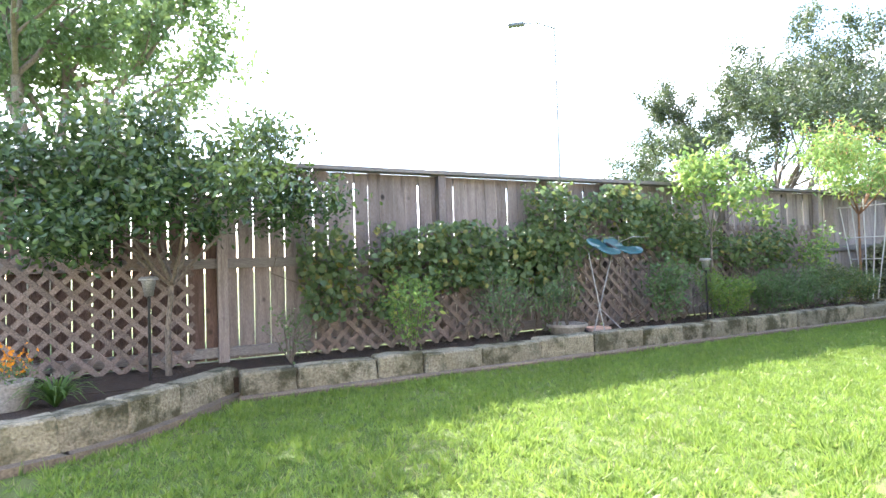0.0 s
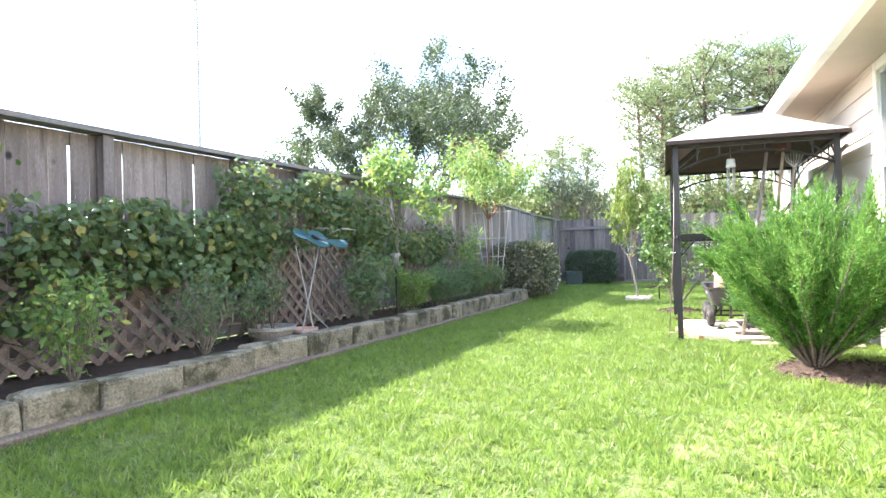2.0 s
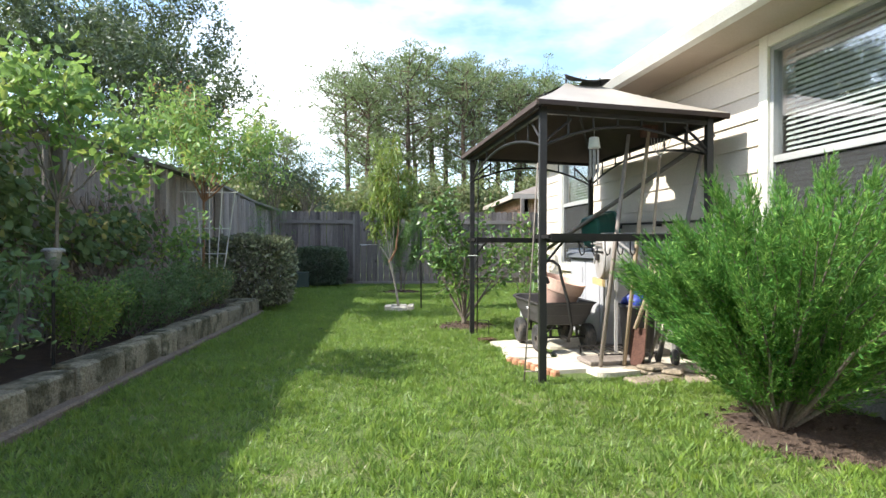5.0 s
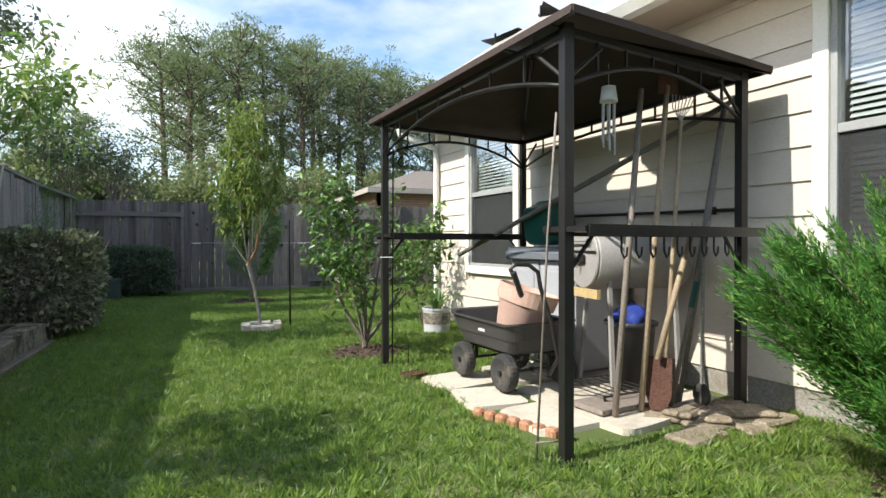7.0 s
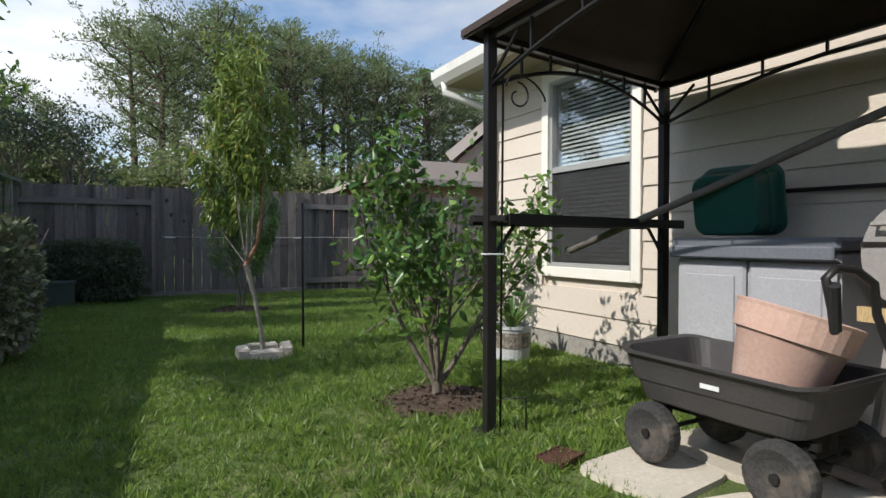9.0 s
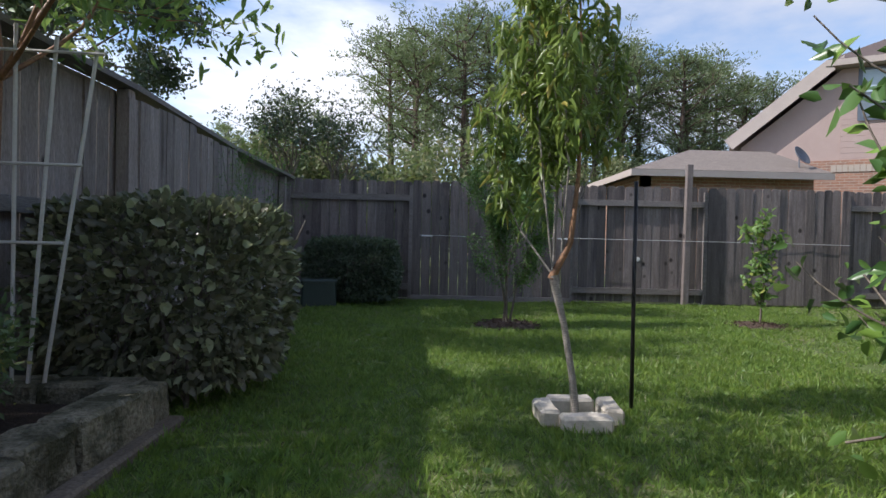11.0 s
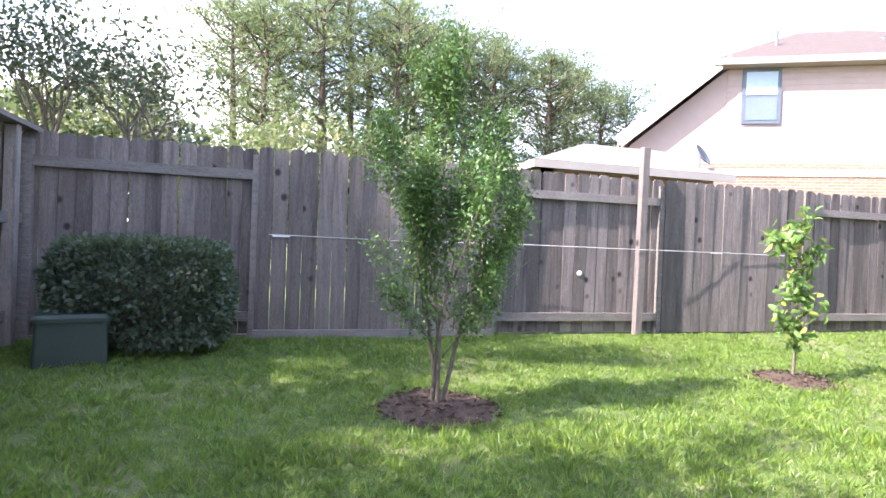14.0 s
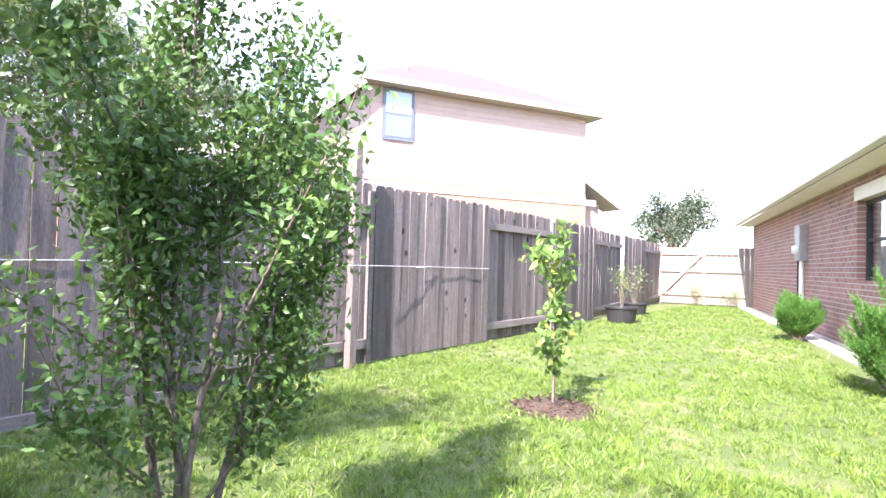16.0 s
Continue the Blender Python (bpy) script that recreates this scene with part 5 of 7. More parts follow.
wheelset = thing("hand_truck_wheel", "small black rubber wheel of a trolley by the wall", "wheel", (2.3, 6.92, 0.105), 0)
part("tyre", lathe(bmesh.new(), [(0.03, -0.018), (0.053, -0.021), (0.065, -0.01), (0.065, 0.01), (0.053, 0.021), (0.03, 0.018)], 20, m=pose(0, 0, 0, 0, 90, -10)), M_RUBBER, wheelset, smooth=True)
part("rim", lathe(bmesh.new(), [(0.0, -0.014), (0.032, -0.016), (0.032, 0.016), (0.0, 0.014)], 14, m=pose(0, 0, 0, 0, 90, -10)), M_STEEL, wheelset)
part("stem", tube(bmesh.new(), [(0, 0, 0), (0.03, 0.02, 0.9)], 0.012, 6), M_STEEL, wheelset)

chime = thing("wind_chime", "metal wind chime with a white cup hanging from the canopy", "wind chime", (1.66, 6.93, 1.55))
part("cup", lathe(bmesh.new(), [(0, 0.24), (0.036, 0.24), (0.045, 0.17), (0.048, 0.16), (0.04, 0.16), (0, 0.2)], 16), M_PVC, chime, smooth=True)
for k in range(6):
    a = k * math.pi / 3
    part("chime_tube", tube(bmesh.new(), [(0.032 * math.cos(a), 0.032 * math.sin(a), 0.15), (0.032 * math.cos(a), 0.032 * math.sin(a), -0.02 - 0.02 * k)], 0.006, 6), M_STEEL, chime)
part("cord", tube(bmesh.new(), [(0, 0, 0.23), (0, 0, 0.36)], 0.002, 4), M_WIRE, chime)


# thin rods beside the front posts
def garden_rod(name, label, pts, r, mat, foot=None):
    t = thing(name, label, "garden stake", pts[0])
    o = Vector(pts[0])
    part("rod", tube(bmesh.new(), [Vector(p) - o for p in pts], r, 6), mat, t, smooth=True)
    if foot:
        part("step_bar", tube(bmesh.new(), [Vector(p) - o for p in foot], r * 0.9, 6), mat, t, smooth=True)
    return t


garden_rod("bamboo_stake", "thin brown bamboo stake tied beside the gazebo post", [(1.06, 6.66, 0.0), (1.13, 6.68, 1.0), (1.15, 6.64, 1.55)], 0.0055, M_GWOOD, [(1.06, 6.66, 0.08), (1.17, 6.64, 0.08)])
hookpts = [(1.03, 8.79, 0.0), (1.04, 8.79, 1.72)]
hk = garden_rod("shepherd_hook", "black scrolled shepherd hook beside the gazebo post", hookpts, 0.006, M_GZ, [(1.03, 8.79, 0.0), (1.03, 8.79, 0.16), (1.15, 8.75, 0.16), (1.15, 8.75, 0.0)])
sc = [Vector((0.01 + 0.07 * math.sin(t) * (1 - t / 9) + 0.07, -0.02, 1.62 + 0.07 * math.cos(t) * (1 - t / 9))) for t in [k * 0.4 for k in range(16)]]
part("scroll", tube(bmesh.new(), sc, 0.005, 5), M_GZ, hk, smooth=True)
sc = [Vector((0.01 + 0.22 * (1 - math.cos(t)) / 2, -0.03, 1.66 + 0.06 * math.sin(t * 1.3))) for t in [k * 0.25 for k in range(14)]]
part("scroll", tube(bmesh.new(), sc, 0.005, 5), M_GZ, hk, smooth=True)
tie = tube(bmesh.new(), [(0.93, 8.76, 0.86), (1.02, 8.75, 0.86), (1.05, 8.82, 0.855), (0.95, 8.84, 0.86), (0.93, 8.76, 0.86)], 0.004, 5)
tagged(part("plastic_tie", tie, M_PVC), "white plastic tie round the gazebo post", "tie")


# ---------------------------------------------------------------- plants in the yard
def plant(name, label, category, limbs, wood, crown_mesh, base, extra=(), group="", wood_name="trunk"):
    t = thing(name, label, category, base, 0, group)
    inv = Matrix.Translation(-Vector(base))
    groups = limbs if limbs and isinstance(limbs[0], list) else [limbs]
    thin = []
    for g in groups:
        if g:
            me = limb_mesh(wood_name, g[:1], wood)
            me.transform(inv)
            part(wood_name, me, None, t)
            thin += g[1:]
    if thin:
        me = limb_mesh("wood", thin, wood)
        me.transform(inv)
        tagged(part("wood", me, None, t), kind="stuff")
    for nm, me in ((("crown", crown_mesh),) if crown_mesh else ()) + tuple(extra):
        me.transform(inv)
        tagged(part(nm, me, None, t), kind="stuff")
    return t


def filled(r, n, lo, hi, shell=0.35):
    """Places inside a box, thicker near its faces, with a ragged outline."""
    lo, hi = np.array(lo), np.array(hi)
    P = r.uniform(0, 1, (n, 3))
    ax = r.integers(0, 3, n)
    side = r.integers(0, 2, n)
    depth = np.abs(r.normal(0, 0.06, n))
    k = r.uniform(size=n) < 1 - shell
    idx = np.where(k)[0]
    P[idx, ax[idx]] = np.where(side[idx] == 0, depth[idx], 1 - depth[idx])
    bump = np.array([noise.noise((p[0] * 4, p[1] * 4, p[2] * 4)) for p in P])[:, None]
    return lo + P * (hi - lo) + (P - 0.5) * bump * 0.34 * np.minimum(hi - lo, 0.8) + r.normal(size=P.shape) * 0.018


# peach tree
r = np.random.default_rng(11)
base = Vector((0.20, 11.10, 0))
fork = base + Vector((-0.135, 0.03, 0.735))
stem = [([base - Vector((0, 0, 0.04)), base + Vector((-0.03, 0.0, 0.22)), base + Vector((-0.075, 0.01, 0.48)), fork], [0.024, 0.018, 0.0165, 0.023])]
leader = [[fork - Vector((0.01, 0, 0.02)), fork + Vector((0.085, 0, 0.17)), fork + Vector((0.12, 0.01, 0.5)), fork + Vector((0.13, 0.02, 1.0)), fork + Vector((0.10, 0.03, 1.68))], [0.021, 0.0155, 0.011, 0.008, 0.004]]
scaffold = [[(0, 0, 0), (0.025, 0.07, 0.45), (0.0, 0.1, 0.9), (-0.02, 0.12, 1.35)], [(0, 0, 0), (-0.07, -0.02, 0.35), (-0.13, 0.0, 0.75), (-0.12, 0.02, 1.2)],
            [(0, 0, 0), (-0.2, 0.12, 0.2), (-0.33, 0.18, 0.42), (-0.36, 0.18, 0.75)], [(0.1, 0.0, 0.25), (0.24, 0.08, 0.42), (0.36, 0.1, 0.68), (0.4, 0.12, 1.0)],
            [(0.05, 0, 0.1), (0.06, -0.08, 0.45), (0.0, -0.14, 0.8), (-0.04, -0.15, 1.15)], [(0, 0, 0), (0.08, 0.22, 0.4), (0.12, 0.33, 0.75), (0.1, 0.36, 1.1)], [(-0.06, 0, 0.3), (-0.15, 0.1, 0.6), (-0.22, 0.14, 1.0), (-0.2, 0.14, 1.3)]]
twigs, ends = [], []
for path in [leader[0]] + [[fork + Vector((p[0] * 0.82, p[1], p[2] * 1.22)) for p in q] for q in scaffold]:
    if path is not leader[0]:
        stem.append((path, [0.007, 0.006, 0.0045, 0.003]))
    for u in np.linspace(0.32, 1.0, 9):
        i = min(int(u * (len(path) - 1)), len(path) - 2)
        p = path[i].lerp(path[i + 1], u * (len(path) - 1) - i)
        a = r.uniform(0, 2 * math.pi)
        lb, en = branches(r, p, (math.cos(a) * 0.55, math.sin(a) * 0.55, 0.85), r.uniform(0.10, 0.19), 0.0032, 1, 2, 0.4, 0.2, 0.7, 0.08)
        twigs += lb
        ends += en
ends = [e for e in ends if e.z > 0.84 and (e.x < fork.x + 0.04 or e.z > 1.4)]
P = crown_points(r, ends, 4, 0.034)
D = ball_dirs(r, len(P), 0.0)
crown = leaf_mesh("crown", P, D, r.uniform(0.05, 0.085, len(P)), 0.34, L_PEACH, r, 0.35, 0.7, "long")
peach = plant("peach_tree", "young peach tree with drooping yellow-green leaves and a reddish leader", "tree", [stem, twigs], M_PALEBARK, crown, tuple(base))
me = limb_mesh("leader", [tuple(leader)], M_PBARK)
me.transform(Matrix.Translation(-base))
part("leader", me, None, peach, "smooth orange-brown leading limb")
for i, (dx, dy, a) in enumerate(((-0.16, 0.0, 92), (0.17, 0.02, 85), (0.0, 0.16, 3), (0.0, -0.17, -4))):
    bm = block(bmesh.new(), 0.25, 0.1, 0.085, slab_rr)
    tagged(part("concrete_block", bm, M_CONC, at=pose(0.2 + dx, 11.1 + dy, 0, 0, 0, a)), "pale concrete block laid round the peach trunk", "block", "blocks round the peach")
garden_rod("metal_stake", "thin dark metal stake beside the peach tree", [(0.53, 11.25, -0.02), (0.525, 11.25, 1.24)], 0.011, M_GZ)

# citrus bush
r = np.random.default_rng(12)
base = Vector((0.96, 9.4, 0))
limbs, ends = [], []
for hd, ln, rad in (((0.0, 0.0, 1), 0.78, 0.022), ((-0.62, 0.2, 0.95), 0.62, 0.018), ((0.75, -0.1, 0.85), 0.64, 0.018), ((0.2, 0.7, 0.9), 0.55, 0.015), ((-0.1, -0.5, 1.1), 0.6, 0.015), ((-0.4, -0.3, 1.1), 0.62, 0.014), ((0.3, 0.2, 1.2), 0.76, 0.014), ((-0.15, 0.1, 1.2), 0.72, 0.012)):
    lb, en = branches(r, base + Vector((0, 0, 0.08)), hd, ln, rad, 2, 3, 0.42, 0.45, 0.7, 0.07)
    limbs += lb
    ends += en
limbs.append(([base - Vector((0, 0, 0.03)), base + Vector((0, 0, 0.12))], [0.035, 0.026]))
ends = [e for e in ends if e.z > 0.28]
P = crown_points(r, ends, 4, 0.035)
D = ball_dirs(r, len(P), 0.25)
crown = leaf_mesh("crown", P, D, r.uniform(0.05, 0.092, len(P)), 0.46, L_CITRUS, r, 0.28, 0.15, "long")
plant("citrus_bush", "glossy dark green citrus bush with forked bare stems", "bush", limbs, M_BARK, crown, tuple(base))

# crape myrtle in the round bed
r = np.random.default_rng(13)
base = Vector((0.26, 14.38, 0))
limbs, ends = [], []
for k in range(4):
    a = k * 1.6
    s = base + Vector((0.03 * math.cos(a), 0.03 * math.sin(a), 0))
    lb, en = branches(r, s, (0.07 * math.cos(a), 0.07 * math.sin(a), 1), 0.88, 0.014, 2, 3, 0.27, 0.3, 0.64, 0.07)
    limbs.append(lb)
    ends += en
for zz, hd in ((0.4, (-0.9, -0.2, 0.8)), (0.5, (0.8, 0.1, 0.7)), (0.7, (-0.9, 0.3, 0.6)), (0.3, (0.5, -0.4, 0.8)), (1.5, (0.1, 0.0, 1)), (1.45, (-0.12, 0.05, 1)), (1.5, (0.0, -0.1, 1)), (1.0, (0.7, 0.3, 0.7)), (1.1, (-0.7, -0.3, 0.7))):
    lb, en = branches(r, base + Vector((hd[0] * 0.05, hd[1] * 0.05, zz)), hd, 0.42, 0.006, 1, 3, 0.35, 0.2, 0.6, 0.06)
    limbs.append(lb)
    ends += en
ends = [e for e in ends if e.z > 0.42 and (e - base).xy.length < 0.16 + 0.26 * min(e.z, 1.3)]
P = crown_points(r, ends, 72, 0.044)
crown = leaf_mesh("crown", P, ball_dirs(r, len(P), 0.3), r.uniform(0.018, 0.038, len(P)), 0.5, L_CRAPE, r, 0.2)
plant("crape_myrtle", "slender multi-stemmed myrtle with small bright green leaves", "tree", limbs, M_BARK, crown, tuple(base), wood_name="stem")

# small lemon sapling
r = np.random.default_rng(14)
base = Vector((3.22, 14.66, 0))
limbs = [([base, base + Vector((0.02, 0, 0.5)), base + Vector((-0.02, 0.02, 1.0))], [0.012, 0.010, 0.006])]
ends = []
for z, hd in ((0.2, (0.5, 0.2, 1)), (0.25, (-0.5, 0.1, 1)), (0.35, (0.1, -0.5, 1)), (0.8, (0.6, 0.1, 0.8)), (0.85, (-0.6, -0.2, 0.8)), (0.9, (0.1, 0.6, 0.9)), (0.95, (0.1, -0.3, 1)), (0.55, (-0.2, -0.3, 1)), (0.6, (0.3, 0.1, 1))):
    lb, en = branches(r, base + Vector((0, 0, z)), hd, 0.21, 0.005, 1, 3, 0.55, 0.2, 0.7, 0.1)
    limbs += lb
    ends += en
P = crown_points(r, ends, 3, 0.03)
crown = leaf_mesh("crown", P, ball_dirs(r, len(P), 0.2), r.uniform(0.055, 0.10, len(P)), 0.5, L_LIME, r, 0.25, 0.1, "long")
plant("lemon_sapling", "small lime-green citrus sapling in a mulch ring", "sapling", limbs, M_BARK, crown, tuple(base))


def juniper(at, height, spread, plumes, seed, label, sweep=0.0):
    """A spreading conifer: long feathery plumes that fan up and out from one foot, each set with forward-swept sprays of short needles.
    sweep: how much longer the plumes towards -y reach."""
    r = np.random.default_rng(seed)
    base = Vector(at)
    limbs, P, D, S = [], [], [], []
    for k in range(plumes):
        a = 2.39996 * k + r.uniform(-0.3, 0.3)
        lean = math.sqrt((k + 0.5) / plumes) * r.uniform(0.85, 1.05)
        reach = r.uniform(0.62, 1.08) * (1 + sweep * max(0, -math.sin(a)) * lean)
        d = Vector((max(min(math.cos(a) * lean * spread, 0.60 * spread), -0.58 * spread), math.sin(a) * lean * spread * (0.95 if math.sin(a) < 0 else 0.78), height * (1.02 - 0.50 * lean ** 1.6))) * reach
        s = base + Vector((math.cos(a), math.sin(a), 0)) * 0.06 * lean + Vector((0, 0, 0.03))
        pts = [s + Vector((d.x * t ** 0.9, d.y * t ** 0.9, d.z * (t + 0.10 * lean * math.sin(math.pi * t)))) + Vector(r.normal(size=3)) * 0.02 * t for t in (0, 0.25, 0.5, 0.75, 1.0)]
        limbs.append((pts, [0.012, 0.010, 0.007, 0.004, 0.002]))
        for t in np.linspace(0.10 if lean < 0.6 else 0.16, 1.0, 16):
            i = min(int(t * 4), 3)
            q = pts[i].lerp(pts[i + 1], t * 4 - i)
            e = (pts[i + 1] - pts[i]).normalized()
            side = e.orthogonal().normalized()
            for j in range(4):
                w = r.uniform(0, 2 * math.pi)
                rad = side * math.cos(w) + e.cross(side) * math.sin(w)
                f = (e * 0.95 + rad * 0.52 + Z * 0.08).normalized()
                ln = (0.34 - 0.26 * t ** 1.2) * r.uniform(0.55, 1.15) * (height + 0.4) / 1.6
                for u in np.linspace(0.06, 1, 13):
                    c = q + f * ln * u + e * 0.06 * u * u
                    for m in range(2):
                        P.append(c)
                        D.append((f + e * 0.6 * u).normalized() + Vector(r.normal(size=3)) * (0.55 - 0.35 * u))
                        S.append((0.048 - 0.020 * u) * r.uniform(0.6, 1.1))
    crown = leaf_mesh("crown", [tuple(p) for p in P], [tuple(d) for d in D], S, 0.19, L_JUNI, r, 0.2)
    return plant("juniper_bush", label, "bush", limbs, M_BARK, crown, at, group="juniper bushes")


juniper((2.15, 5.52, 0), 1.20, 0.95, 150, 21, "feathery bright green juniper growing beside the house", 0.30)
juniper((9.47, 13.6, 0), 0.66, 0.36, 46, 22, "small rounded juniper near the brick wall")
juniper((5.4, 12.62, 0), 0.9, 0.42, 46, 23, "feathery juniper growing by the brick corner")


def hedge(name, label, lo, hi, n, size, material, ratio, seed):
    r = np.random.default_rng(seed)
    P = filled(r, n, lo, hi)
    c = (np.array(lo) + np.array(hi)) / 2
    q = np.linalg.norm((P - c) / (np.array(hi) - np.array(lo)) * 2, axis=1)[:, None]
    P = c + (P - c) / (1 + 0.42 * np.maximum(0, q - 1.0))
    D = (P - c) / (np.array(hi) - np.array(lo)) + r.normal(size=P.shape) * 0.35 + (0, 0, 0.15)
    crown = leaf_mesh("crown", P, D, r.uniform(0.6, 1.2, n) * size, ratio, material, r, 0.22, 0.12, "long" if size > 0.05 else "leaf")
    limbs = []
    for k in range(14):
        s = Vector((r.uniform(lo[0], hi[0]) * 0.5 + c[0] * 0.5, r.uniform(lo[1], hi[1]) * 0.7 + c[1] * 0.3, 0))
        e = Vector((r.uniform(lo[0], hi[0]), r.uniform(lo[1], hi[1]), hi[2] * 0.92))
        limbs.append(([s, s.lerp(e, 0.5) + Vector((0, 0, 0.08)), e], [0.014, 0.01, 0.005]))
    return plant(name, label, "hedge", limbs, M_BARK, crown, (c[0], c[1], 0))


hedge("clipped_hedge", "clipped broad-leaved hedge with pale sunlit top leaves", (-2.66, 10.98, 0.06), (-1.42, 12.2, 1.11), 9600, 0.07, L_HEDGE, 0.55, 31)
hedge("holly_shrub", "dense dark green holly shrub in the fence corner", (-2.35, 15.8, 0.05), (-1.0, 16.65, 0.92), 15000, 0.052, L_HOLLY, 0.6, 32)


def mound(name, label, at, rad, height, n, size, material, ratio, seed, stems=9, category="shrub", up=0.4, group="", low=0.25):
    """A loose small shrub on stems."""
    r = np.random.default_rng(seed)
    base = Vector(at)
    limbs, ends = [], []
    for k in range(stems):
        a = 2 * math.pi * k / stems + r.uniform(-0.3, 0.3)
        o = r.uniform(0.3, 1.0)
        lb, en = branches(r, base, (math.cos(a) * o * rad / height, math.sin(a) * o * rad / height, 0.85), height * 0.62, 0.007, 1, 3, 0.45, up, 0.62, 0.1)
        limbs.append(lb)
        ends += en
    ends = [e for e in ends if e.z > at[2] + height * low]
    P = crown_points(r, ends, max(1, n // max(1, len(ends))), size * 0.9)
    crown = leaf_mesh("crown", P, ball_dirs(r, len(P), 0.3), r.uniform(0.65, 1.2, len(P)) * size, ratio, material, r, 0.22, 0.1, "long" if size > 0.05 else "leaf")
    return plant(name, label, category, limbs, M_BARK, crown, at, group=group, wood_name="stem")


BEDZ = 0.15
# vine over the fence and lattice
def vine(name, label, y0, y1, zlo, zhi, n, size, seed, x0=FX + 0.07, x1=FX + 0.42, mat=None):
    r = np.random.default_rng(seed)
    P = np.stack([r.uniform(x0, x1, n * 2), r.uniform(y0, y1, n * 2), r.uniform(zlo, zhi, n * 2)], 1)
    k = np.array([noise.noise((p[1] * 2.2, p[2] * 2.6, seed)) for p in P])
    edge = np.minimum((zhi - P[:, 2]) / 0.25, (P[:, 2] - zlo) / 0.35)
    P = P[(k + np.minimum(edge, 1) * 0.55 > r.uniform(-0.1, 0.45, n * 2))][:n]
    D = r.normal(size=P.shape) * 0.5 + (0.7, 0, -0.15)
    crown = leaf_mesh("leaves", P, D, r.uniform(0.6, 1.25, len(P)) * size, 0.95, mat or L_VINE, r, 0.2, 0.2, "long")
    limbs = []
    for j in range(16):
        y = r.uniform(y0, y1)
        pts = [Vector((FX + 0.12, y, BEDZ))]
        for z in np.linspace(0.3, zhi - 0.05, 6):
            pts.append(Vector((r.uniform(x0, x1 - 0.1), y + r.normal() * 0.18, z)))
        limbs.append([(pts, [0.010, 0.009, 0.008, 0.007, 0.006, 0.005, 0.003])])
    return plant(name, label, "vine", limbs, M_BARK, crown, (FX + 0.2, (y0 + y1) / 2, BEDZ), wood_name="stem")


vine("grape_vine", "broad-leaved grape vine covering the middle of the fence", 1.85, 5.0, 0.50, 1.42, 4200, 0.066, 41)
vine("grape_vine", "grape vine climbing to the fence cap with yellowing leaves", 4.4, 6.9, 1.0, 1.88, 2800, 0.062, 42)
vine("climbing_vine", "leafy vine spreading over the lattice", 6.6, 9.0, 0.8, 1.5, 1500, 0.062, 43)

SHRUBS = [(-2.15, 2.75, 0.36, 0.7, 1300, 0.055, L_LIME, 0.45, "light green leafy perennial in the bed"),
          (-2.15, 3.75, 0.34, 0.74, 1200, 0.05, L_SHRUB, 0.4, "thin grey-green shrub in the bed"),
          (-2.3, 4.45, 0.3, 0.66, 800, 0.05, L_SHRUB, 0.45, "loose leafy shrub before the lattice"),
          (-2.2, 6.05, 0.3, 0.8, 700, 0.065, L_SHRUB, 0.4, "tall stemmed green shrub beside the lattice"),
          (-2.18, 7.0, 0.34, 0.6, 2600, 0.042, L_LIME, 0.35, "bushy bright green herb clump"),
          (-2.18, 7.85, 0.42, 0.6, 2800, 0.04, L_SHRUB, 0.4, "low dark green salvia clump"),
          (-2.18, 8.6, 0.42, 0.66, 2800, 0.04, L_SHRUB, 0.4, "low twiggy flowering shrub with faded tips"),
          (-2.18, 9.4, 0.42, 0.64, 2800, 0.04, L_VINE, 0.4, "low olive-green shrub near the bed's end"),
          (-2.25, 10.2, 0.36, 0.5, 1600, 0.04, L_VINE, 0.4, "small shrub by the white trellis"),
          (-2.35, 1.7, 0.25, 0.5, 260, 0.045, L_SHRUB, 0.45, "sparse shrub in the shaded bed")]
for i, (x, y, rad, h, n, size, mat_, ratio, lab) in enumerate(SHRUBS):
    mound("bed_shrub", lab, (x + 0.06, y, BEDZ), rad * (1.0 if y < 5 else 1.2), h, int(n * (0.7 if y < 5 else 1.5)), size, mat_, ratio, 50 + i, stems=11, group="bed shrubs", low=0.15)


def small_tree(name, label, at, trunk_h, headings, ln, rad, levels, spread, per, jit, size, ratio, mat_, wood, seed, keep=0.7, category="tree", shape="leaf", up=0.2, extra=None, droop=0.1, minz=0.0):
    r = np.random.default_rng(seed)
    base = Vector(at)
    top = base + Vector((0.02, 0.03, trunk_h))
    limbs = [([base - Vector((0, 0, 0.05)), base.lerp(top, 0.5) + Vector((0.02, -0.02, 0)), top], [rad * 1.25, rad, rad * 0.9])]
    ends = []
    for hd in headings:
        lb, en = branches(r, top, hd, ln * r.uniform(0.85, 1.1), rad * 0.7, levels, 3, spread, up, keep, 0.09)
        limbs += lb
        ends += en
    ends = [e for e in ends if e.z > minz]
    P = crown_points(r, ends, per, jit)
    crown = leaf_mesh("crown", P, ball_dirs(r, len(P), 0.05), r.uniform(0.65, 1.2, len(P)) * size, ratio, mat_, r, 0.22, droop, shape)
    ex = ()
    if extra:
        hi = sorted(ends, key=lambda e: -e.z)[:max(6, len(ends) // 5)]
        Q = crown_points(r, hi[::3], 12, 0.05)
        ex = (("blossom", leaf_mesh("blossom", Q, ball_dirs(r, len(Q), 0.4), r.uniform(0.02, 0.035, len(Q)), 0.8, extra, r, 0.2)),)
    return plant(name, label, category, limbs, wood, crown, at, ex)


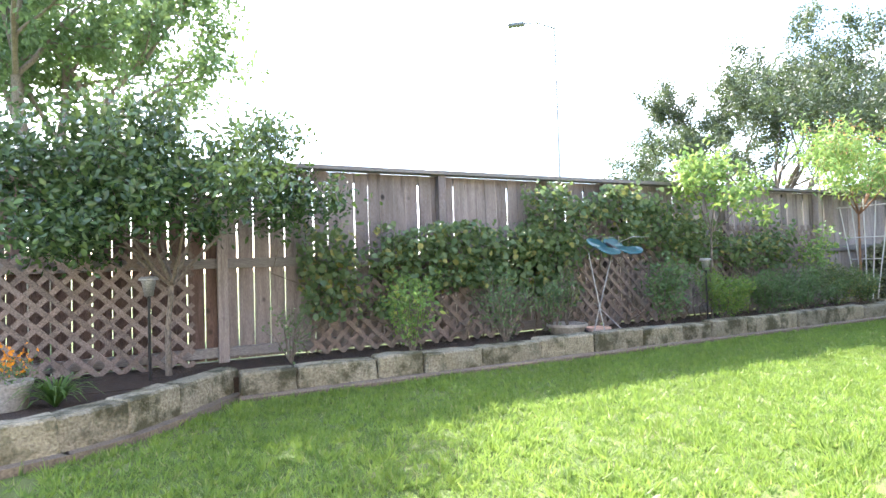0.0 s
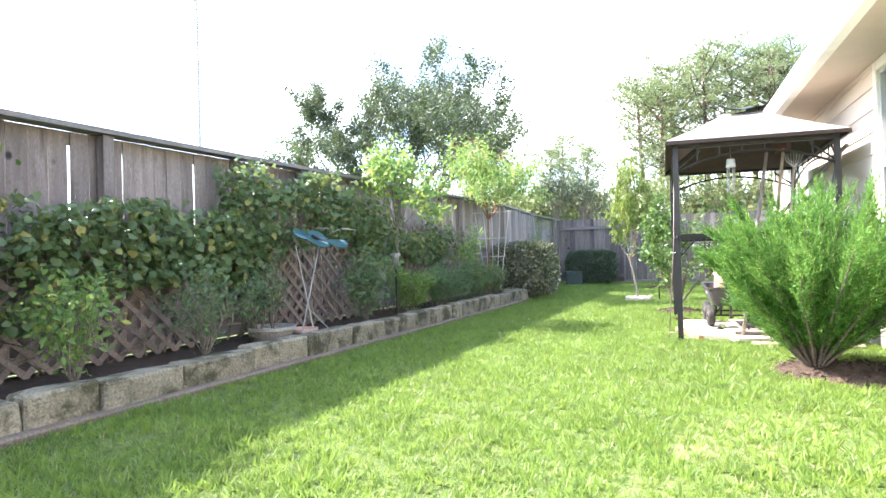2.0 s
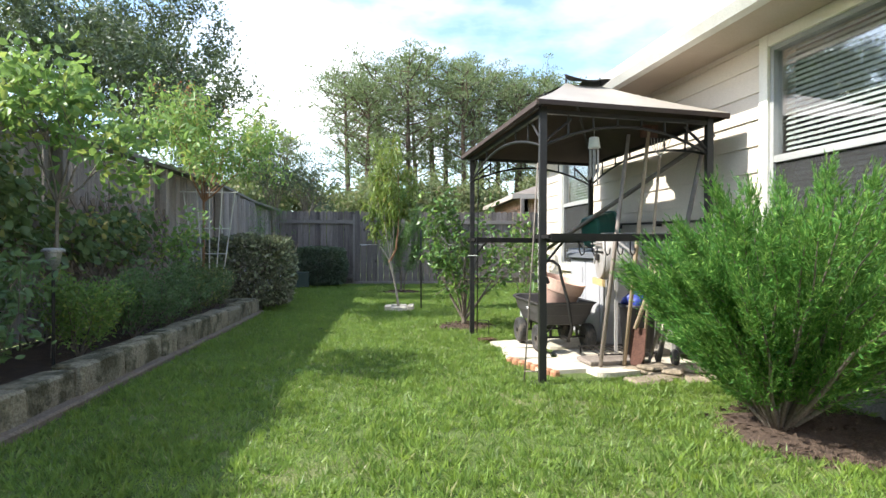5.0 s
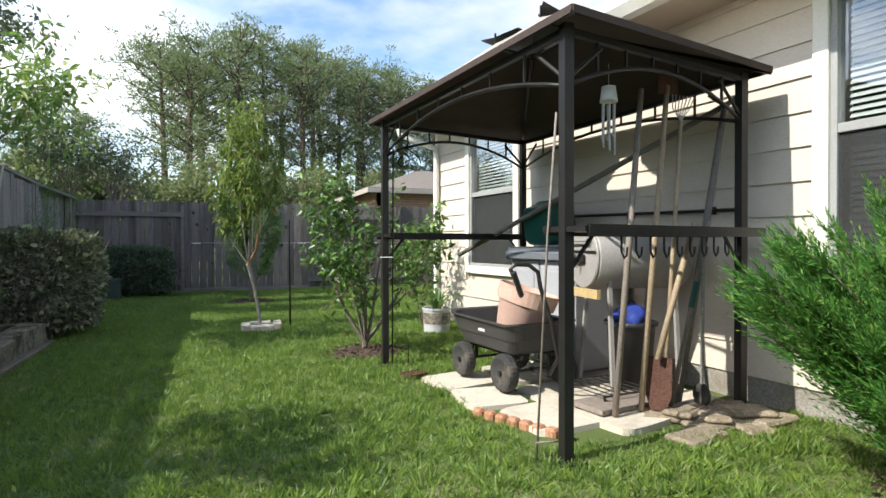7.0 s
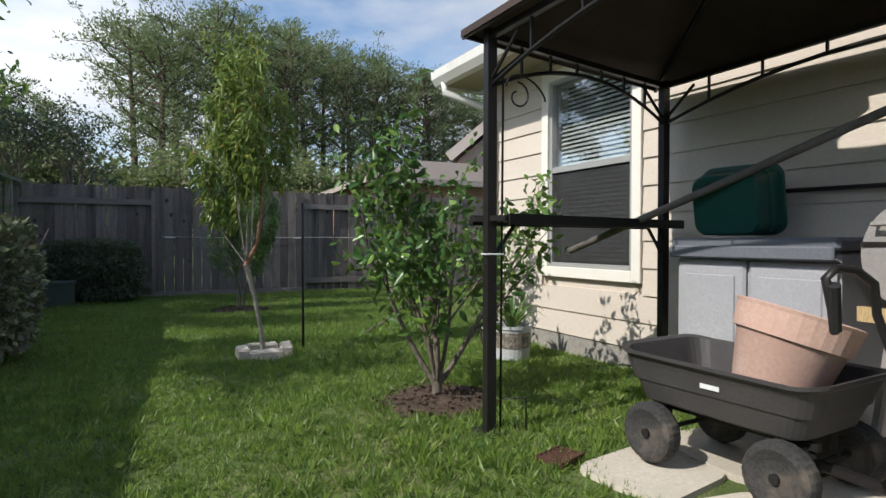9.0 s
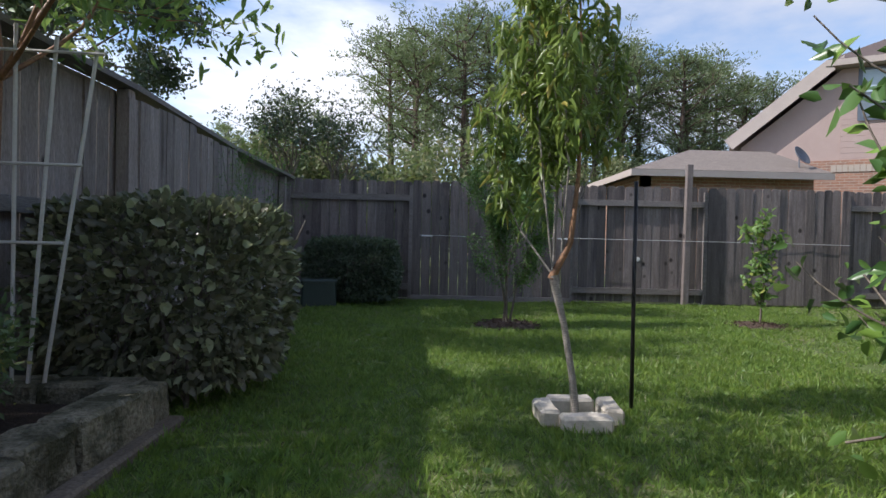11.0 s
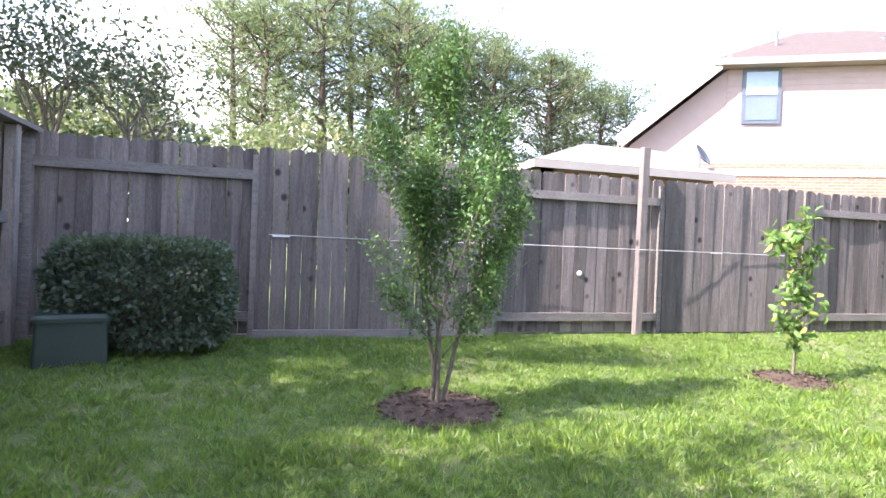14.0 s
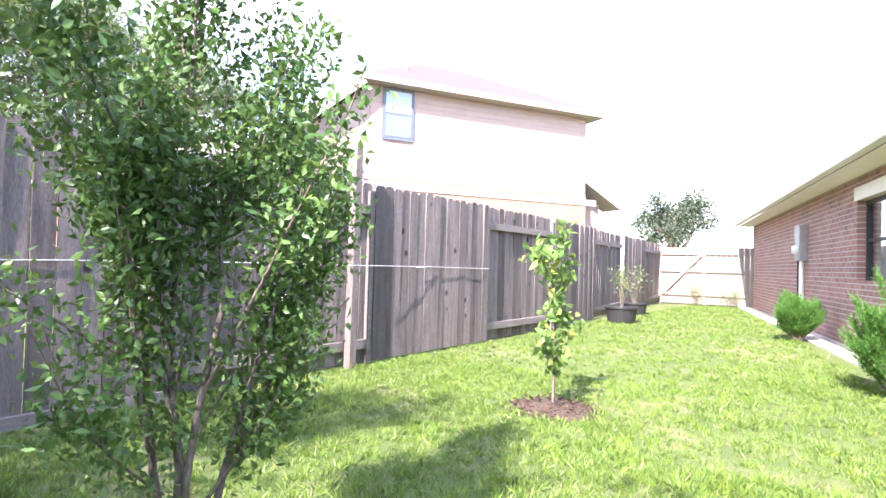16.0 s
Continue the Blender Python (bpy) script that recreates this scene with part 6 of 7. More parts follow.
six = [(math.cos(k) * 0.75, math.sin(k) * 0.75, 1.0) for k in (0.3, 1.4, 2.4, 3.5, 4.5, 5.6)]
small_tree("citrus_tree", "leafy citrus tree leaning over the bed beside the fence", (-2.35, 0.75, BEDZ), 0.72, six + [(-0.2, -1.0, 0.8), (0.3, -0.7, 1.0)], 0.70, 0.022, 3, 0.6, 15, 0.08, 0.062, 0.48, L_LEMON, M_BARK, 71, 0.72, shape="long", minz=0.8)
small_tree("young_tree", "slender young tree with yellow-green leaves above the lattice", (-2.3, 7.0, BEDZ), 1.12, [(0.3, 0.4, 1), (-0.2, -0.3, 1), (0.4, -0.4, 0.7), (0.3, 0.9, 0.5), (0, 0, 1.2)], 0.5, 0.014, 2, 0.5, 6, 0.06, 0.08, 0.5, L_LIME, M_BARK, 72, 0.72, shape="long")
small_tree("rose_myrtle", "young flowering tree with bright leaves and red tips in a trellis", (-2.52, 10.78, BEDZ), 1.42, [(0.6 * math.cos(k), 0.6 * math.sin(k), 1.0) for k in (0, 1.3, 2.5, 3.8, 5.1)] + [(0.8, -0.5, 0.5), (0.3, 1.0, 0.6), (0.2, -1.0, 0.7)], 0.78, 0.018, 2, 0.66, 10, 0.09, 0.095, 0.3, L_LIME, M_PBARK, 73, 0.75, shape="long", extra=L_RED, droop=0.25)
mound("hanging_branch", "spray of pale green leaves reaching out of the bed", (-2.25, 8.9, BEDZ), 0.3, 1.15, 420, 0.07, L_LIME, 0.45, 74, stems=4, low=0.6)

# white trellis
tr = thing("fan_trellis", "white plastic fan trellis standing in the bed", "trellis", (-2.42, 10.8, BEDZ - 0.05), -85)
for k in range(5):
    u = (k - 2)
    part("upright", tube(bmesh.new(), [(0.0, 0.06 * u, 0), (0.0, 0.19 * u * 0.9, 1.72 - 0.05 * abs(u))], 0.009, 6), M_TRELLIS, tr)
for z, w in ((0.75, 0.22), (1.1, 0.29), (1.6, 0.38)):
    part("crossbar", tube(bmesh.new(), [(0.014, -w, z), (0.014, w, z)], 0.008, 6), M_TRELLIS, tr)

# butterfly stake
bf = thing("butterfly_stake", "teal enamelled metal butterfly on thin crossed rods", "garden ornament", (-2.1, 5.2, BEDZ))


def wing(sgn, ln, wd, back):
    bm = bmesh.new()
    n = 12
    top = []
    for k in range(n):
        a = 2 * math.pi * k / n
        top.append((0.5 * wd * math.sin(a) * (1 + 0.15 * math.cos(2 * a)) - back, sgn * (ln * 0.5 + ln * 0.5 * math.cos(a))))
    a = [bm.verts.new((u, v, 0.05 * abs(v) + 0.02 * math.sin(u * 20))) for u, v in top]
    b = [bm.verts.new((u, v, 0.05 * abs(v) + 0.02 * math.sin(u * 20) - 0.004)) for u, v in top]
    bm.faces.new(a)
    bm.faces.new(b[::-1])
    for i in range(n):
        bm.faces.new((a[i], b[i], b[(i + 1) % n], a[(i + 1) % n]))
    return bm


for sgn in (-1, 1):
    for ln, wd, bk in ((0.38, 0.25, -0.07), (0.28, 0.21, 0.12)):
        part("wing", wing(sgn, ln, wd, bk), M_TEAL, bf, at=pose(0, 0, 0.95, 0, 26, 8))
part("body", lathe(bmesh.new(), [(0, -0.12), (0.016, -0.1), (0.02, 0.0), (0.016, 0.09), (0, 0.11)], 10, m=pose(0, 0, 0.955, 0, 118, 8)), M_GZ, bf, smooth=True)
for q in ((0.08, -0.35), (0.12, 0.3)):
    part("antenna", tube(bmesh.new(), [(0.08, 0, 1.0), (0.2, q[1] * 0.3, 1.06), (0.24, q[1], 1.05)], 0.004, 5), M_STEEL, bf, smooth=True)
part("rod", tube(bmesh.new(), [(0.02, -0.35, 0.0), (0, 0, 0.94)], 0.007, 6), M_STEEL, bf)
part("rod", tube(bmesh.new(), [(0.14, -0.28, 0.0), (-0.06, -0.30, 0.9)], 0.006, 6), M_STEEL, bf)
part("rod", tube(bmesh.new(), [(-0.05, -0.25, 0.35), (0.12, 0.06, -0.02)], 0.006, 6), M_STEEL, bf)


def solar_light(at, label):
    t = thing("solar_light", label, "garden light", at, 0, "solar lights")
    part("stake", tube(bmesh.new(), [(0, 0, -0.03), (0, 0, 0.66)], 0.011, 8), M_GZ, t)
    part("lens", lathe(bmesh.new(), [(0, 0.65), (0.03, 0.65), (0.05, 0.76), (0.05, 0.77), (0, 0.77)], 16), M_STEEL, t, "ribbed clear lens cup", smooth=True)
    part("cap", lathe(bmesh.new(), [(0, 0.80), (0.05, 0.80), (0.07, 0.785), (0.07, 0.772), (0, 0.77)], 20), M_STEEL, t)
    return t


solar_light((-2.12, 6.7, BEDZ), "grey solar garden light on a dark stake")
solar_light((-2.2, 0.62, BEDZ), "grey solar garden light under the citrus tree")


def bowl(at, r0, r1, h, mat_, label, name="bowl_planter"):
    t = thing(name, label, "planter", at, 0, "")
    part("bowl", lathe(bmesh.new(), [(0, 0), (r0, 0), (r0 * 1.04, 0.01), (r1 * 0.97, h - 0.03), (r1 * 1.04, h - 0.028), (r1 * 1.04, h), (r1 * 0.95, h), (r1 * 0.9, h - 0.04), (0, h - 0.05)], 28), mat_, t, smooth=False)
    part("soil", lathe(bmesh.new(), [(0, h - 0.048), (r1 * 0.9, h - 0.046), (r1 * 0.9, h - 0.042), (0, h - 0.03)], 20), M_SOIL, t)
    return t


bowl((-2.2, 4.6, BEDZ), 0.14, 0.21, 0.15, M_FOUND, "wide shallow faded pot of soil in the bed")
bowl((-2.18, 5.02, BEDZ), 0.09, 0.13, 0.08, M_TERRA, "small red clay saucer in the bed", "clay_saucer")
mound("potted_twigs", "bare brown twigs with a few leaves in the wide pot", (-2.2, 4.6, BEDZ + 0.1), 0.16, 0.75, 150, 0.035, L_SHRUB, 0.45, 76, stems=7)
bowl((-1.70, -0.15, BEDZ), 0.09, 0.12, 0.18, M_FOUND, "pale pot of orange marigolds on the bed's edge", "marigold_pot")
r = np.random.default_rng(77)
P = np.array([-1.70, -0.15, BEDZ + 0.24]) + r.normal(size=(260, 3)) * (0.07, 0.07, 0.04)
P[:90, 2] += 0.06
plant("marigold", "orange marigold blooms above dark leaves", "flower", [], None, leaf_mesh("leaves", P[90:], ball_dirs(r, 170, 0.3), np.full(170, 0.04), 0.3, L_SHRUB, r),
      (-1.70, -0.15, BEDZ + 0.14), (("petals", leaf_mesh("petals", P[:90] * (1, 1, 1), ball_dirs(r, 90, 0.5), np.full(90, 0.03), 0.7, L_ORANGE, r)),))


def strap_clump(name, label, at, n, ln, wd, seed, spread=1.0, category="plant"):
    """Arching strap leaves from one crown."""
    r = np.random.default_rng(seed)
    t = thing(name, label, category, at)
    for k in range(n):
        a = r.uniform(0, 2 * math.pi)
        h = Vector((math.cos(a), math.sin(a), 0))
        L = ln * r.uniform(0.6, 1.1)
        o = r.uniform(0.25, 0.9) * spread
        pts = [h * (L * o * s) + Z * (L * (1.15 * s - (0.55 + 0.5 * o) * s * s)) for s in (0, 0.25, 0.5, 0.75, 1.0)]
        sd = Vector((-h.y, h.x, 0))
        bm = bmesh.new()
        rows_ = []
        for i, p in enumerate(pts):
            w = wd * (0.8, 1.0, 0.85, 0.6, 0.08)[i] / 2
            rows_.append([bm.verts.new(p - sd * w), bm.verts.new(p - Z * w * 0.3), bm.verts.new(p + sd * w)])
        for a_, b_ in zip(rows_, rows_[1:]):
            bm.faces.new((a_[0], a_[1], b_[1], b_[0]))
            bm.faces.new((a_[1], a_[2], b_[2], b_[1]))
        part("leaf", bm, L_STRAP, t)
    return t


strap_clump("daylily", "arching grassy daylily clump on the bed's edge", (-1.62, 0.1, BEDZ), 90, 0.42, 0.016, 81)

# pot and plants at the house corner
cp = thing("painted_pot", "white planter pot with a dark speckled band", "plant pot", (1.97, 10.25, 0))
part("body", lathe(bmesh.new(), [(0, 0), (0.13, 0), (0.14, 0.01), (0.15, 0.24), (0.158, 0.245), (0.158, 0.27), (0.14, 0.268), (0.13, 0.22), (0, 0.215)], 28), M_PLANTER, cp, smooth=False)
part("painted_band", lathe(bmesh.new(), [(0.145, 0.10), (0.1475, 0.10), (0.151, 0.22), (0.148, 0.22)], 28), surface("speckled_glaze", (0.08, 0.06, 0.05), (0.5, 0.45, 0.38), 24, 60, 0.4, 0.1), cp, "dark speckled glaze band")
strap_clump("spider_plant", "pale arching leaves rising from the painted pot", (1.97, 10.25, 0.2), 26, 0.55, 0.04, 82, 0.8)
mound("wall_shrub", "leafy citrus sucker growing beside the downspout", (1.98, 10.75, 0.0), 0.36, 1.15, 420, 0.08, L_CITRUS, 0.5, 83, stems=6, low=0.3)
strap_clump("agave", "pale spiky agave behind the cart", (2.1, 8.85, 0.02), 16, 0.5, 0.05, 84, 0.9)

# planters along the side fence
for i, (x, y, a) in enumerate(((-2.1, 12.98, 4), (-2.22, 13.42, 8))):
    t = thing("trough_planter", "pale grey rectangular planter with a thick rim", "planter", (x, y, 0), a, "trough planters")
    part("body", skin(bmesh.new(), [rounded(0.58, 0.26, 0.03, 0), rounded(0.66, 0.32, 0.035, 0.18), rounded(0.67, 0.33, 0.035, 0.19), rounded(0.70, 0.36, 0.04, 0.25), rounded(0.76, 0.42, 0.05, 0.25), rounded(0.77, 0.43, 0.05, 0.285), rounded(0.70, 0.36, 0.03, 0.285), rounded(0.66, 0.32, 0.03, 0.2)]), M_PLANTER, t)
    part("soil", skin(bmesh.new(), [rounded(0.65, 0.31, 0.03, 0.2), rounded(0.65, 0.31, 0.03, 0.212)]), M_SOIL, t)
t = thing("round_planter", "taller round pale grey planter by the fence", "planter", (-2.3, 14.2, 0))
part("body", lathe(bmesh.new(), [(0, 0), (0.2, 0), (0.21, 0.01), (0.275, 0.33), (0.31, 0.335), (0.315, 0.37), (0.28, 0.372), (0.26, 0.30), (0, 0.29)], 32), M_PLANTER, t, smooth=False)
mound("potted_rose", "thin rose canes with reddish young leaves in the planter", (-2.3, 14.2, 0.28), 0.22, 0.62, 90, 0.045, L_VINE, 0.5, 85, stems=5)
mound("potted_shoots", "few green shoots in the trough planter", (-2.1, 12.98, 0.2), 0.2, 0.26, 70, 0.04, L_SHRUB, 0.4, 86, stems=5)
mound("fennel_plant", "feathery green plant against the side fence", (-2.5, 13.95, 0.0), 0.34, 1.85, 4200, 0.045, L_JUNI, 0.12, 87, stems=8, up=0.6)
ub = thing("utility_box", "dark green utility pedestal box beside the holly", "utility box", (-2.08, 15.9, 0), 14)
part("body", skin(bmesh.new(), [rounded(0.46, 0.40, 0.03, 0), rounded(0.44, 0.38, 0.03, 0.31)]), M_UTIL, ub)
part("lid", skin(bmesh.new(), [rounded(0.475, 0.415, 0.04, 0.312), rounded(0.475, 0.415, 0.04, 0.34), rounded(0.44, 0.38, 0.04, 0.365)]), M_UTIL, ub)

# black tubs by the far fence
for i, (x, y, s) in enumerate(((10.2, 16.5, 1.0), (12.3, 16.9, 0.9))):
    t = bowl((x, y, 0), 0.24 * s, 0.30 * s, 0.3 * s, M_BLACK, "large black nursery tub in the side yard", "nursery_tub")
    mound("potted_shrub", "thin leafy shrub growing in a black tub", (x, y, 0.26 * s), 0.35, 0.85, 260, 0.06, L_VINE, 0.45, 90 + i, stems=6, group="tub shrubs")
mound("gate_weeds", "tuft of tall weeds before the gate", (17.0, 16.6, 0), 0.4, 0.6, 300, 0.07, L_VINE, 0.3, 93, stems=8)
mound("gate_weeds", "tuft of tall weeds before the gate", (17.1, 15.7, 0), 0.4, 0.5, 300, 0.07, L_VINE, 0.3, 94, stems=8)

# ---------------------------------------------------------------- beyond the fences
def broadleaf(name, label, at, height, rad, n, size, mat_, seed, levels=4, trunk=0.22, low=0.25, ratio=0.5, shape="leaf"):
    """A tree: trunk, forking limbs, and leaves in clumps with gaps between them."""
    r = np.random.default_rng(seed)
    base = Vector(at)
    th = height * low
    limbs = [([base, base + Vector((0.05, 0.0, th * 0.6)), base + Vector((0.0, 0.08, th))], [trunk, trunk * 0.8, trunk * 0.7])]
    ends = []
    for k in range(7):
        a = k * 0.95 + r.uniform(-0.3, 0.3)
        o = r.uniform(0.3, 1.0)
        lb, en = branches(r, limbs[0][0][-1], (o * rad / height * 1.9 * math.cos(a), o * rad / height * 1.9 * math.sin(a), 1), (height - th) * 0.40, trunk * 0.45, levels - 1, 3, 0.55, 0.12, 0.66, 0.09)
        limbs += lb
        ends += en
    per = max(1, n // len(ends))
    P = crown_points(r, ends, per, size * 1.15)
    crown = leaf_mesh("crown", P, ball_dirs(r, len(P), 0.1), r.uniform(0.6, 1.25, len(P)) * size, ratio, mat_, r, 0.2, 0.05, shape)
    return plant(name, label, "tree", limbs, M_BARK, crown, at)


broadleaf("oak_tree", "big dark-leaved oak standing behind the side fence", (-7.3, 15.2, 0), 7.8, 3.8, 90000, 0.09, L_OAK, 101, 5, 0.17, 0.10)
broadleaf("oak_tree", "tall leafy tree behind the fence near the start", (-8.1, -1.0, 0), 7.5, 3.2, 26000, 0.125, L_SHRUB, 102)
broadleaf("small_tree", "small rounded tree far beyond the side fence", (-19, 15.5, 0), 4.2, 1.3, 3000, 0.13, L_OAK, 103)
broadleaf("small_tree", "dark leafy tree beyond the far gate", (27, 19.5, 0), 5.2, 2.0, 9000, 0.16, L_OAK, 104)
UNDER = [(-9, 27, 5.0), (-6.5, 24, 4.4), (-4.2, 26, 4.6), (-2.2, 24.5, 4.2), (0.2, 27, 4.6), (2.5, 29, 4.8), (5.5, 32, 5.5), (9.5, 36, 6.5), (13, 38, 7.0), (-12, 30, 5.5), (-15, 26, 5.0)]
for i, (x, y, h) in enumerate(UNDER):
    broadleaf("understory_tree", "bushy yellow-green tree behind the back fence", (x, y, -0.1), h, h * 0.72, 13000, 0.19, L_FAR, 110 + i, 4, 0.12, 0.06)
broadleaf("sapling_tree", "thin-leaved small tree rising over the back fence", (-3.15, 18.3, 0), 3.9, 0.7, 2600, 0.075, L_OAK, 131, 4, 0.06, 0.4)
broadleaf("sapling_tree", "thin-leaved small tree rising over the back fence", (-2.3, 18.4, 0), 3.6, 0.7, 2400, 0.075, L_OAK, 132, 4, 0.06, 0.4)


def pine(at, height, seed):
    """A loblolly pine: a tall bare trunk, upswept limbs, and flattened clumps of needle tufts towards the limbs' ends."""
    r = np.random.default_rng(seed)
    base = Vector(at)
    top = base + Vector((r.normal() * 0.35, r.normal() * 0.35, height))
    limbs = [([base, base.lerp(top, 0.35), base.lerp(top, 0.7), top], [0.22, 0.18, 0.11, 0.03])]
    C, R = [], []
    for k in range(34):
        t = 0.42 + 0.58 * ((k + r.uniform(0, 1)) / 34) ** 0.8
        s = base.lerp(top, min(t, 0.995))
        a = 2.4 * k + r.uniform(-0.5, 0.5)
        w = (t - 0.42) / 0.58
        ln = height * 0.25 * math.sin(math.pi * (0.14 + 0.78 * w ** 1.3)) * r.uniform(0.55, 1.3) + 0.25
        lb, en = branches(r, s, (math.cos(a), math.sin(a), 0.30), ln * 0.62, 0.045, 1, 2, 0.5, 0.25, 0.7, 0.1)
        limbs += lb
        for e in en[1::2]:
            C.append(tuple(e))
            R.append(r.uniform(0.25, 0.62) * (0.75 + 0.02 * height))
    C, R = np.array(C), np.array(R)
    per = 30
    P = np.repeat(C, per, axis=0)
    d = ball_dirs(r, len(P))
    P = P + d * np.repeat(R, per)[:, None] * (r.uniform(0.25, 1.0, (len(P), 1))) * (1.0, 1.0, 0.55)
    crown = leaf_mesh("crown", P, d * (1, 1, 0.6) + (0, 0, 0.55), r.uniform(0.11, 0.23, len(P)), 0.36, L_PINE, r, 0.2)
    return plant("pine_tree", "tall loblolly pine with tufted crown and bare trunk", "tree", limbs, M_PINEBARK, crown, at, group="pines beyond the fence")


PINES = [(-2.6, 37, 11.2), (-0.8, 39, 12.4), (0.9, 36.5, 11.6), (2.6, 38.5, 12.8), (4.2, 36, 11.2), (6.0, 40, 12.6), (8.0, 38, 11.0), (10.5, 41, 12.2), (12.8, 39, 11.0), (15.2, 42, 11.6), (17.5, 41, 10.4), (1.8, 43, 13.0), (-1.6, 43, 12.2), (8.8, 44, 12.4),
         (-1.7, 36, 10.2), (3.4, 41, 12.6), (5.1, 38.5, 11.4), (7.0, 41, 12.0), (9.4, 39.5, 11.2), (11.7, 42, 11.8), (14.0, 40, 10.8), (16.4, 43, 11.4), (19.5, 42, 10.2),
         (-11.5, 52, 11.2), (-9.2, 50, 9.6), (-14.0, 55, 10.4), (-17, 54, 9.5)]
for i, (x, y, h) in enumerate(PINES):
    pine((x, y, 0), h, 140 + i)

# neighbouring house
NB = Matrix.Translation((10.52, 23.56, 0)) @ pose(0, 0, 0, 0, 0, -29.3) @ Matrix.Diagonal((1, 1, 0.96, 1))
nb = thing("neighbour_house", "two-storey house with pinkish siding over tan brick", "house")


def nbx(*a, bevel=0.0):
    return one_box(*a, m=NB, bevel=bevel)


L_ = 7.3
for k in range(17):
    z = 3.38 + k * 0.16
    part("siding_board", nbx(0.0, -0.02 - 0.0, z, L_, 0.06, z + 0.155), M_PINKSIDE, nb)
bm = bmesh.new()
box(bm, 0.01, 0.03, 0, L_ - 0.01, 7.5, 6.1, NB)
part("wall", bm, M_PINKSIDE, nb)
me = uv_wall("brick_storey", tuple((NB @ Vector((-2.4, -0.06, 0))).xy), tuple((NB @ Vector((L_, -0.06, 0))).xy), 0, 3.36, -0.1, M_BRICK_N, "")
me.parent = nb
me["kind"] = ""
for k in range(60):
    u = -0.2 + k * 0.132
    part("soldier_brick", nbx(u, -0.085, 3.16, u + 0.118, -0.058, 3.36), M_BRICK_N, nb)
bm = bmesh.new()
v = [bm.verts.new(NB @ Vector(p)) for p in ((-2.4, 0.0, 3.2), (0.02, 0.0, 3.2), (0.02, 0.0, 6.1), (-2.4, 0.0, 4.0), (-2.4, 5, 3.2), (0.02, 5, 3.2), (0.02, 5, 6.1), (-2.4, 5, 4.0))]
for f in ((0, 1, 2, 3), (7, 6, 5, 4), (0, 4, 5, 1), (1, 5, 6, 2), (2, 6, 7, 3), (3, 7, 4, 0)):
    bm.faces.new([v[k] for k in f])
part("gable_wall", bm, M_PINKSIDE, nb)
bm = bmesh.new()
v = [bm.verts.new(NB @ Vector(p)) for p in ((-2.7, -0.35, 3.95), (0.0, -0.35, 6.25), (0.0, 5, 6.25), (-2.7, 5, 3.95), (-2.7, -0.35, 4.1), (0.0, -0.35, 6.4), (0.0, 5, 6.4), (-2.7, 5, 4.1))]
for f in ((0, 1, 2, 3), (7, 6, 5, 4), (0, 4, 5, 1), (1, 5, 6, 2), (2, 6, 7, 3), (3, 7, 4, 0)):
    bm.faces.new([v[k] for k in f])
part("lower_roof", bm, M_EAVE, nb)
bm = bmesh.new()
bar(bm, NB @ Vector((-2.72, -0.38, 4.04)), NB @ Vector((-0.30, -0.38, 6.14)), 0.04, 0.34)
part("rake_board", bm, M_EAVE, nb)
bm = bmesh.new()
lo = [(-0.4, -0.4, 6.28), (L_ + 0.4, -0.4, 6.28), (L_ + 0.4, 7.9, 6.28), (-0.4, 7.9, 6.28)]
hi = [(2.7, 3.2, 8.2), (L_ - 2.9, 3.2, 8.2), (L_ - 2.9, 4.4, 8.2), (2.7, 4.4, 8.2)]
a = [bm.verts.new(NB @ Vector(p)) for p in lo]
b = [bm.verts.new(NB @ Vector(p)) for p in hi]
for i in range(4):
    bm.faces.new((a[i], a[(i + 1) % 4], b[(i + 1) % 4], b[i]))
bm.faces.new(b)
bm.faces.new(a[::-1])
rf = part("roof", bm, surface("pink_shingle", (0.11, 0.082, 0.074), (0.145, 0.112, 0.10), 6, 50, 0.95, 0.4), nb)
part("fascia", nbx(-0.42, -0.43, 6.1, L_ + 0.42, -0.40, 6.27), M_EAVE, nb)
part("fascia", nbx(L_ + 0.40, -0.40, 6.1, L_ + 0.43, 7.9, 6.27), M_EAVE, nb)
part("soffit", nbx(-0.40, -0.40, 6.1, L_ + 0.40, 7.9, 6.12), M_EAVE, nb)
for (x, y, z, h) in ((1.5, 1.2, 6.6, 0.95), (4.2, 1.5, 6.9, 0.45), (4.35, 1.5, 6.9, 0.4)):
    part("vent_pipe", tube(bmesh.new(), [NB @ Vector((x, y, z)), NB @ Vector((x, y, z + h))], 0.04, 8), M_GREYD, rf)
nw = part("window", nbx(0.36, -0.07, 4.58, 1.28, -0.045, 6.06), surface("slate_window_frame", (0.10, 0.12, 0.15), (0.14, 0.16, 0.19), 4, 60, 0.5, 0.05), nb, "grey double-hung window with pale blinds")
for z0, z1, k in ((4.68, 5.28, 0.4), (5.36, 5.98, 1.0)):
    part("pane", nbx(0.45, -0.082, z0, 1.19, -0.074, z1), surface("reflecting_pane", (0.38 * k, 0.46 * k, 0.52 * k), (0.46 * k, 0.54 * k, 0.6 * k), 2, 40, 0.12, 0.02), nw)
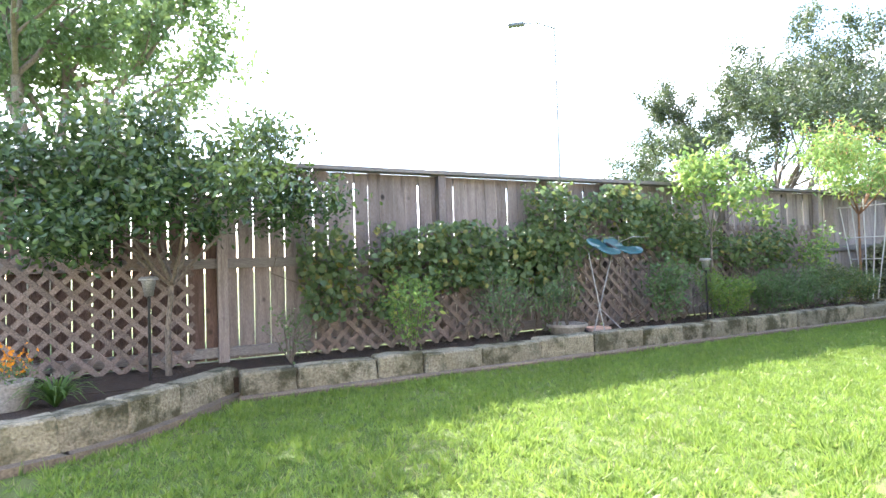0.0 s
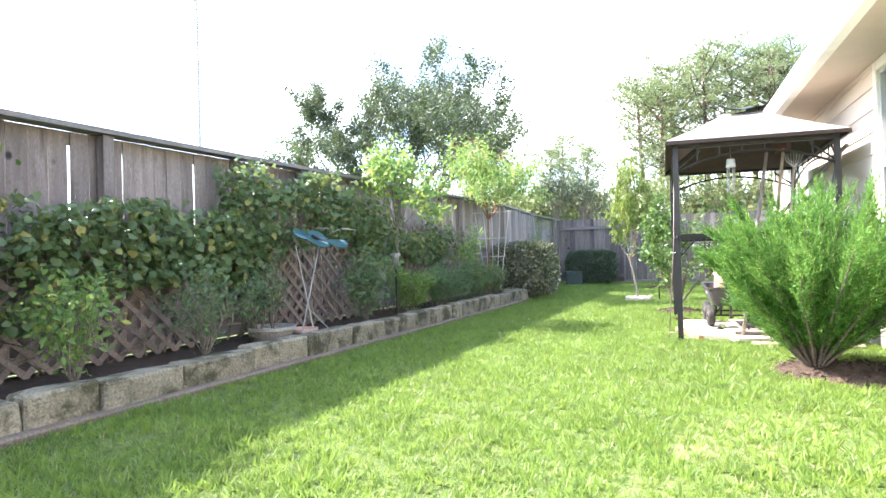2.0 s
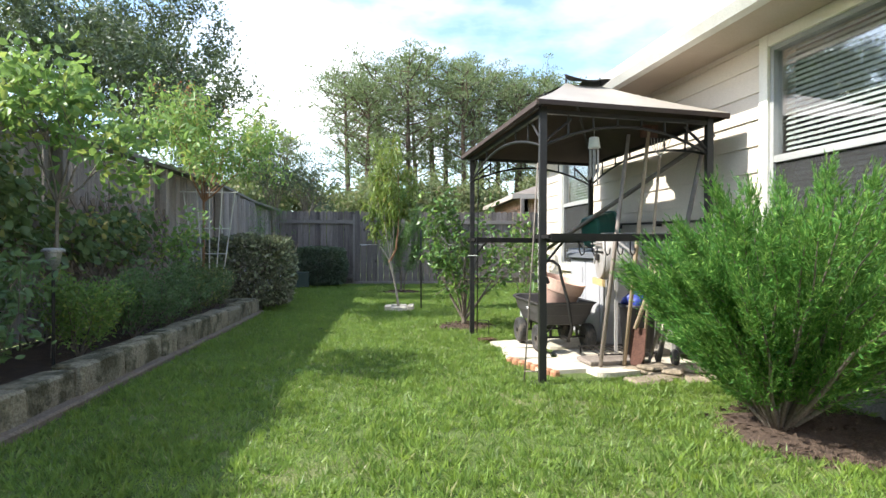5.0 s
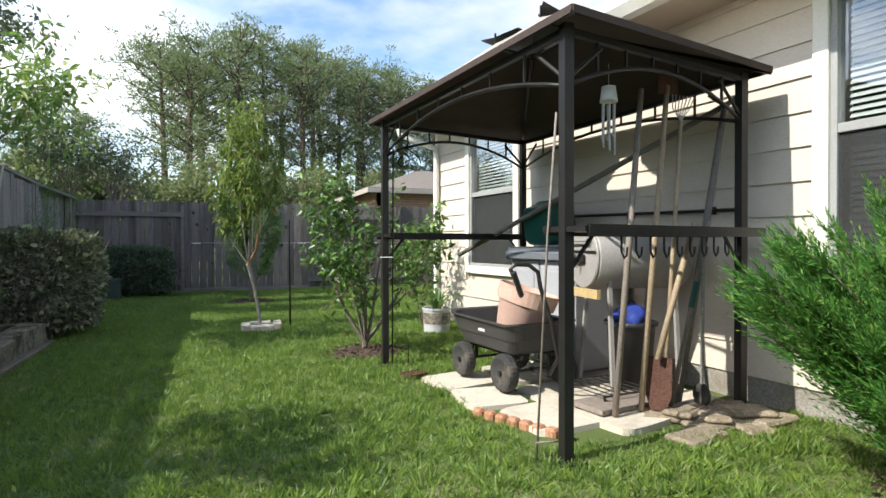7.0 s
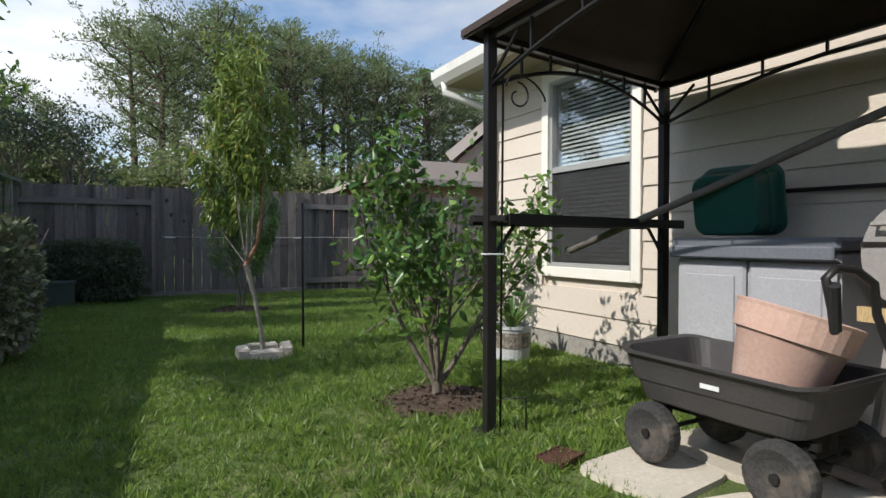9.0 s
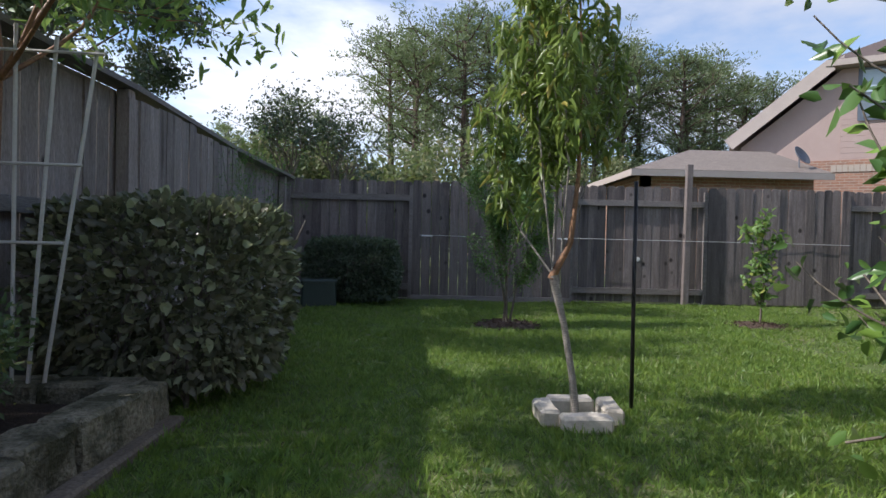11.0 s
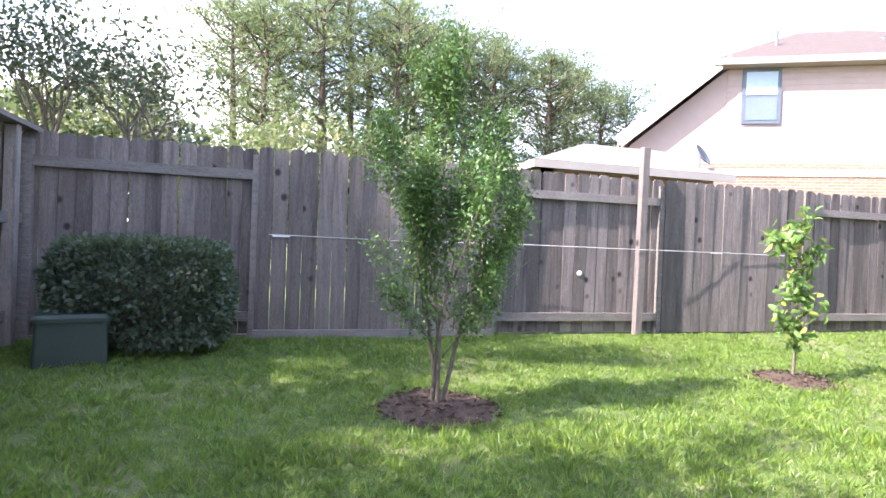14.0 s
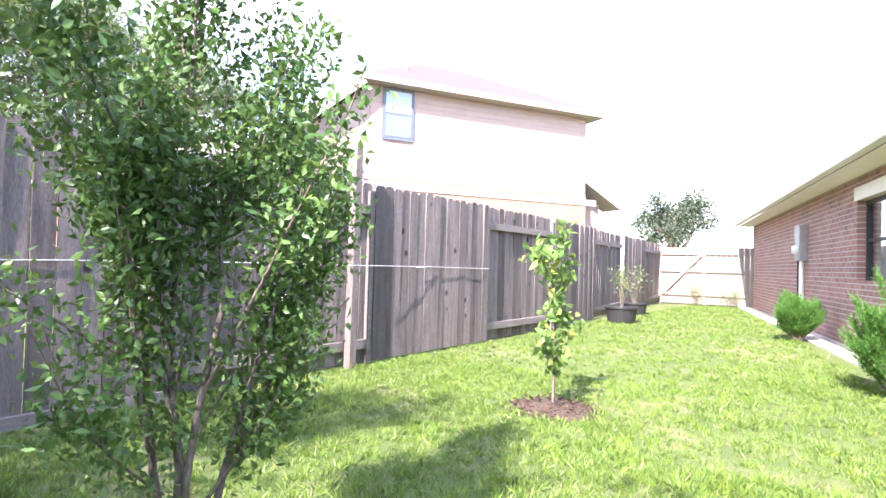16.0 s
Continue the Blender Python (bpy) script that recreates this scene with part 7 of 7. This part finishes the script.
# its single-storey wing
wing1 = thing("garage_wing", "low brick wing with a pale hipped shingle roof", "house")
me = uv_wall("wing_wall", (4.4, 21.6), (8.5, 21.6), 0, 2.6, -0.2, M_BRICK_N, "")
me.parent = wing1
me["kind"] = ""
me = uv_wall("wing_wall", (4.4, 27.0), (4.4, 21.6), 0, 2.6, -0.2, M_BRICK_N, "")
me.parent = wing1
me["kind"] = ""
bm = bmesh.new()
lo = [(4.0, 21.2, 2.68), (8.7, 21.2, 2.68), (8.7, 27.5, 2.68), (4.0, 27.5, 2.68)]
hi = [(6.4, 23.6, 3.55), (8.6, 23.6, 3.55), (8.6, 25.0, 3.55), (6.4, 25.0, 3.55)]
a = [bm.verts.new(p) for p in lo]
b = [bm.verts.new(p) for p in hi]
for i in range(4):
    bm.faces.new((a[i], a[(i + 1) % 4], b[(i + 1) % 4], b[i]))
bm.faces.new(b)
bm.faces.new(a[::-1])
part("roof", bm, surface("tan_shingle", (0.2, 0.165, 0.14), (0.27, 0.23, 0.195), 6, 50, 0.95, 0.4), wing1)
part("fascia", one_box(3.97, 21.17, 2.52, 8.7, 21.2, 2.67), M_EAVE, wing1)
part("fascia", one_box(3.97, 21.2, 2.52, 4.0, 27.5, 2.67), M_EAVE, wing1)
dish = thing("satellite_dish", "small grey satellite dish on the low roof", "satellite dish", (8.2, 21.7, 2.72))
part("bowl", lathe(bmesh.new(), [(0, 0), (0.18, 0.03), (0.26, 0.08), (0.25, 0.085), (0.17, 0.04), (0, 0.012)], 20, m=pose(0, 0, 0.4, 60, 0, 30)), M_GREYD, dish, smooth=True)
part("mast", tube(bmesh.new(), [(0, 0, -0.05), (0, 0, 0.4)], 0.02, 6), M_GREYD, dish)
sp = thing("porch_stub", "small shed roof at the far end of the neighbour's house", "porch")
bm = bmesh.new()
bar(bm, NB @ Vector((L_, 0.4, 4.0)), NB @ Vector((L_ + 1.5, 0.4, 3.15)), 0.9, 0.1)
part("roof", bm, M_EAVE, sp)
part("wall", nbx(L_ + 0.002, 0.5, 0, L_ + 1.0, 2.0, 3.3), M_PINKSIDE, sp)

lamp = thing("street_lamp", "tall slim grey street lamp beyond the side fence", "street lamp", (-13.6, 13.6, 0))
part("pole", tube(bmesh.new(), [(0, 0, 0), (0, 0, 4), (0, 0, 9.6)], [0.06, 0.045, 0.03], 10), M_STEEL, lamp)
part("arm", tube(bmesh.new(), [(0, 0, 9.4), (-0.4, -0.5, 9.7), (-0.75, -0.95, 9.7)], 0.03, 6), M_STEEL, lamp)
part("lamp_head", one_box(-0.12, -0.3, -0.06, 0.12, 0.3, 0.06, m=pose(-0.85, -1.07, 9.7, 0, 0, -38), bevel=0.03), M_GREYD, lamp)

# fallen leaves on the lawn
r = np.random.default_rng(200)
P = np.stack([r.uniform(-1.4, 2.2, 90), r.uniform(6.5, 13.0, 90), np.full(90, 0.045)], 1)
P = P[lawn_ok(P[:, 0], P[:, 1])]
tagged(new("fallen_leaves", leaf_mesh("fallen_leaves", P, r.normal(size=P.shape) * (1, 1, 0.3), r.uniform(0.03, 0.06, len(P)), 0.5, L_LIME, r, 0.25)), "pale green leaves scattered on the lawn", "leaves", kind="stuff")
